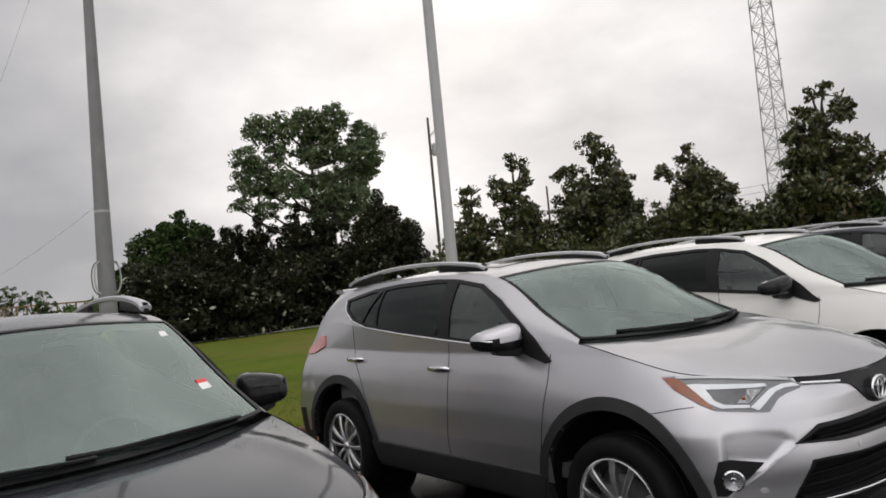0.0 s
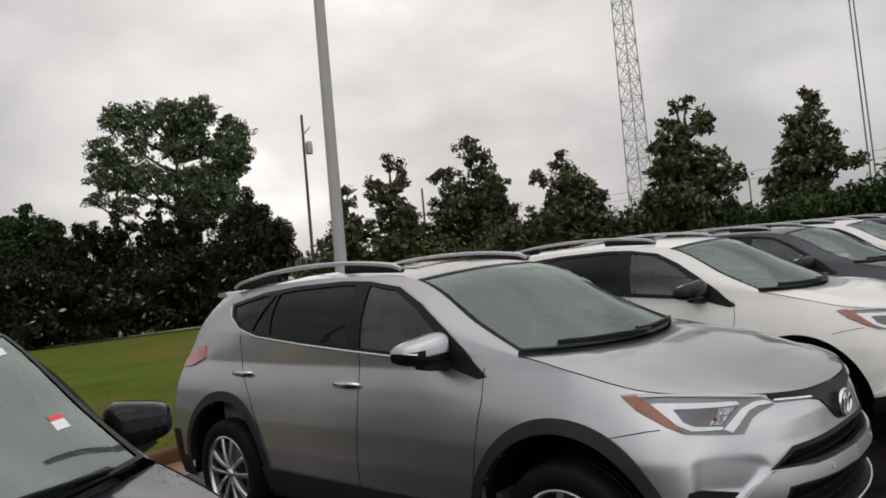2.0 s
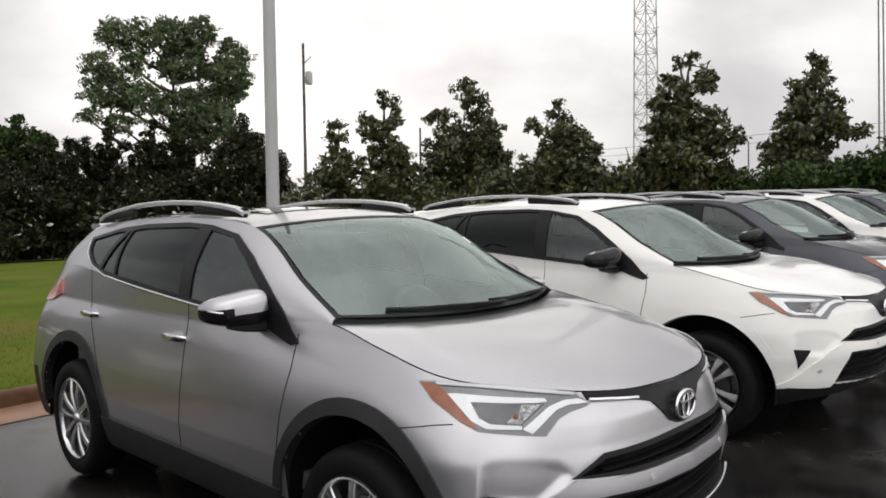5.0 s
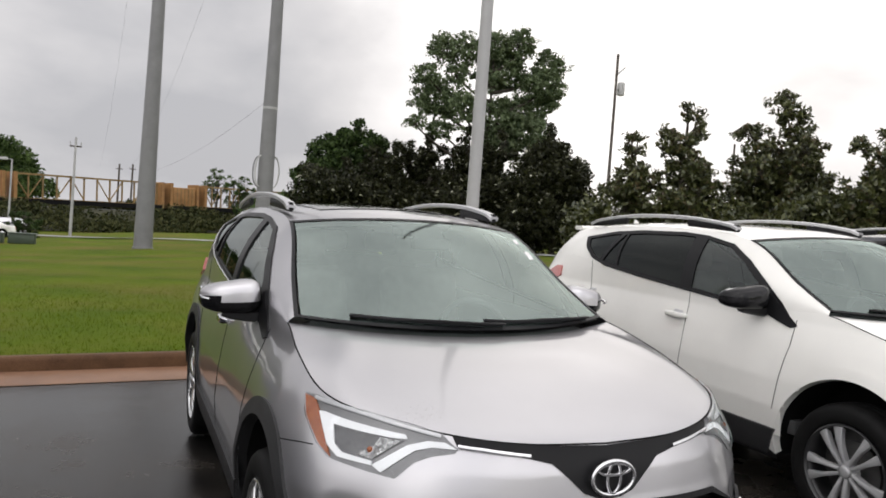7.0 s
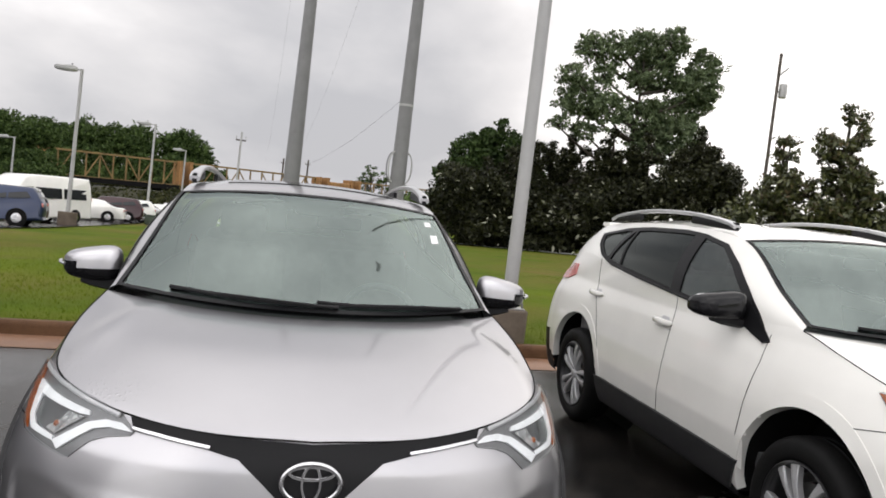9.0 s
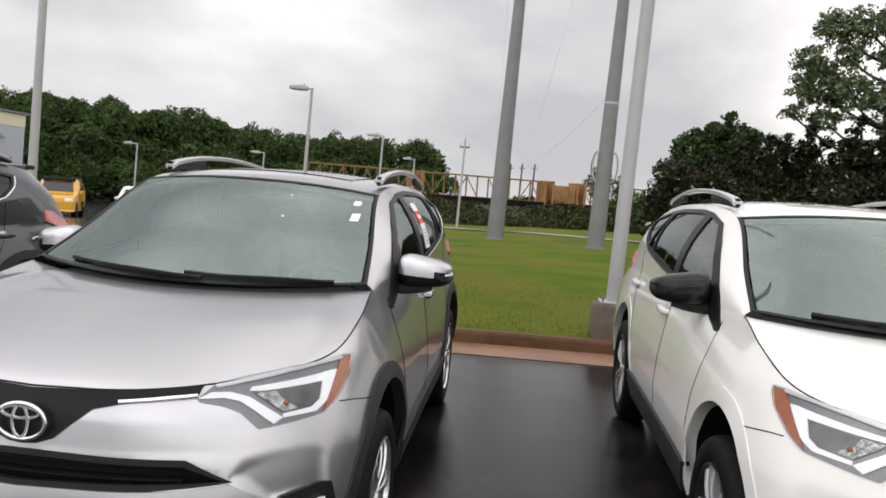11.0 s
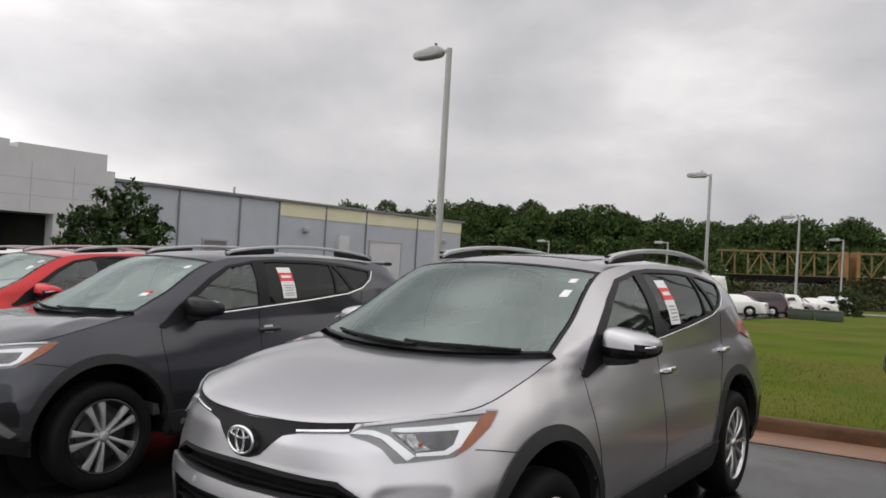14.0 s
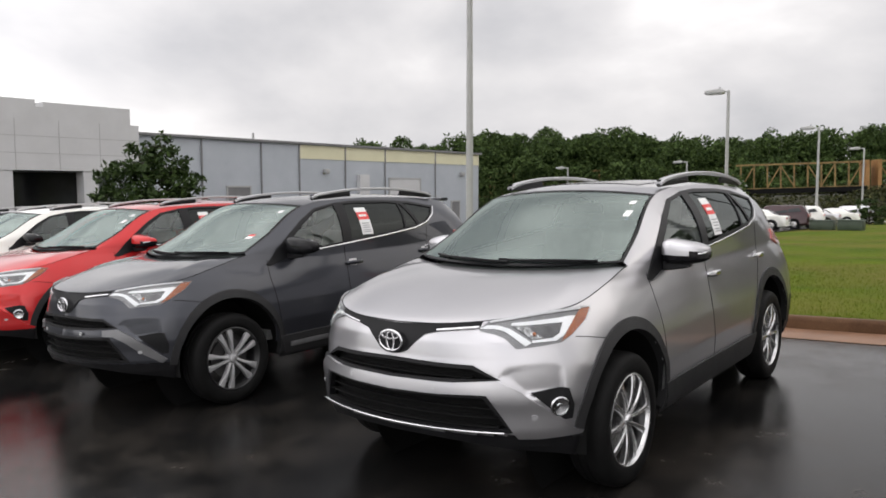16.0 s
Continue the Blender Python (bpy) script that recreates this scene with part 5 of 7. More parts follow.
def leaves(rng, centres, size, droop=0.0):
    """Pointed folded leaves, two triangles a side, about the given centres."""
    n = len(centres)
    u = rng.normal(size=(n, 3))
    u[:, 2] -= droop
    u /= np.linalg.norm(u, axis=1)[:, None]
    w = rng.normal(size=(n, 3))
    v = np.cross(u, w)
    v /= np.linalg.norm(v, axis=1)[:, None] + 1e-9
    k = np.cross(u, v)
    s = size * rng.uniform(0.6, 1.3, (n, 1))
    a, b = centres - u * s, centres + u * s
    c, d = centres + v * s * 0.42 + k * s * 0.22, centres - v * s * 0.42 + k * s * 0.22
    V = np.stack([a, c, b, d], 1).reshape(-1, 3)
    q = np.arange(4 * n).reshape(n, 4)
    return V, q


def limb(p, q, r0, r1, bend, seg=7, sides=7):
    """A tapered crooked branch between two points."""
    p, q = np.array(p, float), np.array(q, float)
    t = np.linspace(0, 1, seg)
    path = p[None] + (q - p)[None] * t[:, None] + np.array(bend)[None] * (np.sin(np.pi * t) ** 1.0)[:, None]
    tan = np.gradient(path, axis=0)
    tan /= np.linalg.norm(tan, axis=1)[:, None]
    s = np.cross(tan, (0.3, 0.9, 0.2))
    s /= np.linalg.norm(s, axis=1)[:, None]
    o = np.cross(tan, s)
    r = r0 + (r1 - r0) * t
    a = np.linspace(0, 2 * np.pi, sides, endpoint=False)
    V = path[:, None] + r[:, None, None] * (np.cos(a)[None, :, None] * s[:, None] + np.sin(a)[None, :, None] * o[:, None])
    f = [(i * sides + j, i * sides + (j + 1) % sides, (i + 1) * sides + (j + 1) % sides, (i + 1) * sides + j) for i in range(seg - 1) for j in range(sides)]
    return V.reshape(-1, 3).tolist(), f


def tree(name, x, y, high, wide, label, seed, leaf, airy, clumps=90, per=70, leaf_size=0.16, base=0.12, category="tree"):
    """A tree: trunk with limbs, and a crown of separate leaves in uneven clumps with gaps."""
    rng = np.random.default_rng(seed)
    top = new(name, None)
    top.location = (x, y, float(ground_z(x, y)) - 0.07)
    if airy:
        radius = lambda h: wide / 2 * np.interp(h, [0, 0.2, 0.45, 0.7, 0.9, 1], [0.55, 0.62, 0.9, 1.0, 0.78, 0.35])
    else:
        radius = lambda h: wide / 2 * np.interp(h, [0, 0.1, 0.6, 0.9, 1], [0.95, 1.0, 0.95, 0.75, 0.4])
    parts = [limb((0, 0, -0.1), (rng.normal() * 0.2, rng.normal() * 0.2, high * 0.93), high * 0.022 + 0.03, 0.02, (rng.normal() * 0.12, rng.normal() * 0.12, 0), 12, 9)]
    spots = []
    for _ in range(clumps):
        h = base + (1 - base) * rng.uniform(0.0, 1.0) ** 0.92
        hh = (h - base) / (1 - base)
        a = rng.uniform(0, 2 * np.pi)
        lobes = 1 + 0.22 * np.sin(3 * a + seed) * np.sin(7 * h + seed) + rng.normal() * (0.34 if airy else 0.23)
        r = radius(hh) * lobes * np.sqrt(rng.uniform(0.12, 1.0))
        spots.append((r * np.cos(a), r * np.sin(a), h * high))
    spots = np.array(spots)
    for s in spots[:: max(1, clumps // 26)]:
        root = max(0.1 * high, s[2] - 0.30 * high * rng.uniform(0.5, 1.0))
        parts.append(limb((0, 0, root), s * (0.95, 0.95, 1), 0.018 * high * 0.5 + 0.01, 0.012, (0, 0, -0.03 * high * rng.uniform(0, 1)), 6, 5))
    part("trunk", joined(*parts), M_BARK, top)
    size = high * 0.050 * rng.uniform(0.6, 1.3, (clumps, 1, 1)) * (1 - 0.15 * spots[:, 2:3, None] / high) * (0.85 if airy else 1.2)
    ball = rng.normal(size=(clumps, per, 3))
    ball *= (rng.random((clumps, per, 1)) ** 0.4 * 1.75) / np.linalg.norm(ball, axis=2, keepdims=True)
    cen = spots[:, None] + ball * size * (1.0, 1.0, 0.7)
    V, q = leaves(rng, cen.reshape(-1, 3), leaf_size, 0.3)
    tagged(fast_part("crown", V, q, leaf, top), "dense dark green foliage with gaps", "", "", "stuff")
    return tagged(top, label, category)


def ground_z(x, y):
    """Height of the grass over the site's plane: it falls away from the kerb, and further to the far lot."""
    s, u = np.clip((y - 12) / 26, 0, 1), np.clip((3 - x) / 8, 0, 1)
    return 0.12 - 0.0125 * np.clip(y - 5, 0, 90) - 0.22 * s * s * (3 - 2 * s) * u * u * (3 - 2 * u)


# the grass: one sheet to the horizon, dropping under the lot
xs = np.concatenate([np.linspace(-900, -80, 12), np.linspace(-70, 90, 81), np.linspace(100, 900, 12)])
ys = np.concatenate([np.linspace(-900, -60, 10), np.linspace(-50, 2, 6), [KERB_Y + 0.03, KERB_Y + 0.14], np.linspace(4, 70, 67), np.linspace(80, 1200, 14)])
G = np.zeros((len(xs), len(ys), 3))
G[..., 0], G[..., 1] = xs[:, None], ys[None]
roll_ = np.array([[0.05 * noise.noise((x * 0.09, y * 0.09, 0)) for y in ys] for x in xs])
G[..., 2] = np.where(ys[None] < KERB_Y + 0.1, -0.12 + 0.0367 * (np.clip(ys[None], -60, 2) - 2.9), ground_z(xs[:, None], ys[None]) + roll_ * (ys[None] > 5))
tagged(part("ground", grid(G), M_GRASS, None, "mown green grass beside the parking lot"), "", "ground", "", "structure")
A = np.zeros((51, 31, 3))
A[..., 0], A[..., 1] = np.linspace(-60, 45, 51)[:, None], np.linspace(-45, KERB_Y - 0.50, 31)[None]
lot = tagged(part("pavement", grid(A), M_ASPHALT, None, "wet black asphalt of the parking lot"), "", "pavement", "", "structure")
lot.matrix_basis = ROW
gut = np.array([[(x, y, z) for y, z in ((KERB_Y - 0.51, 0.006), (KERB_Y - 0.49, 0.016), (KERB_Y + 0.01, 0.026))] for x in np.linspace(-60, 45, 106)])
tagged(part("gutter", grid(gut), M_GUTTER, None, "clay-stained concrete gutter"), "", "gutter", "", "structure")
prof = [(KERB_Y, 0.0), (KERB_Y + 0.012, 0.11), (KERB_Y + 0.025, 0.138), (KERB_Y + 0.05, 0.15), (KERB_Y + 0.14, 0.152), (KERB_Y + 0.16, 0.14), (KERB_Y + 0.165, 0.05)]
KERB_PIECE = mesh_of("kerb_stone", *grid(np.array([[(x, y, z) for y, z in prof] for x in np.linspace(0, 2.985, 4)])), M_CONCRETE)
kerb = tagged(new("kerb", None), "weathered concrete kerb, stained with red clay", "kerb", "", "structure")
for i in range(-20, 15):
    k = new("kerb_stone", KERB_PIECE)
    k.parent = kerb
    k.location = (i * 3.0, 0, 0)

# blades of grass along the kerb
rng = np.random.default_rng(5)
n = 60000
bx = rng.uniform(-9, 9, n)
by = KERB_Y + 0.15 + 14 * rng.random(n) ** 1.7
h = rng.uniform(0.012, 0.045, n)
a = rng.uniform(0, np.pi, n)
foot = np.stack([bx, by, ground_z(bx, by) - 0.03], 1)
dx = np.stack([np.cos(a), np.sin(a), 0 * a], 1) * 0.006
tip = foot + np.stack([rng.normal(size=n) * 0.02, rng.normal(size=n) * 0.02, h + 0.03], 1)
V = np.stack([foot - dx, foot + dx, tip], 1).reshape(-1, 3)
tagged(fast_part("grass", V, np.arange(3 * n).reshape(n, 3), M_BLADE), "short mown grass blades behind the kerb", "grass", "", "stuff")

# ---- the row ----
car_a, tree_a = sport_utility("silver_car", "silver", label="silver compact sport utility car beaded with rain, parked nose out")
car_g, tree_g = sport_utility("grey_car", "grey", "bold", M_GLOSS, False, label="dark grey compact sport utility car with two-tone wheels", sunroof=False)
car_w, tree_w = sport_utility("white_car", "white", "bold", M_GLOSS, False, label="white compact sport utility car with black mirrors", sunroof=False, sticker=False, arch=PAINT["white"])
car_r, tree_r = sport_utility("red_car", "red", "fine", label="bright red compact sport utility car with bright trim")
for ob, x, y, turn in ((car_a, 0, 0, 0), (car_g, -3.25, -0.07, -0.65), (car_w, 3.03, 0.04, 0), (car_r, -6.15, 0.18, 0)):
    ob.matrix_basis = (LOT if ob == car_a else ROW) @ pose(x, y, 0, 0, 0, turn)
for ob, x, y in ((car_g, 6.15, 0.20), (car_w, 9.3, 0.4), (car_g, 12.4, 0.5), (car_w, -9.7, 0.55), (car_g, -12.9, 0.8)):
    copy_thing(ob, ROW @ pose(x, y, 0))


# ---- poles and lamps ----
def tube(p, q, r0, r1, seg=16):
    a, b = Vector(p), Vector(q)
    d = (b - a).to_track_quat("Z", "X").to_matrix()
    ln = (b - a).length
    v, f = lathe([(0.001, 0), (r0, 0), (r1, ln), (0.001, ln)], seg, "z")
    return [tuple(d @ Vector(x) + a) for x in v], f


pole = tagged(new("light_pole", None), "tall square-footed grey steel lighting pole on the grass", "pole")
part("footing", lathe([(0.001, 0.02), (0.225, 0.02), (0.225, 0.47), (0.205, 0.49), (0.001, 0.49)], 28, "z"), M_FOOTING, pole, "round concrete footing")
part("base_plate", bm_vf(round_box(-0.15, 0.15, -0.15, 0.15, 0.49, 0.515, 0.008, 2)), M_STEEL, pole)
part("shaft", tube((0, 0, 0.5), (0, 0, 9.4), 0.078, 0.058, 20), M_STEEL, pole, "straight galvanised shaft")
for sx in (-1, 1):
    for sy in (-1, 1):
        part("anchor_bolt", tube((sx * 0.12, sy * 0.12, 0.50), (sx * 0.12, sy * 0.12, 0.57), 0.012, 0.012, 8), M_STEEL_DK, pole)
pole.location = (2.372, 3.965, 0)


def street_lamp(x, y, high, arm, ang, label, foot=0.25):
    """Lot lamp: shaft, side arm and cobra head."""
    high += 0.05 - float(ground_z(x, y))
    lamp = tagged(new("street_lamp", None), label, "street lamp", "lamps of the parking lots")
    part("shaft", tube((0, 0, 0), (0, 0, high), high * 0.0125 + 0.01, high * 0.009 + 0.008), M_STEEL, lamp)
    part("footing", lathe([(0.001, 0), (foot, 0), (foot, 0.25 + foot), (0.001, 0.27 + foot)], 18, "z"), M_FOOTING, lamp)
    part("arm", tube((0, 0, high - 0.06), (-arm, 0, high - 0.04), 0.045, 0.035, 10), M_STEEL, lamp)
    nu, nv = 20, 12
    a, b = np.linspace(0, 2 * np.pi, nu), np.linspace(-np.pi / 2, np.pi / 2, nv)
    sc = high / 7.5
    sq = lambda v, e: np.sign(v) * np.abs(v) ** e
    P = np.stack([-arm - 0.44 * sc + 0.52 * sc * sq(np.cos(a), 0.55)[:, None] * sq(np.cos(b), 0.45)[None], 0.17 * sc * sq(np.sin(a), 0.6)[:, None] * sq(np.cos(b), 0.45)[None],
                  high - 0.05 + 0.13 * sc * np.tile(sq(np.sin(b), 0.8), (nu, 1))], -1)
    P[..., 2] += 0.05 * sc * (P[..., 2] > high) * np.exp(-(((P[..., 0] + arm + 0.2 * sc) / (0.22 * sc)) ** 2))
    part("photocell", tube((-arm - 0.2 * sc, 0, high + 0.1 * sc), (-arm - 0.2 * sc, 0, high + 0.2 * sc), 0.04, 0.035, 10), M_STEEL_DK, lamp)
    part("lamp_head", grid(P), M_STEEL, lamp, "grey cobra lamp head")
    lens = P.copy()
    lens[..., 2] = np.minimum(lens[..., 2], high - 0.05) - 0.012
    part("lamp_lens", grid(lens[:, : nv // 2]), M_RAIL, lamp)
    lamp.matrix_basis = pose(x, y, float(ground_z(x, y)) - 0.02, 0, 0, ang)
    return lamp


street_lamp(-8.2, 9.7, 6.6, 0.25, -4, "grey lot lamp with one cobra head beside the lot")
street_lamp(-11.1, 37.8, 7.45, 0.25, 8, "grey lot lamp on a wide concrete foot by parked cars", 0.46)
street_lamp(-11.0, 59.4, 6.95, 0.4, 0, "slim grey lot lamp in front of the embankment")
street_lamp(-11.6, 82.6, 6.5, 0.4, 0, "slim grey lot lamp near the railway")
street_lamp(-26.7, 48.3, 4.4, 0.4, 0, "slim grey lot lamp among the trees")
street_lamp(-18.5, 51.8, 4.5, 0.4, 0, "slim grey lot lamp by the far lot")


def steel_mast(x, y, r0, high, label, bands, slim):
    """Tall tubular power-line mast with climbing loops and straps."""
    m = tagged(new("power_mast", None), label, "mast", "steel power masts")
    part("shaft", tube((0, 0, -0.1), (0, 0, high), r0, r0 * slim, 24), M_STEEL_DK, m)
    for z in bands:
        r = (r0 + (r0 * slim - r0) * z / high) + 0.012
        part("strap", lathe([(r, z), (r, z + 0.12)], 24, "z"), M_STEEL, m)
    part("base_collar", lathe([(r0 + 0.06, -0.05), (r0 + 0.06, 0.12), (r0, 0.14)], 24, "z"), M_STEEL_DK, m)
    m.matrix_basis = pose(x, y, float(ground_z(x, y)) - 0.05)
    return m


steel_mast(-0.15, 40.86, 0.50, 30, "tall dark grey steel power mast on the grass", (), 0.30)
mast_2 = steel_mast(5.06, 33.83, 0.43, 26, "tall dark grey steel power mast with climbing loops", (7.15,), 0.30)
for sx in (-1, 1):
    a = np.linspace(-math.pi / 2, math.pi / 2, 12)
    loop = [(sx * (0.36 + 0.28 * math.cos(t)), 0, 4.1 + 0.75 * math.sin(t)) for t in a]
    part("climbing_loop", sweep(loop, 0.03, 0.03, np.tile((0, 1.0, 0), (12, 1))), M_STEEL_DK, mast_2)
    part("climbing_loop", sweep([(p[0] * 0.9, p[1] - 0.3, p[2]) for p in loop], 0.03, 0.03, np.tile((0, 1.0, 0), (12, 1))), M_STEEL, mast_2)


def wood_pole(x, y, high, r, label, kit=True, m_shaft=None):
    m = tagged(new("utility_pole", None), label, "utility pole")
    part("shaft", tube((0, 0, 0), (0, 0, high), r, r * 0.7, 12), m_shaft or M_WOODPOLE, m)
    if kit:
        part("transformer", lathe([(0.001, 0), (0.26, 0), (0.28, 0.08), (0.28, 0.9), (0.2, 1.0), (0.001, 1.02)], 16, "z"), M_STEEL, m).location = (0.5, 0, high - 3.1)
        part("bracket", tube((0, 0, high - 2.7), (0.5, 0, high - 2.7), 0.05, 0.05, 8), M_STEEL_DK, m)
        part("cutout", tube((0.1, 0, high - 1.5), (0.75, 0, high - 0.9), 0.06, 0.05, 8), M_STEEL, m)
    elif kit is False:
        part("crossarm", box_vf(-0.55, 0.55, -0.05, 0.05, high - 1.0, high - 0.85), M_WOODPOLE, m)
        for dx in (-0.5, 0, 0.5):
            part("insulator", tube((dx, 0, high - 0.85), (dx, 0, high - 0.45), 0.06, 0.04, 8), M_STEEL, m)
    m.location = (x, y, float(ground_z(x, y)) - 0.1)
    return m


wood_pole(33.0, 45.0, 15.7, 0.14, "slim wooden utility pole with a transformer")
wood_pole(-6.0, 82.7, 10.3, 0.15, "pale utility pole by the road", False, M_STEEL)
wood_pole(37.1, 36.4, 8.3, 0.10, "short thin wooden pole behind the trees", None)
for x in (-2.0, 0.3, 2.8):
    wood_pole(x, 150, 12.0, 0.22, "thin pole of the substation behind the railway", False)


def wire(p, q, sag, r, label="thin black overhead cable"):
    t = np.linspace(0, 1, 24)
    path = np.array(p)[None] + (np.array(q) - np.array(p))[None] * t[:, None]
    path[:, 2] -= sag * 4 * t * (1 - t)
    return tagged(part("cable", sweep(path, r, r), M_PLASTIC, None, label), "", "cable", "overhead cables")


wire((-0.2, 40.85, 24), (-5, 150, 10), 3.0, 0.0045)
wire((5.06, 33.83, 22), (0.0, 150, 10), 3.0, 0.0045)
wire((5.06, 33.83, 7.2), (1.2, 60, 5.0), 0.4, 0.004)


def lattice_tower(x, y, w0, w1, high, label):
    """Three-legged radio tower of tubes with braces."""
    m = tagged(new("radio_tower", None), label, "tower")
    n = int(high / 3.0)
    legs = [math.radians(a) for a in (90, 210, 330)]
    at = lambda k, z: ((w0 + (w1 - w0) * z / high) * 0.58 * math.cos(legs[k]), (w0 + (w1 - w0) * z / high) * 0.58 * math.sin(legs[k]), z)
    for k in range(3):
        part("leg", tube(at(k, 0), at(k, high), 0.11, 0.08, 8), M_STEEL, m)
    for i in range(n):
        z0, z1 = high * i / n, high * (i + 1) / n
        for k in range(3):
            part("brace", joined(tube(at(k, z0), at((k + 1) % 3, z1), 0.05, 0.05, 6), tube(at((k + 1) % 3, z0), at(k, z1), 0.05, 0.05, 6), tube(at(k, z1), at((k + 1) % 3, z1), 0.05, 0.05, 6)), M_STEEL, m)
    part("aerial", joined(tube((0.8, 0, 25), (3.4, 0, 25), 0.06, 0.05, 6), tube((3.3, 0, 24.2), (3.3, 0, 28.5), 0.05, 0.04, 6), tube((2.4, 0, 28.0), (4.2, 0, 28.6), 0.05, 0.05, 6)), M_STEEL_DK, m)
    m.location = (x, y, 0)
    return m


lattice_tower(100.4, 52.3, 3.9, 2.4, 60, "pale steel lattice radio tower behind the trees")
mast = tagged(new("slim_mast", None), "slim guyed radio mast beyond the hedge", "mast")
for dx in (-0.2, 0.25):
    part("mast_leg", tube((dx, -dx, 0), (dx * 0.7 - 0.9, -dx * 0.7, 40), 0.10, 0.08, 8), M_STEEL_DK, mast)
mast.location = (93.4, 19.5, 0)


# ---- trees ----
def lobed_tree(name, x, y, lobes, label, seed, leaf, leaf_size, tuft, per, dense, pale=None, share=0.06, base=0.0, category="tree", flat=0.75):
    """A tree whose crown is a union of leafy lobes (x, y, z, radius across, radius up): forked limbs run into each lobe and end in tufts of leaves."""
    rng = np.random.default_rng(seed)
    top = new(name, None)
    top.location = (x, y, float(ground_z(x, y)) - 0.07)
    lobes = np.array(lobes, float)
    high = (lobes[:, 2] + lobes[:, 4]).max()
    lean = lobes[:, :2].mean(0) * 0.3
    spine = lambda h: np.array([lean[0] * h / high, lean[1] * h / high, h])
    parts = [limb((0, 0, -0.15), spine(high * 0.90), high * 0.019 + 0.03, 0.02, (rng.normal() * 0.15, rng.normal() * 0.15, 0), 12, 9)]
    tips = []
    for lx, ly, lz, rx, rz in lobes:
        mid = np.array([lx, ly, lz - 0.25 * rz])
        root = spine(max(base * high + 0.05 * high, min(lz - 0.5 * np.hypot(lx, ly) - 0.3 * rz, high * 0.8)))
        parts.append(limb(root, mid, 0.007 * high + 0.02, 0.02 + 0.002 * high, (rng.normal() * 0.1, rng.normal() * 0.1, -0.02 * high), 8, 6))
        n = max(4, int(dense * rx * rx * rz ** 0.5))
        d = rng.normal(size=(n, 3))
        d /= np.linalg.norm(d, axis=1)[:, None]
        bumps = 1 + 0.20 * np.sin(4.0 * d[:, :1] + seed + lz) * np.cos(5.0 * d[:, 1:2] - lx) + rng.normal(size=(n, 1)) * 0.12
        spots = np.array([lx, ly, lz]) + d * bumps * rng.uniform(0.25, 1.0, (n, 1)) ** 0.45 * (rx, rx, rz)
        spots = spots[spots[:, 2] > 0.15]
        for s_ in spots[:: max(1, len(spots) // 7)]:
            parts.append(limb(mid, s_, 0.014 + 0.0016 * high, 0.008, (rng.normal() * 0.08, rng.normal() * 0.08, 0.05), 5, 5))
        tips.append(spots)
    part("trunk", joined(*parts), M_BARK, top)
    tips = np.concatenate(tips)
    ball = rng.normal(size=(len(tips), per, 3))
    ball *= rng.random((len(tips), per, 1)) ** 0.5 / np.linalg.norm(ball, axis=2, keepdims=True)
    cen = (tips[:, None] + ball * tuft * rng.uniform(0.6, 1.3, (len(tips), 1, 1)) * (1, 1, flat)).reshape(-1, 3)
    V, q = leaves(rng, cen, leaf_size, 0.3)
    tagged(fast_part("crown", V, q, leaf, top), "leafy crown with an uneven outline and gaps", "", "", "stuff")
    # second-colour leaves: rusty backs on the magnolia row, sky glints painted pale elsewhere
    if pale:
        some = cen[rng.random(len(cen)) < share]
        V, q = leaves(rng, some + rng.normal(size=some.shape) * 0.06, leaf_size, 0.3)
        tagged(fast_part("pale_foliage", V, q, pale, top), "leaves in a second colour: rusty undersides and painted sky glints", "", "", "stuff")
    return tagged(top, label, category)


def magnolia_lobes(rng, high, wide):
    """Upright, ragged spires: a main leader with branches in rough whorls and one or two side leaders."""
    out = []
    leaders = [(0.0, 0.0, 1.0, 1.0)]
    for _ in range(int(rng.integers(1, 3))):
        a = rng.uniform(0, 2 * np.pi)
        leaders.append((0.20 * wide * np.cos(a), 0.20 * wide * np.sin(a), rng.uniform(0.74, 0.93), 0.7))
    for cx, cy, top, bulk in leaders:
        f = 0.10
        while f < 0.97:
            rad = wide / 2 * bulk * np.interp(f, [0, 0.2, 0.45, 0.75, 0.92, 1], [0.85, 1.0, 0.90, 0.66, 0.40, 0.18])
            r = max(0.18, rad * rng.uniform(0.34, 0.5))
            for _ in range(1 if f > 0.85 else int(rng.integers(2, 4))):
                a = rng.uniform(0, 2 * np.pi)
                go = max(0.0, rad - r * 0.8) * rng.uniform(0.35, 1.15)
                out.append((cx + go * np.cos(a), cy + go * np.sin(a), high * top * f + rng.normal() * 0.12, r, r * rng.uniform(0.65, 1.0)))
            f += rng.uniform(0.07, 0.12)
        out.append((cx, cy, high * top * 0.965, 0.16, high * top * 0.035))
    return out


rows_ = [  # x, y, height, width
    (22.0, 27.6, 6.8, 3.6), (23.95, 25.9, 8.3, 4.2), (27.9, 23.7, 8.95, 5.9), (26.9, 17.0, 6.7, 5.2), (29.2, 11.55, 8.15, 5.0), (31.55, 7.3, 7.6, 4.6), (31.65, 2.4, 7.3, 4.6),
]
for i, (x, y, hi, wi) in enumerate(rows_):
    tagged(lobed_tree("magnolia_tree", x, y, magnolia_lobes(np.random.default_rng(60 + i), hi, wi), "dark glossy-leaved magnolia with a ragged upright crown", 11 + i, M_MAGNOLIA, 0.14, 0.30, 24, 46, M_MAGNOLIA_BROWN, 0.10), group="row of magnolias")
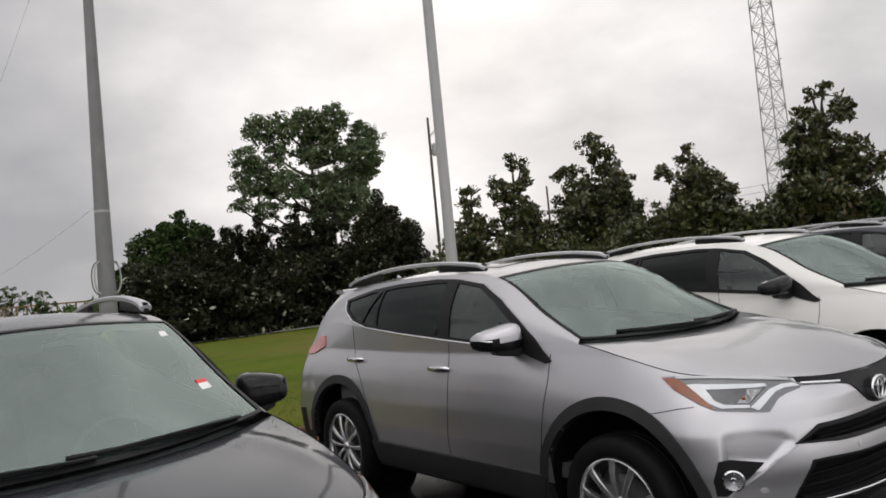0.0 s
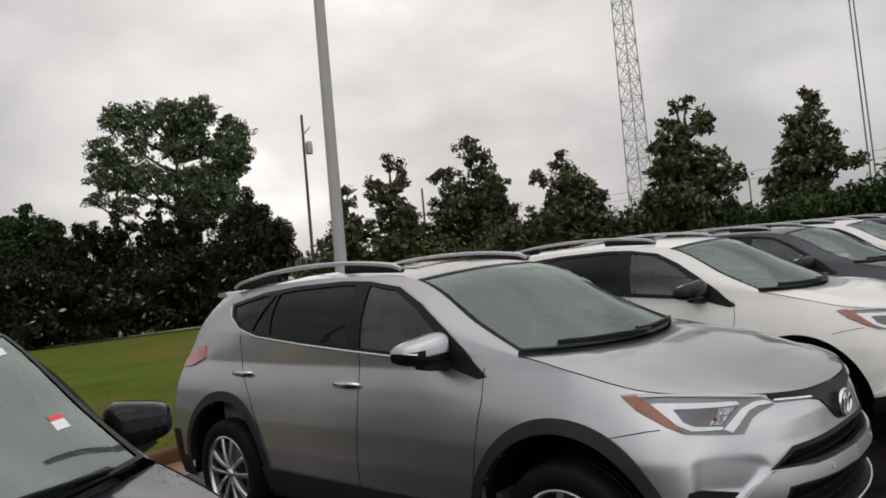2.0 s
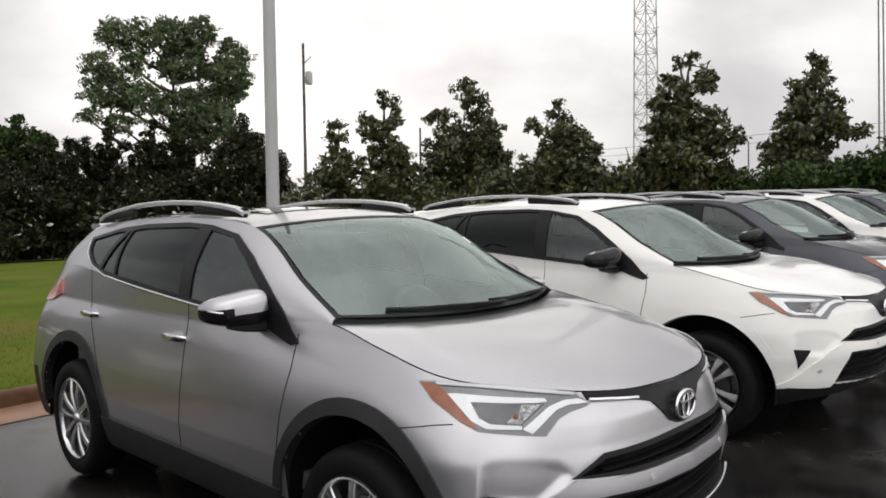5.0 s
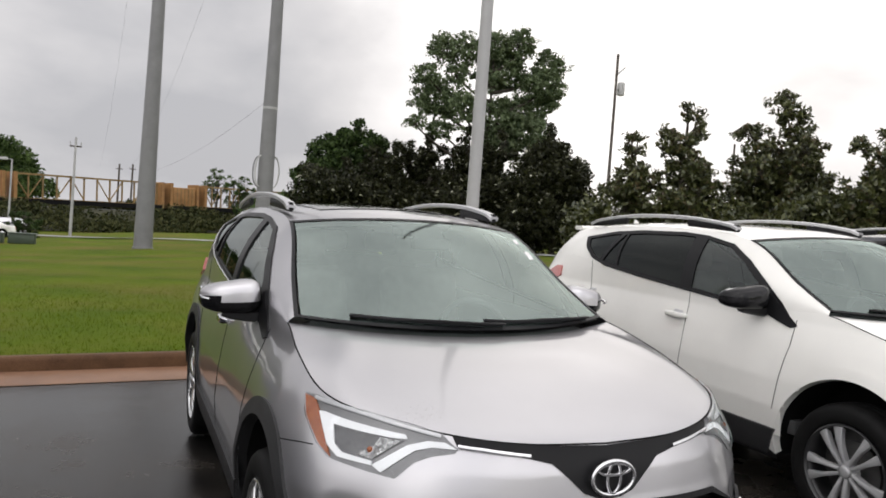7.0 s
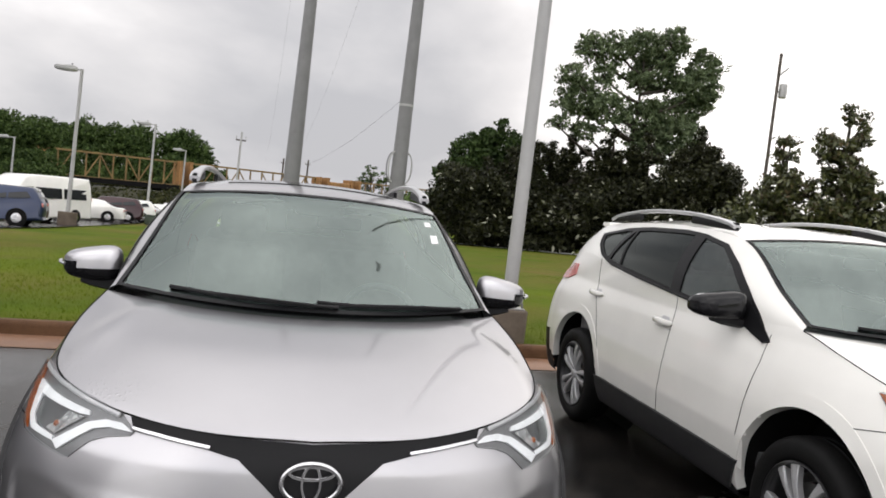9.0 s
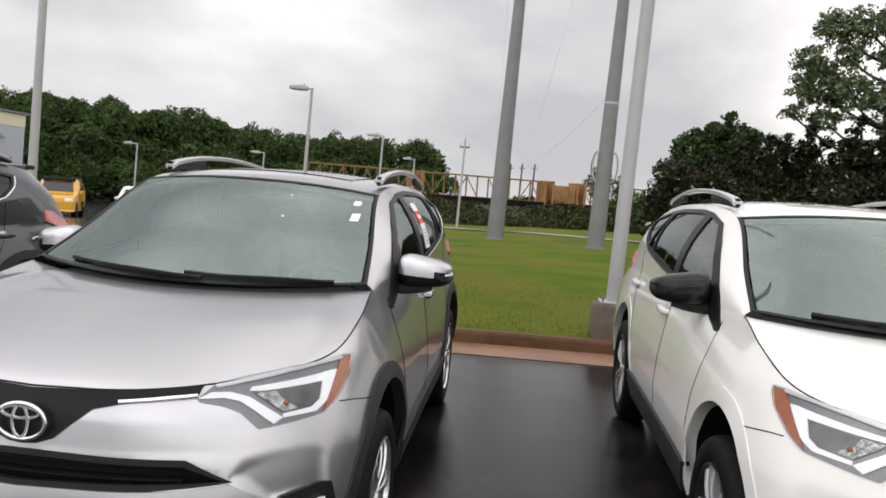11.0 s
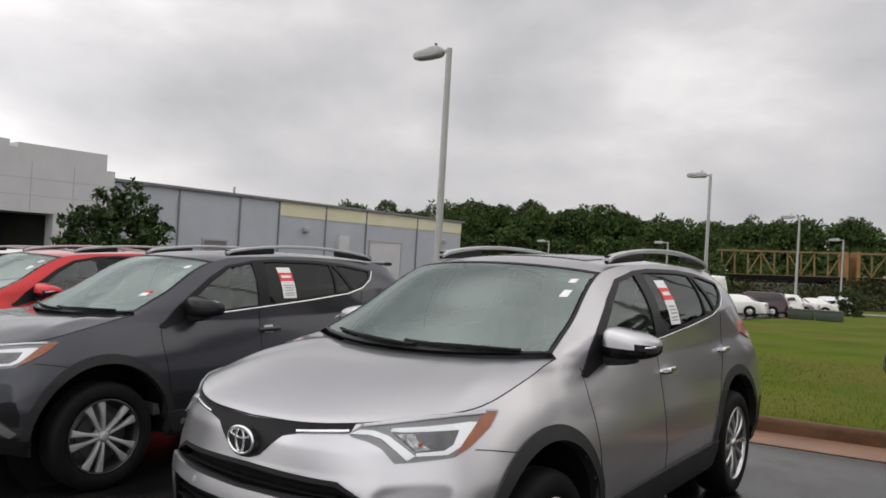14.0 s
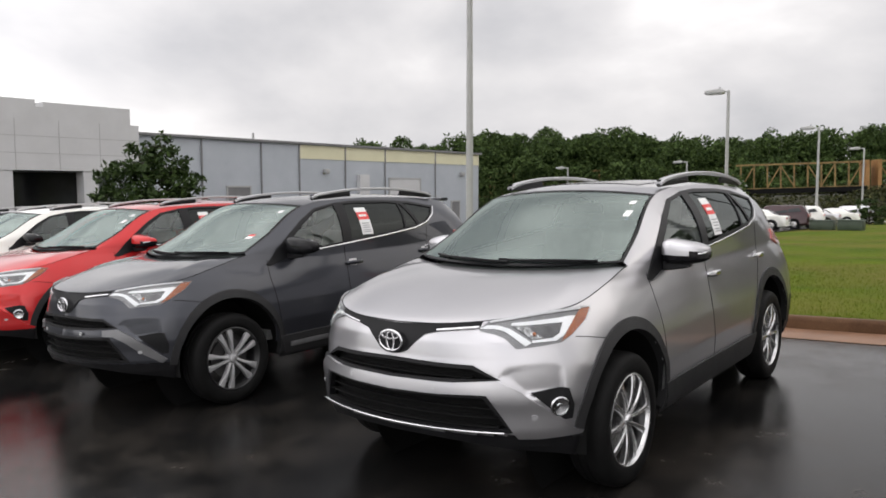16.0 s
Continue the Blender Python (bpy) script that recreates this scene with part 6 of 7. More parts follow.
OAK = [(-3.4, 0.2, 14.4, 1.1, 1.0), (-4.2, 0.6, 16.2, 1.4, 1.2), (-2.6, -0.6, 16.3, 1.2, 1.1), (-6.1, -0.5, 13.7, 1.0, 0.9), (-4.9, 0.8, 12.2, 1.8, 1.6), (-3.0, -0.9, 11.4, 1.6, 1.4), (0.1, 0.5, 17.0, 1.5, 1.4), (1.7, -0.6, 17.2, 1.4, 1.4), (1.4, 1.2, 15.2, 2.0, 1.8),
       (5.0, 0.0, 16.0, 1.5, 1.2), (4.3, -0.8, 14.1, 2.0, 1.6), (3.0, 0.9, 11.9, 2.0, 1.6), (5.6, 0.4, 13.0, 0.8, 0.8), (-0.8, -0.3, 14.2, 0.9, 0.9), (0.5, 0.2, 11.2, 1.7, 1.6), (-6.5, 0.3, 9.9, 0.7, 0.7), (3.4, -0.7, 10.2, 1.8, 1.6), (-4.2, 0.2, 9.6, 1.1, 0.9), (1.3, 0.4, 9.0, 1.9, 1.6)]
lobed_tree("oak_tree", 26.15, 52.3, OAK, "tall airy oak with open lobed crown and bare limbs", 31, M_OAK, 0.17, 0.40, 17, 44, base=0.22)
lobed_tree("dark_tree", 16.9, 60.2, [(0.4, 0.0, 10.3, 0.6, 0.7), (-0.9, 0.5, 9.1, 1.4, 1.1), (1.6, -0.5, 9.0, 1.2, 1.1), (-2.0, 0.2, 8.1, 1.5, 1.4), (0.3, 0.9, 7.4, 1.9, 1.8), (2.8, 0.3, 9.4, 0.4, 0.4), (2.5, 0.4, 7.5, 1.3, 1.2), (-2.4, -0.6, 6.4, 1.6, 1.4), (3.5, -0.2, 6.5, 1.1, 1.1),
                                       (-3.8, 0.3, 5.6, 1.1, 1.1), (-1.8, -1.0, 4.4, 2.1, 1.8), (2.2, -0.8, 4.5, 2.1, 1.8), (-4.0, 0.6, 3.4, 1.2, 1.2), (0.1, -1.6, 2.6, 2.3, 1.8), (4.1, 0.4, 3.6, 1.4, 1.6)],
           "dense rounded dark green tree", 32, M_HEDGE, 0.20, 0.55, 36, 30, base=0.08)
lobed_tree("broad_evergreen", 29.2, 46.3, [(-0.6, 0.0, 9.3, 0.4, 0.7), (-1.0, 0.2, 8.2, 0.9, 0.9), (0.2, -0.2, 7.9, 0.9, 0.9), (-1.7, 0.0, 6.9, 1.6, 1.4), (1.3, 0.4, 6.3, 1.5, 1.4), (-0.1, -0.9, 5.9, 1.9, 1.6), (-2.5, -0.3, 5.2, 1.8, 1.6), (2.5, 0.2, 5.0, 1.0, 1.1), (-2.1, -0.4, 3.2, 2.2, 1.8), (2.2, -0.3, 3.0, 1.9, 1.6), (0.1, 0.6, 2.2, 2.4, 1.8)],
           "dense dark evergreen with a bluntly pointed top", 33, M_EVERGREEN, 0.17, 0.5, 36, 30, M_GLINT_LEAF, 0.035)
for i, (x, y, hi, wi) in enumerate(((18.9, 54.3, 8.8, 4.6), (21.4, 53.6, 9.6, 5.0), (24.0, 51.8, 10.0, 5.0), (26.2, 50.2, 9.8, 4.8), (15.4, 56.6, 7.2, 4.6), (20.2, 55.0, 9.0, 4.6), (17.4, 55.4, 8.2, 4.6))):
    tagged(lobed_tree("magnolia_tree", x, y, magnolia_lobes(np.random.default_rng(90 + i), hi, wi), "old magnolia of a close-grown row, with brown-backed glossy leaves, some painted pale as sky glints", 81 + i, M_EVERGREEN, 0.17, 0.46, 30, 36, M_GLINT_LEAF, 0.03), group="close-grown magnolias")
lobed_tree("lot_tree", -25.95, 11.9, [(0.4, 0.5, 4.3, 0.5, 0.5), (-0.2, -0.1, 3.7, 0.8, 0.7), (0.7, 0.7, 3.4, 0.8, 0.7), (-0.9, -0.6, 2.9, 0.9, 0.7), (1.1, 1.1, 2.6, 0.8, 0.7), (0.2, 0.3, 2.6, 1.1, 0.8), (-1.3, -1.0, 2.0, 0.8, 0.6), (0.4, -0.4, 1.9, 1.1, 0.6), (1.2, 1.2, 1.9, 0.8, 0.5)],
           "small spreading street tree with dark green leaves", 35, M_HEDGE, 0.13, 0.32, 22, 46, base=0.2)
for i, (x, y, hi) in enumerate(((14.2, 135, 10.8), (18.9, 134.3, 9.9), (17.0, 135.5, 9.0))):
    tree("pine_tree", x, y, hi, hi * 0.55, "thin distant pine seen above the railway", 51 + i, M_WOODS, True, 26, 26, 0.26, 0.5)


def leaf_bank(name, label, category, spots, leaf, size, spread, per, seed):
    """Foliage that nobody could count: leaves strewn about many spots over the ground."""
    rng = np.random.default_rng(seed)
    spots = np.array(spots)
    spots[:, 2] += ground_z(spots[:, 0], spots[:, 1])
    ball = rng.normal(size=(len(spots), per, 3))
    ball *= rng.random((len(spots), per, 1)) ** 0.4 * 1.7 / np.linalg.norm(ball, axis=2, keepdims=True)
    cen = spots[:, None, :3] + ball * spread
    V, q = leaves(rng, cen.reshape(-1, 3), size, 0.2)
    return tagged(fast_part(name, V, q, leaf), label, category, "", "stuff")


def woods(name, label, az, dist, deep, tops, crowns, wide, per, size, leaf, seed):
    """A stand of far trees: overlapping billowy crowns in rows, the back ones highest, as seen from the lot."""
    rng = np.random.default_rng(seed)
    cen = []
    for i in range(crowns):
        a = rng.uniform(*az)
        layer = rng.choice([0.38, 0.66, 0.9, 1.0], p=[0.2, 0.25, 0.25, 0.3])
        d = dist + deep * (layer - 0.7) * 2 + rng.normal() * deep * 0.3
        r = wide * rng.uniform(0.6, 1.25)
        tip = np.interp(a, *tops) * layer * rng.uniform(0.88, 1.06)
        v = rng.normal(size=(per, 3))
        v[:, 2] = np.abs(v[:, 2]) * 1.1 - 0.35
        v /= np.linalg.norm(v, axis=1)[:, None]
        lump = 1 + 0.22 * np.sin(5 * v[:, :1] + i) * np.sin(4 * v[:, 1:2] + 2 * i) * np.cos(5 * v[:, 2:] + i)
        c = np.array([1.5 + d * math.sin(radians(a)), -4 + d * math.cos(radians(a)), max(tip - 1.15 * r, 0.4 * r)])
        cen.append(c + v * lump * rng.uniform(0.62, 1.0, (per, 1)) ** 0.6 * (r, r, 1.15 * r))
    V, q = leaves(rng, np.concatenate(cen), size, 0.2)
    return tagged(fast_part(name, V, q, leaf), label, "woods", "", "stuff")


rng = np.random.default_rng(9)
# magnolia hedge below the oak
sp = []
for i in range(520):
    t = rng.random()
    x, y = 11.0 + 20.0 * t, 55.5 - 8.0 * t
    top = 5.0 + 1.1 * math.sin(9 * t + 1)
    sp.append((x + rng.normal() * 0.7, y + rng.normal() * 1.4, top * rng.random() ** 0.75))
leaf_bank("tall_hedge", "tall unclipped hedge of dark glossy leaves", "hedge", sp, M_EVERGREEN, 0.20, (0.55, 0.55, 0.45), 75, 3)
# a few leaves coloured pale, as glints of sky in the hedge
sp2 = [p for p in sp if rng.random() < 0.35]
leaf_bank("hedge_highlights", "leaves painted pale as glints of sky in the hedge", "hedge", sp2, M_GLINT_LEAF, 0.25, (0.6, 0.9, 0.5), 4, 4)
# low growth between the magnolias
sp = []
for i in range(300):
    t = rng.random()
    x, y = np.interp(t, [0, 0.35, 1], [20.0, 25.0, 28.5]) + rng.normal() * 0.5, np.interp(t, [0, 0.35, 1], [29.0, 24.5, 12.0])
    sp.append((x, y, (2.7 + 0.6 * math.sin(23 * t)) * rng.random() ** 0.7))
leaf_bank("shrubbery", "dark shrubs filling the gaps between the magnolias", "shrubs", sp, M_MAGNOLIA, 0.16, (0.55, 0.55, 0.40), 80, 21)
# clipped hedge along the right boundary
sp = []
for i in range(620):
    t = rng.random()
    y = -6 + 34 * t
    x = 27.5 + 4.5 * t
    sp.append((x + rng.normal() * 0.6, y, (2.75 + 0.35 * math.sin(11 * t)) * rng.random() ** 0.7))
leaf_bank("boundary_hedge", "dense clipped boundary hedge of dark leaves", "hedge", sp, M_HEDGE, 0.13, (0.45, 0.5, 0.30), 90, 5)
# wire fence behind the boundary hedge
fence = tagged(new("wire_fence", None), "thin wire fence on steel posts behind the hedge", "fence")
for y in np.arange(-2.0, 27.0, 3.2):
    part("post", tube((33.6, y, 0), (33.6, y, 4.25), 0.04, 0.035, 8), M_STEEL_DK, fence)
    part("post_arm", tube((33.6, y, 4.2), (33.35, y, 4.55), 0.025, 0.02, 6), M_STEEL_DK, fence)
for dx, z in ((0.0, 4.2), (-0.24, 4.54)):
    part("wire", sweep([(33.6 + dx, y, z - 0.02 * abs(math.sin(y))) for y in np.arange(-2.0, 26.0, 0.8)], 0.008, 0.008), M_STEEL_DK, fence)
# far woods behind the railway and left of it
woods("far_woods", "distant mixed green woods behind the railway", (-41, -5.2), 158, 8, ([-41, -30, -15, -8.5, -7, -6, -5, -4], [13.0, 14.0, 14.6, 14.2, 13.0, 11.6, 9.0, 7.0]), 230, 3.4, 700, 0.42, M_WOODS, 6)
woods("near_woods", "nearer bright green trees left of the railway", (-40, -16.6), 96, 6, ([-40, -35, -30, -27, -24, -20.5, -18.5, -17, -16], [10.0, 11.1, 11.3, 11.1, 10.6, 9.5, 7.9, 8.7, 6.5]), 150, 2.1, 900, 0.23, M_WOODS, 7)
woods("woods_behind_building", "treetops behind the grey building", (-62, -37.0), 120, 6, ([-62, -50, -45.5, -42, -40, -38.5, -37.5, -36], [9.0, 11.0, 12.2, 12.0, 13.6, 13.2, 11.0, 9.0]), 80, 2.8, 700, 0.30, M_WOODS, 8)
# far hedges and woods that close the view to the right
sp = []
for i in range(600):
    az = radians(rng.uniform(8, 100))
    dist = 120 + rng.normal() * 6
    sp.append((dist * math.sin(az), dist * math.cos(az), 5.0 * (1 + 0.3 * math.sin(40 * az)) * rng.random() ** 0.6))
leaf_bank("far_thicket", "distant low thicket beyond the trees", "woods", sp, M_WOODS, 0.6, (1.6, 1.6, 0.7), 34, 12)

# ---- railway on its bank ----
TRACK = lambda x: 125 + 0.52 * x
bx_ = np.linspace(-140, 140, 57)
sect = [(-16, -1.0), (-11, 0.3), (-6.5, 1.6), (-4.0, 2.0), (4.0, 2.0), (9, 0.2), (14, -1.0)]
B = np.array([[(x - 0.46 * d, TRACK(x) + 0.89 * d, z + 0.25 * noise.noise((x * 0.15, d * 0.2, 2.0)) * (-1 < z < 1.9)) for d, z in sect] for x in bx_])
tagged(part("embankment", grid(B), M_SCRUB_GROUND, None, "overgrown railway embankment"), "", "embankment", "", "structure")
sp = []
for i in range(1700):
    x = rng.uniform(-70, 60)
    d = rng.uniform(-18, -5) if i % 3 else rng.uniform(4, 8)
    sp.append((x - 0.46 * d, TRACK(x) + 0.89 * d, np.interp(d, [-18, -11, -5, 4, 8], [0.3, 1.2, 3.0, 3.6, 3.2]) + (0.6 + 0.5 * math.sin(0.3 * x)) * rng.random()))
leaf_bank("embankment_scrub", "scrub and brambles on the railway embankment", "scrub", sp, M_SCRUB, 0.32, (1.2, 1.2, 0.35), 42, 13)
rd = np.array([[(x + 0.7 * d, 71.3 - 1.08 * x + 0.7 * d, float(ground_z(x, 71.3 - 1.08 * x)) + 0.09) for d in (-1.7, 1.7)] for x in np.linspace(-22, 40, 30)])
tagged(part("road", grid(rd), M_ROAD, None, "pale narrow road across the grass"), "", "road", "", "structure")


def rail_car(x0, long, kind, label):
    """Open bulkhead car: deck, end bulkheads, trussed spine and top chord; kind 'box' is a short tank or box."""
    m = tagged(new("rail_car", None), label, "rail car", "cars of the freight train")
    d0 = 4.15
    part("deck", box_vf(0, long, -1.4, 1.4, d0 - 0.55, d0), M_RUST, m)
    part("side_sill", box_vf(0.4, long - 0.4, -1.46, -1.40, d0 - 0.8, d0 - 0.1), M_GAP, m)
    for x in (0.0, long - 0.45):
        part("bulkhead", box_vf(x, x + 0.45, -1.4, 1.4, d0, d0 + 3.55), M_ORANGE, m, "rusty orange end bulkhead")
        for zz in (0.9, 1.8, 2.7):
            part("bulkhead_rib", box_vf(x + 0.45, x + 0.52, -1.35, 1.35, d0 + zz, d0 + zz + 0.12), M_RUST, m)
    if kind == "truss":
        part("top_chord", box_vf(0.45, long - 0.45, -0.25, 0.25, d0 + 3.25, d0 + 3.5), M_RUST, m)
        n = int(long / 1.9)
        step = (long - 0.9) / n
        for i in range(n):
            x = 0.45 + i * step
            part("post", box_vf(x + step - 0.09, x + step + 0.09, -0.12, 0.12, d0, d0 + 3.3), M_RUST, m)
            if i % 3 != 2:
                part("brace", tube((x, 0, d0 + (0.1 if i % 2 else 3.2)), (x + step, 0, d0 + (3.2 if i % 2 else 0.1)), 0.10, 0.10, 6), M_RUST, m)
    else:
        part("load", bm_vf(round_box(0.6, long - 0.6, -1.3, 1.3, d0, d0 + 2.9, 0.08, 2)), M_ORANGE, m, "yellow-brown load")
        for i in range(1, 6):
            part("load_rib", box_vf(0.6 + (long - 1.2) * i / 6 - 0.05, 0.6 + (long - 1.2) * i / 6 + 0.05, -1.36, -1.30, d0, d0 + 2.85), M_RUST, m)
    for bx0 in (1.6, long - 3.2):
        for dx in (0.0, 1.6):
            for yy in (-0.75, 0.75):
                w = lathe([(0.05, 0.07), (0.42, 0.07), (0.46, -0.07), (0.05, -0.07)], 20)
                part("wheel", ([(v[1] + bx0 + dx, yy + v[0], v[2] + 3.82 - 0.42) for v in w[0]], w[1]), M_GAP, m)
    ang = math.degrees(math.atan(0.52))
    m.matrix_basis = pose(x0, TRACK(x0), -0.92, 0, 0, ang)
    return m


c_ = math.cos(math.atan(0.52))
x_at = -69.0
for k, (ln, kind) in enumerate(((19, "truss"), (19, "truss"), (19, "truss"), (22.6, "truss"), (5.2, "box"), (19, "truss"), (19, "truss"), (19, "truss"))):
    rail_car(x_at, ln, kind, "yellow-brown trussed rail car with bulkheads" if kind == "truss" else "short rail car with a yellow-brown load")
    x_at += (ln + 1.1) * c_
for s in (-0.75, 0.75):
    path = [(x - 0.46 * s, TRACK(x) + 0.89 * s, 2.05) for x in np.linspace(-130, 130, 40)]
    tagged(part("rail", sweep(path, 0.05, 0.09), M_STEEL_DK, None, "steel rail on the embankment"), "", "rail", "", "structure")

# ---- buildings to the left of the lot ----
bld = tagged(new("warehouse", None), "long low warehouse of grey metal panels with a cream band", "building")
W_X, W_Y0, W_Y1, W_H = -43.0, 19.5, 59.2, 6.85
part("wall", box_vf(W_X - 20, W_X, W_Y0, W_Y1, -1.6, W_H - 0.1), M_PANEL, bld, "grey metal wall")
part("roof", joined(box_vf(W_X - 20.3, W_X + 0.25, W_Y0 - 0.2, W_Y1 + 0.3, W_H - 0.1, W_H + 0.08)), M_STEEL_DK, bld, "flat roof with dark fascia")
part("cream_band", box_vf(W_X, W_X + 0.05, 35.0, W_Y1 - 0.02, W_H - 1.2, W_H - 0.12), M_CREAM, bld, "cream metal band")
for y in (26.2, 31.3, 35.0, 40.0, 44.9, 52.0):
    part("panel_joint", box_vf(W_X + 0.05, W_X + 0.09, y - 0.06, y + 0.06, 0, W_H - 0.12), M_STEEL_DK, bld)
for y, w, hh in ((28.3, 1.9, 3.4), (45.5, 4.2, 4.15), (54.6, 1.2, 2.0)):
    d = part("door", box_vf(W_X, W_X + 0.06, y, y + w, 0.05, hh), M_WHITEWALL if w > 2 else M_STEEL_DK, bld, "white roller door" if w > 2 else "dark service door")
    part("door_frame", joined(box_vf(W_X, W_X + 0.10, y - 0.12, y, 0.05, hh + 0.12), box_vf(W_X, W_X + 0.10, y + w, y + w + 0.12, 0.05, hh + 0.12), box_vf(W_X, W_X + 0.10, y, y + w, hh, hh + 0.12)), M_STEEL, bld)
for y in (22.9, 37.5, 55.9):
    part("wall_lamp", bm_vf(round_box(W_X, W_X + 0.4, y, y + 0.45, 4.5, 4.9, 0.06, 2)), M_STEEL, bld, "grey wall lamp")
part("meter_box", box_vf(W_X, W_X + 0.35, 41.4, 42.6, 2.4, 4.5), M_WHITEWALL, bld, "white cabinet on the wall")
for y in (21.0, 33.0):
    part("roof_vent", tube((W_X - 3, y, W_H), (W_X - 3, y, W_H + 0.8), 0.09, 0.09, 8), M_STEEL, bld)

show = tagged(new("showroom", None), "white-clad showroom with a deep canopy and dark glazing", "building")
S_X, S_Y0, S_Y1 = -38.0, -26.0, 18.7
part("canopy", box_vf(S_X - 14, S_X, S_Y0, S_Y1, 3.83, 6.44), M_WHITEWALL, show, "white panelled canopy fascia")
part("parapet", joined(box_vf(S_X - 14, S_X, S_Y0, 13.05, 6.44, 7.42), box_vf(S_X - 14, S_X, 13.05, 13.45, 6.44, 7.07), box_vf(S_X - 14, S_X, 13.45, 18.2, 6.44, 7.33)), M_WHITEWALL, show, "white parapet with a notch")
part("glazing", box_vf(S_X - 13, S_X - 4, S_Y0, S_Y1 - 1.5, -0.5, 3.83), M_DARKGLASS, show, "dark shop glazing")
for y in np.arange(15.45 - 4.4 * 9, S_Y1, 4.4):
    part("column", box_vf(S_X - 0.85, S_X - 0.05, y, y + 0.8, -0.5, 3.83), M_WHITEWALL, show)
    part("mullion", box_vf(S_X - 4.0, S_X - 3.9, y + 1.9, y + 2.0, -0.5, 3.83), M_STEEL, show)
for y in np.arange(16.4 - 2.2 * 19, S_Y1 - 0.4, 2.2):
    part("cladding_joint", box_vf(S_X, S_X + 0.012, y - 0.012, y + 0.012, 3.84, 6.43), M_STEEL, show)
for z in (4.7, 5.57):
    part("cladding_joint", box_vf(S_X, S_X + 0.012, S_Y0, S_Y1, z - 0.012, z + 0.012), M_STEEL, show)
for y in (-6.0, 3.0, 12.6, 15.9):
    part("roof_unit", bm_vf(round_box(S_X - 3, S_X - 2.4, y, y + 0.5, 6.9, 7.6, 0.06, 2)), M_STEEL_DK, show, "small dark roof unit")
asph = np.array([[(x, y, 0.0) for y in np.linspace(KERB_Y + 0.25, 80, 24)] for x in np.linspace(-60, -10.2, 6)])
asph[..., 2] = ground_z(asph[..., 0], asph[..., 1]) + 0.05
tagged(part("far_pavement", grid(asph), M_ASPHALT, None, "wet asphalt before the buildings"), "", "pavement", "", "structure")


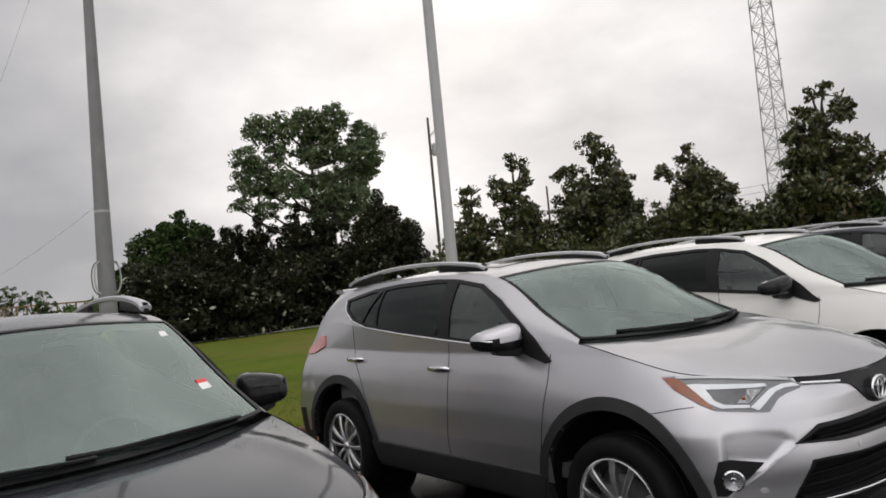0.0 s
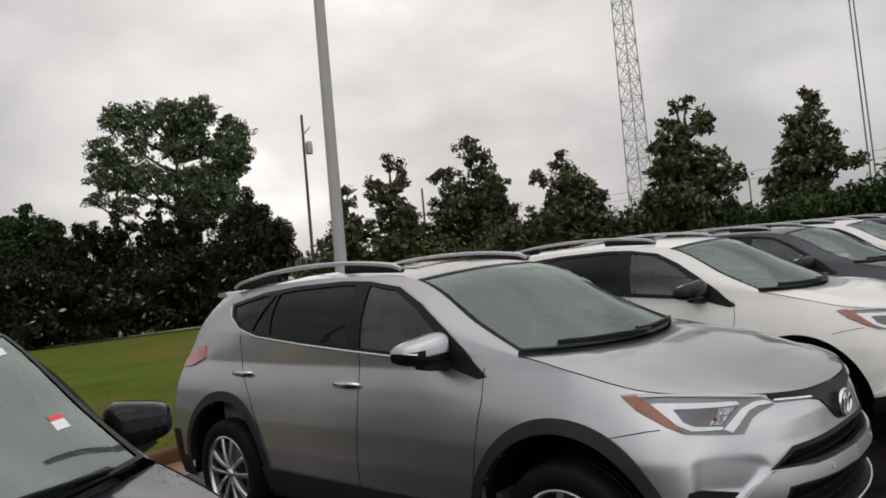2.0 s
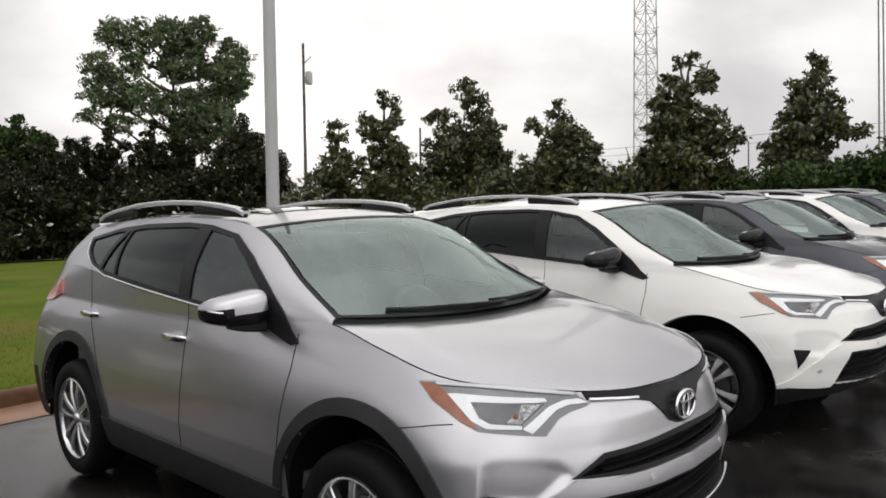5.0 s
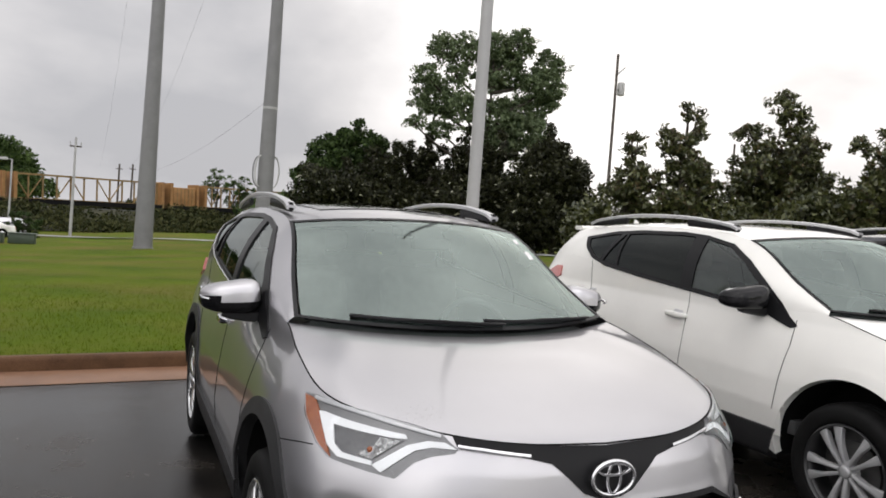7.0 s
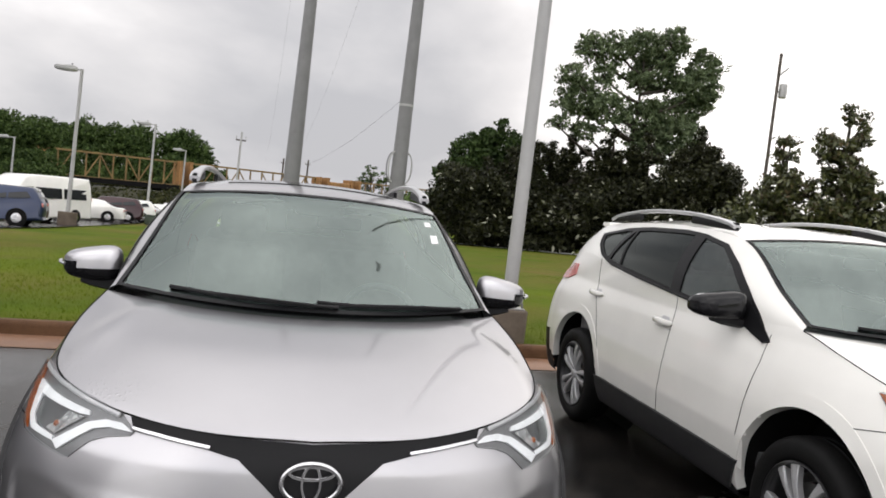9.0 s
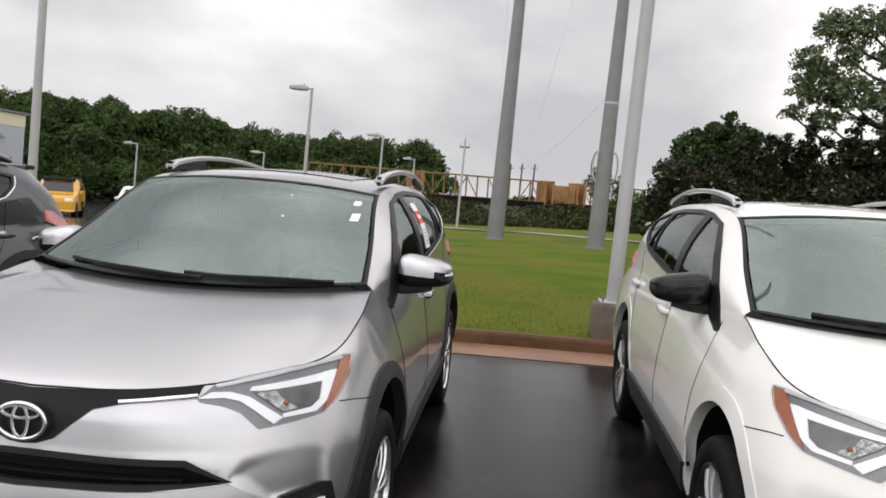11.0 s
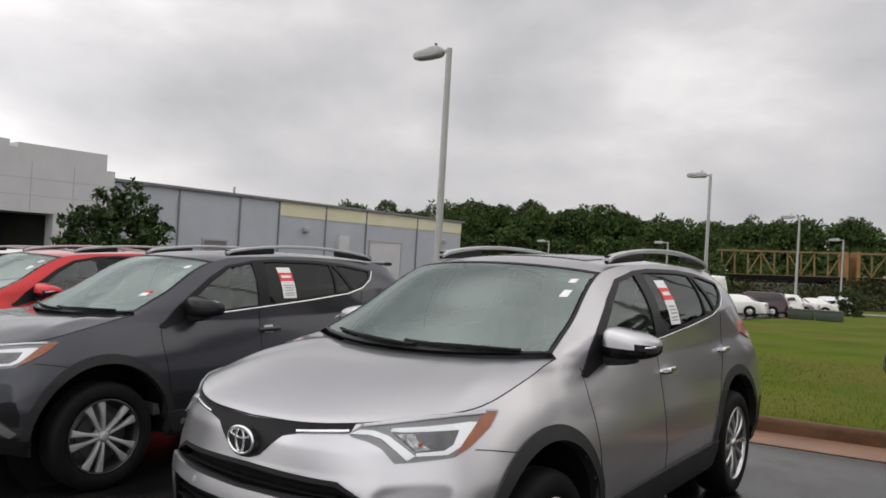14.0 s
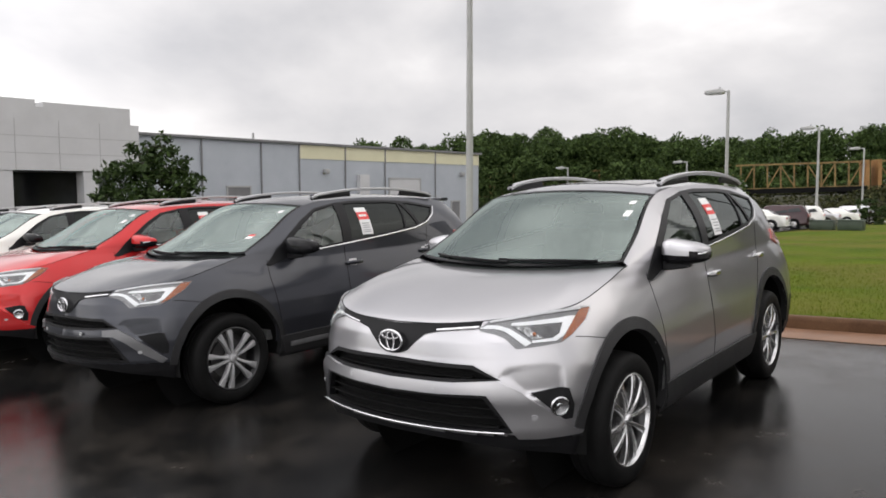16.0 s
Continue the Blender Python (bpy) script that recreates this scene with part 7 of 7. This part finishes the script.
# ---- the far lot's vehicles ----
def plain_car(name, colour, long, high, prof, panes, screens, label, wide=1.80, top=None):
    """A parked vehicle far off: rounded body of its whole side profile, panes set on it, lamps and wheels."""
    car = tagged(new(name, None), label, "car", "vehicles in the far lot")
    p = curve_through(np.array(prof) * (long, high), np.linspace(0, len(prof) - 1, len(prof) * 3))
    c = np.array([0.0, 0.45 * high])
    across = [(-1.0, 0.93), (-0.96, 0.975), (-0.86, 1.0), (0.86, 1.0), (0.96, 0.975), (1.0, 0.93)]
    tuck = lambda z: 1 - 0.20 * np.clip((z / high - 0.60) / 0.4, 0, 1) ** 1.2       # cabin leans in
    P = np.array([[(wide / 2 * u * tuck(z * k if abs(u) > 0.9 else z), (y - c[0]) * k + c[0], (z - c[1]) * k + c[1]) for y, z in p] for u, k in across])
    v, f = grid(P)
    n = len(p)
    f = list(f) + [tuple(range(n)), tuple(5 * n + j for j in range(n - 1, -1, -1))]
    part("body", (v, f), PAINT[colour], car)
    for sx in (-1, 1):
        for q in panes:
            w = [(sx * (wide / 2 * tuck(z * high) + 0.006), y * long, z * high) for y, z in q]
            w2 = [(x - sx * 0.03, y, z) for x, y, z in w]
            k = len(w)
            part("side_window", (w + w2, [tuple(range(k)), tuple(range(2 * k - 1, k - 1, -1))] + [(i, i + k, (i + 1) % k + k, (i + 1) % k) for i in range(k)]), M_DARKGLASS, car, "", False)
    for (y0, z0), (y1, z1), o in screens:
        w = [(u * wide / 2 * 0.80 * tuck(z * high), y * long + o[0], z * high + o[1]) for u, y, z in ((-1, y0, z0), (1, y0, z0), (1, y1, z1), (-1, y1, z1))]
        w2 = [(x, y - o[0] * 3, z - o[1] * 3) for x, y, z in w]
        part("screen", (w + w2, [(0, 1, 2, 3), (7, 6, 5, 4), (0, 4, 5, 1), (1, 5, 6, 2), (2, 6, 7, 3), (3, 7, 4, 0)]), M_DARKGLASS, car, "", False)
    if top:
        part("hard_top", bm_vf(round_box(-wide * 0.40, wide * 0.40, -0.16 * long, 0.47 * long, high * 0.93, high * 1.02, 0.04, 2)), M_PLASTIC, car, "black hard top")
    for sx in (-1, 1):
        part("tail_lamp", bm_vf(round_box(sx * (wide / 2 - 0.22) - 0.16, sx * (wide / 2 - 0.22) + 0.16, long / 2 - 0.16, long / 2 + 0.012, high * 0.50, high * 0.60, 0.03, 2)), M_TAIL, car, "red tail lamp")
        part("headlamp", bm_vf(round_box(sx * (wide / 2 - 0.25) - 0.18, sx * (wide / 2 - 0.25) + 0.18, -long / 2 - 0.012, -long / 2 + 0.16, high * 0.40, high * 0.49, 0.03, 2)), M_DRL, car)
        part("door_mirror", bm_vf(round_box(sx * (wide / 2 + 0.08) - 0.09, sx * (wide / 2 + 0.08) + 0.09, -0.17 * long, -0.17 * long + 0.11, high * 0.60, high * 0.69, 0.03, 2)), PAINT[colour], car)
        for y in (-long * 0.31, long * 0.29):
            arch = lathe([(0.01, 0.0), (0.40, 0.0), (0.40, -0.2)], 24)
            part("wheel_arch", ([(sx * (v_[0] + wide / 2 + 0.003), v_[1] + y, v_[2] + 0.34) for v_ in arch[0]], arch[1]), M_GAP, car)
            tv = lathe([(0.05, 0.02), (0.19, 0.03), (0.21, 0.0), (0.30, 0.01), (0.33, -0.04), (0.33, -0.18), (0.05, -0.18)], 24)
            w = part("wheel", ([(sx * (v_[0] + wide / 2 + 0.012), v_[1] + y, v_[2] + 0.33) for v_ in tv[0]], tv[1]), M_RUBBER, car)
            hv = lathe([(0.01, 0.035), (0.12, 0.04), (0.2, 0.03)], 20)
            part("hub_cap", ([(sx * (v_[0] + wide / 2 + 0.016), v_[1] + y, v_[2] + 0.33) for v_ in hv[0]], hv[1]), M_ALLOY, w)
    return car


SEDAN = ([(-0.5, 0.22), (-0.5, 0.44), (-0.46, 0.53), (-0.24, 0.63), (-0.10, 0.93), (0.0, 1.0), (0.12, 0.995), (0.24, 0.92), (0.36, 0.70), (0.48, 0.66), (0.5, 0.52), (0.5, 0.24), (0.42, 0.15), (-0.44, 0.15), (-0.5, 0.22)],
         [[(-0.19, 0.66), (-0.08, 0.92), (0.03, 0.94), (0.03, 0.68)], [(0.045, 0.68), (0.045, 0.94), (0.18, 0.92), (0.27, 0.72)]],
         [((-0.225, 0.66), (-0.115, 0.90), (-0.01, 0.012)), ((0.345, 0.73), (0.255, 0.90), (0.01, 0.012))])
SUV = ([(-0.5, 0.2), (-0.5, 0.46), (-0.45, 0.56), (-0.26, 0.62), (-0.13, 0.93), (-0.03, 1.0), (0.33, 0.985), (0.42, 0.93), (0.485, 0.66), (0.5, 0.55), (0.5, 0.25), (0.42, 0.14), (-0.44, 0.14), (-0.5, 0.2)],
       [[(-0.21, 0.64), (-0.10, 0.91), (0.02, 0.94), (0.02, 0.66)], [(0.035, 0.66), (0.035, 0.94), (0.20, 0.94), (0.20, 0.68)], [(0.215, 0.68), (0.215, 0.94), (0.35, 0.92), (0.40, 0.72)]],
       [((-0.245, 0.65), (-0.145, 0.90), (-0.01, 0.012)), ((0.475, 0.70), (0.43, 0.90), (0.014, 0.004))])
VAN = ([(-0.5, 0.16), (-0.5, 0.36), (-0.44, 0.48), (-0.35, 0.76), (-0.26, 0.95), (-0.1, 1.0), (0.44, 1.0), (0.49, 0.95), (0.5, 0.7), (0.5, 0.16), (0.42, 0.10), (-0.44, 0.10), (-0.5, 0.16)],
       [[(-0.37, 0.52), (-0.31, 0.73), (-0.20, 0.74), (-0.20, 0.52)], [(-0.17, 0.52), (-0.17, 0.74), (0.12, 0.74), (0.12, 0.52)], [(0.15, 0.52), (0.15, 0.74), (0.42, 0.74), (0.42, 0.52)]],
       [((-0.43, 0.52), (-0.365, 0.73), (-0.014, 0.01)), ((0.498, 0.52), (0.498, 0.74), (0.014, 0.0))])


def place(ob, x, y, ang):
    ob.matrix_basis = pose(x, y, float(ground_z(x, y)) + (0.05 if x < -10.2 else 0.005), 0, 0, ang)
    return ob


place(plain_car("white_sedan", "white", 4.7, 1.45, *SEDAN, "white four-door saloon in the far lot"), -13.1, 50.0, -84)
place(plain_car("dark_red_suv", "maroon", 4.7, 1.72, *SUV, "dark red sport utility car in the far lot"), -12.65, 54.0, -82)
place(plain_car("white_suv", "white", 4.5, 1.65, *SUV, "white sport utility car in the far lot"), -12.35, 58.0, -82)
place(plain_car("silver_sedan", "silver", 4.7, 1.45, *SEDAN, "silver four-door saloon in the far lot"), -12.2, 62.5, -82)
place(plain_car("white_sedan", "white", 4.6, 1.45, *SEDAN, "white saloon at the end of the far lot"), -11.5, 67.0, -82)
place(plain_car("silver_suv", "silver", 4.5, 1.65, *SUV, "silver sport utility car by the bushes"), -11.2, 72.5, -80)
place(plain_car("blue_suv", "blue", 4.6, 1.68, *SUV, "dark blue sport utility car in the far lot"), -12.6, 31.2, -82)
place(plain_car("white_van", "white", 5.9, 2.45, *VAN, "white high-roofed passenger van in the far lot", 2.0), -13.1, 39.5, -28)
place(plain_car("yellow_jeep", "yellow", 4.3, 1.85, *SUV, "yellow off-road car with a black hard top", top=True), -21.2, 31.0, 25)
place(plain_car("white_suv", "white", 4.5, 1.65, *SUV, "white sport utility car by the warehouse"), -16.5, 30.0, 20)
bush = tree("round_bush", -8.95, 70.0, 2.2, 3.4, "low round bush by the far lot", 71, M_HEDGE, False, 60, 60, 0.12, 0.02, category="bush")
for x, y in ((-7.0, 50.5), (-8.9, 51.5)):
    box = tagged(new("utility_box", None), "low green utility box on the grass", "utility box", "utility boxes")
    part("cabinet", bm_vf(round_box(-0.75, 0.75, -0.5, 0.5, 0, 0.62, 0.04, 2)), M_HEDGE_BOX, box)
    part("lid", bm_vf(round_box(-0.79, 0.79, -0.54, 0.54, 0.62, 0.68, 0.02, 2)), M_HEDGE_BOX, box)
    box.location = (x, y, float(ground_z(x, y)))


# ---- everything off the lot is set on the sloping site: upright things keep plumb, the ground and what lies along it tilts with it ----
def on_site(ob, x=None, y=None, plumb=True):
    """Moves a thing onto the slope; x, y name its place where it was drawn about the site's origin."""
    m = ob.matrix_basis.copy()
    if not plumb:
        ob.matrix_basis = SITE @ m
        return
    here = Vector((x, y, 0.0)) if x is not None else m.translation.copy()
    ob.matrix_basis = Matrix.Translation(SITE @ here - here) @ m


PLUMB = ("light_pole", "street_lamp", "power_mast", "utility_pole", "radio_tower", "slim_mast", "utility_box", "round_bush",
         "magnolia_tree", "oak_tree", "dark_tree", "broad_evergreen", "lot_tree", "pine_tree")
LYING = ("ground", "gutter", "kerb", "grass", "cable", "tall_hedge", "hedge_highlights", "shrubbery", "boundary_hedge", "far_woods", "near_woods", "woods_behind_building",
         "far_thicket", "embankment", "embankment_scrub", "road", "rail_car", "rail", "far_pavement", "white_sedan", "dark_red_suv", "white_suv", "silver_sedan", "silver_suv",
         "blue_suv", "white_van", "yellow_jeep")
on_site(bld, -43.0, 38.0)
on_site(show, -38.0, 0.0)
on_site(fence, 33.6, 12.0)
for ob in [o for o in scene.objects if o.parent is None]:
    kind = ob.name.split(".")[0]
    if kind in PLUMB:
        on_site(ob)
    elif kind in LYING:
        on_site(ob, plumb=False)
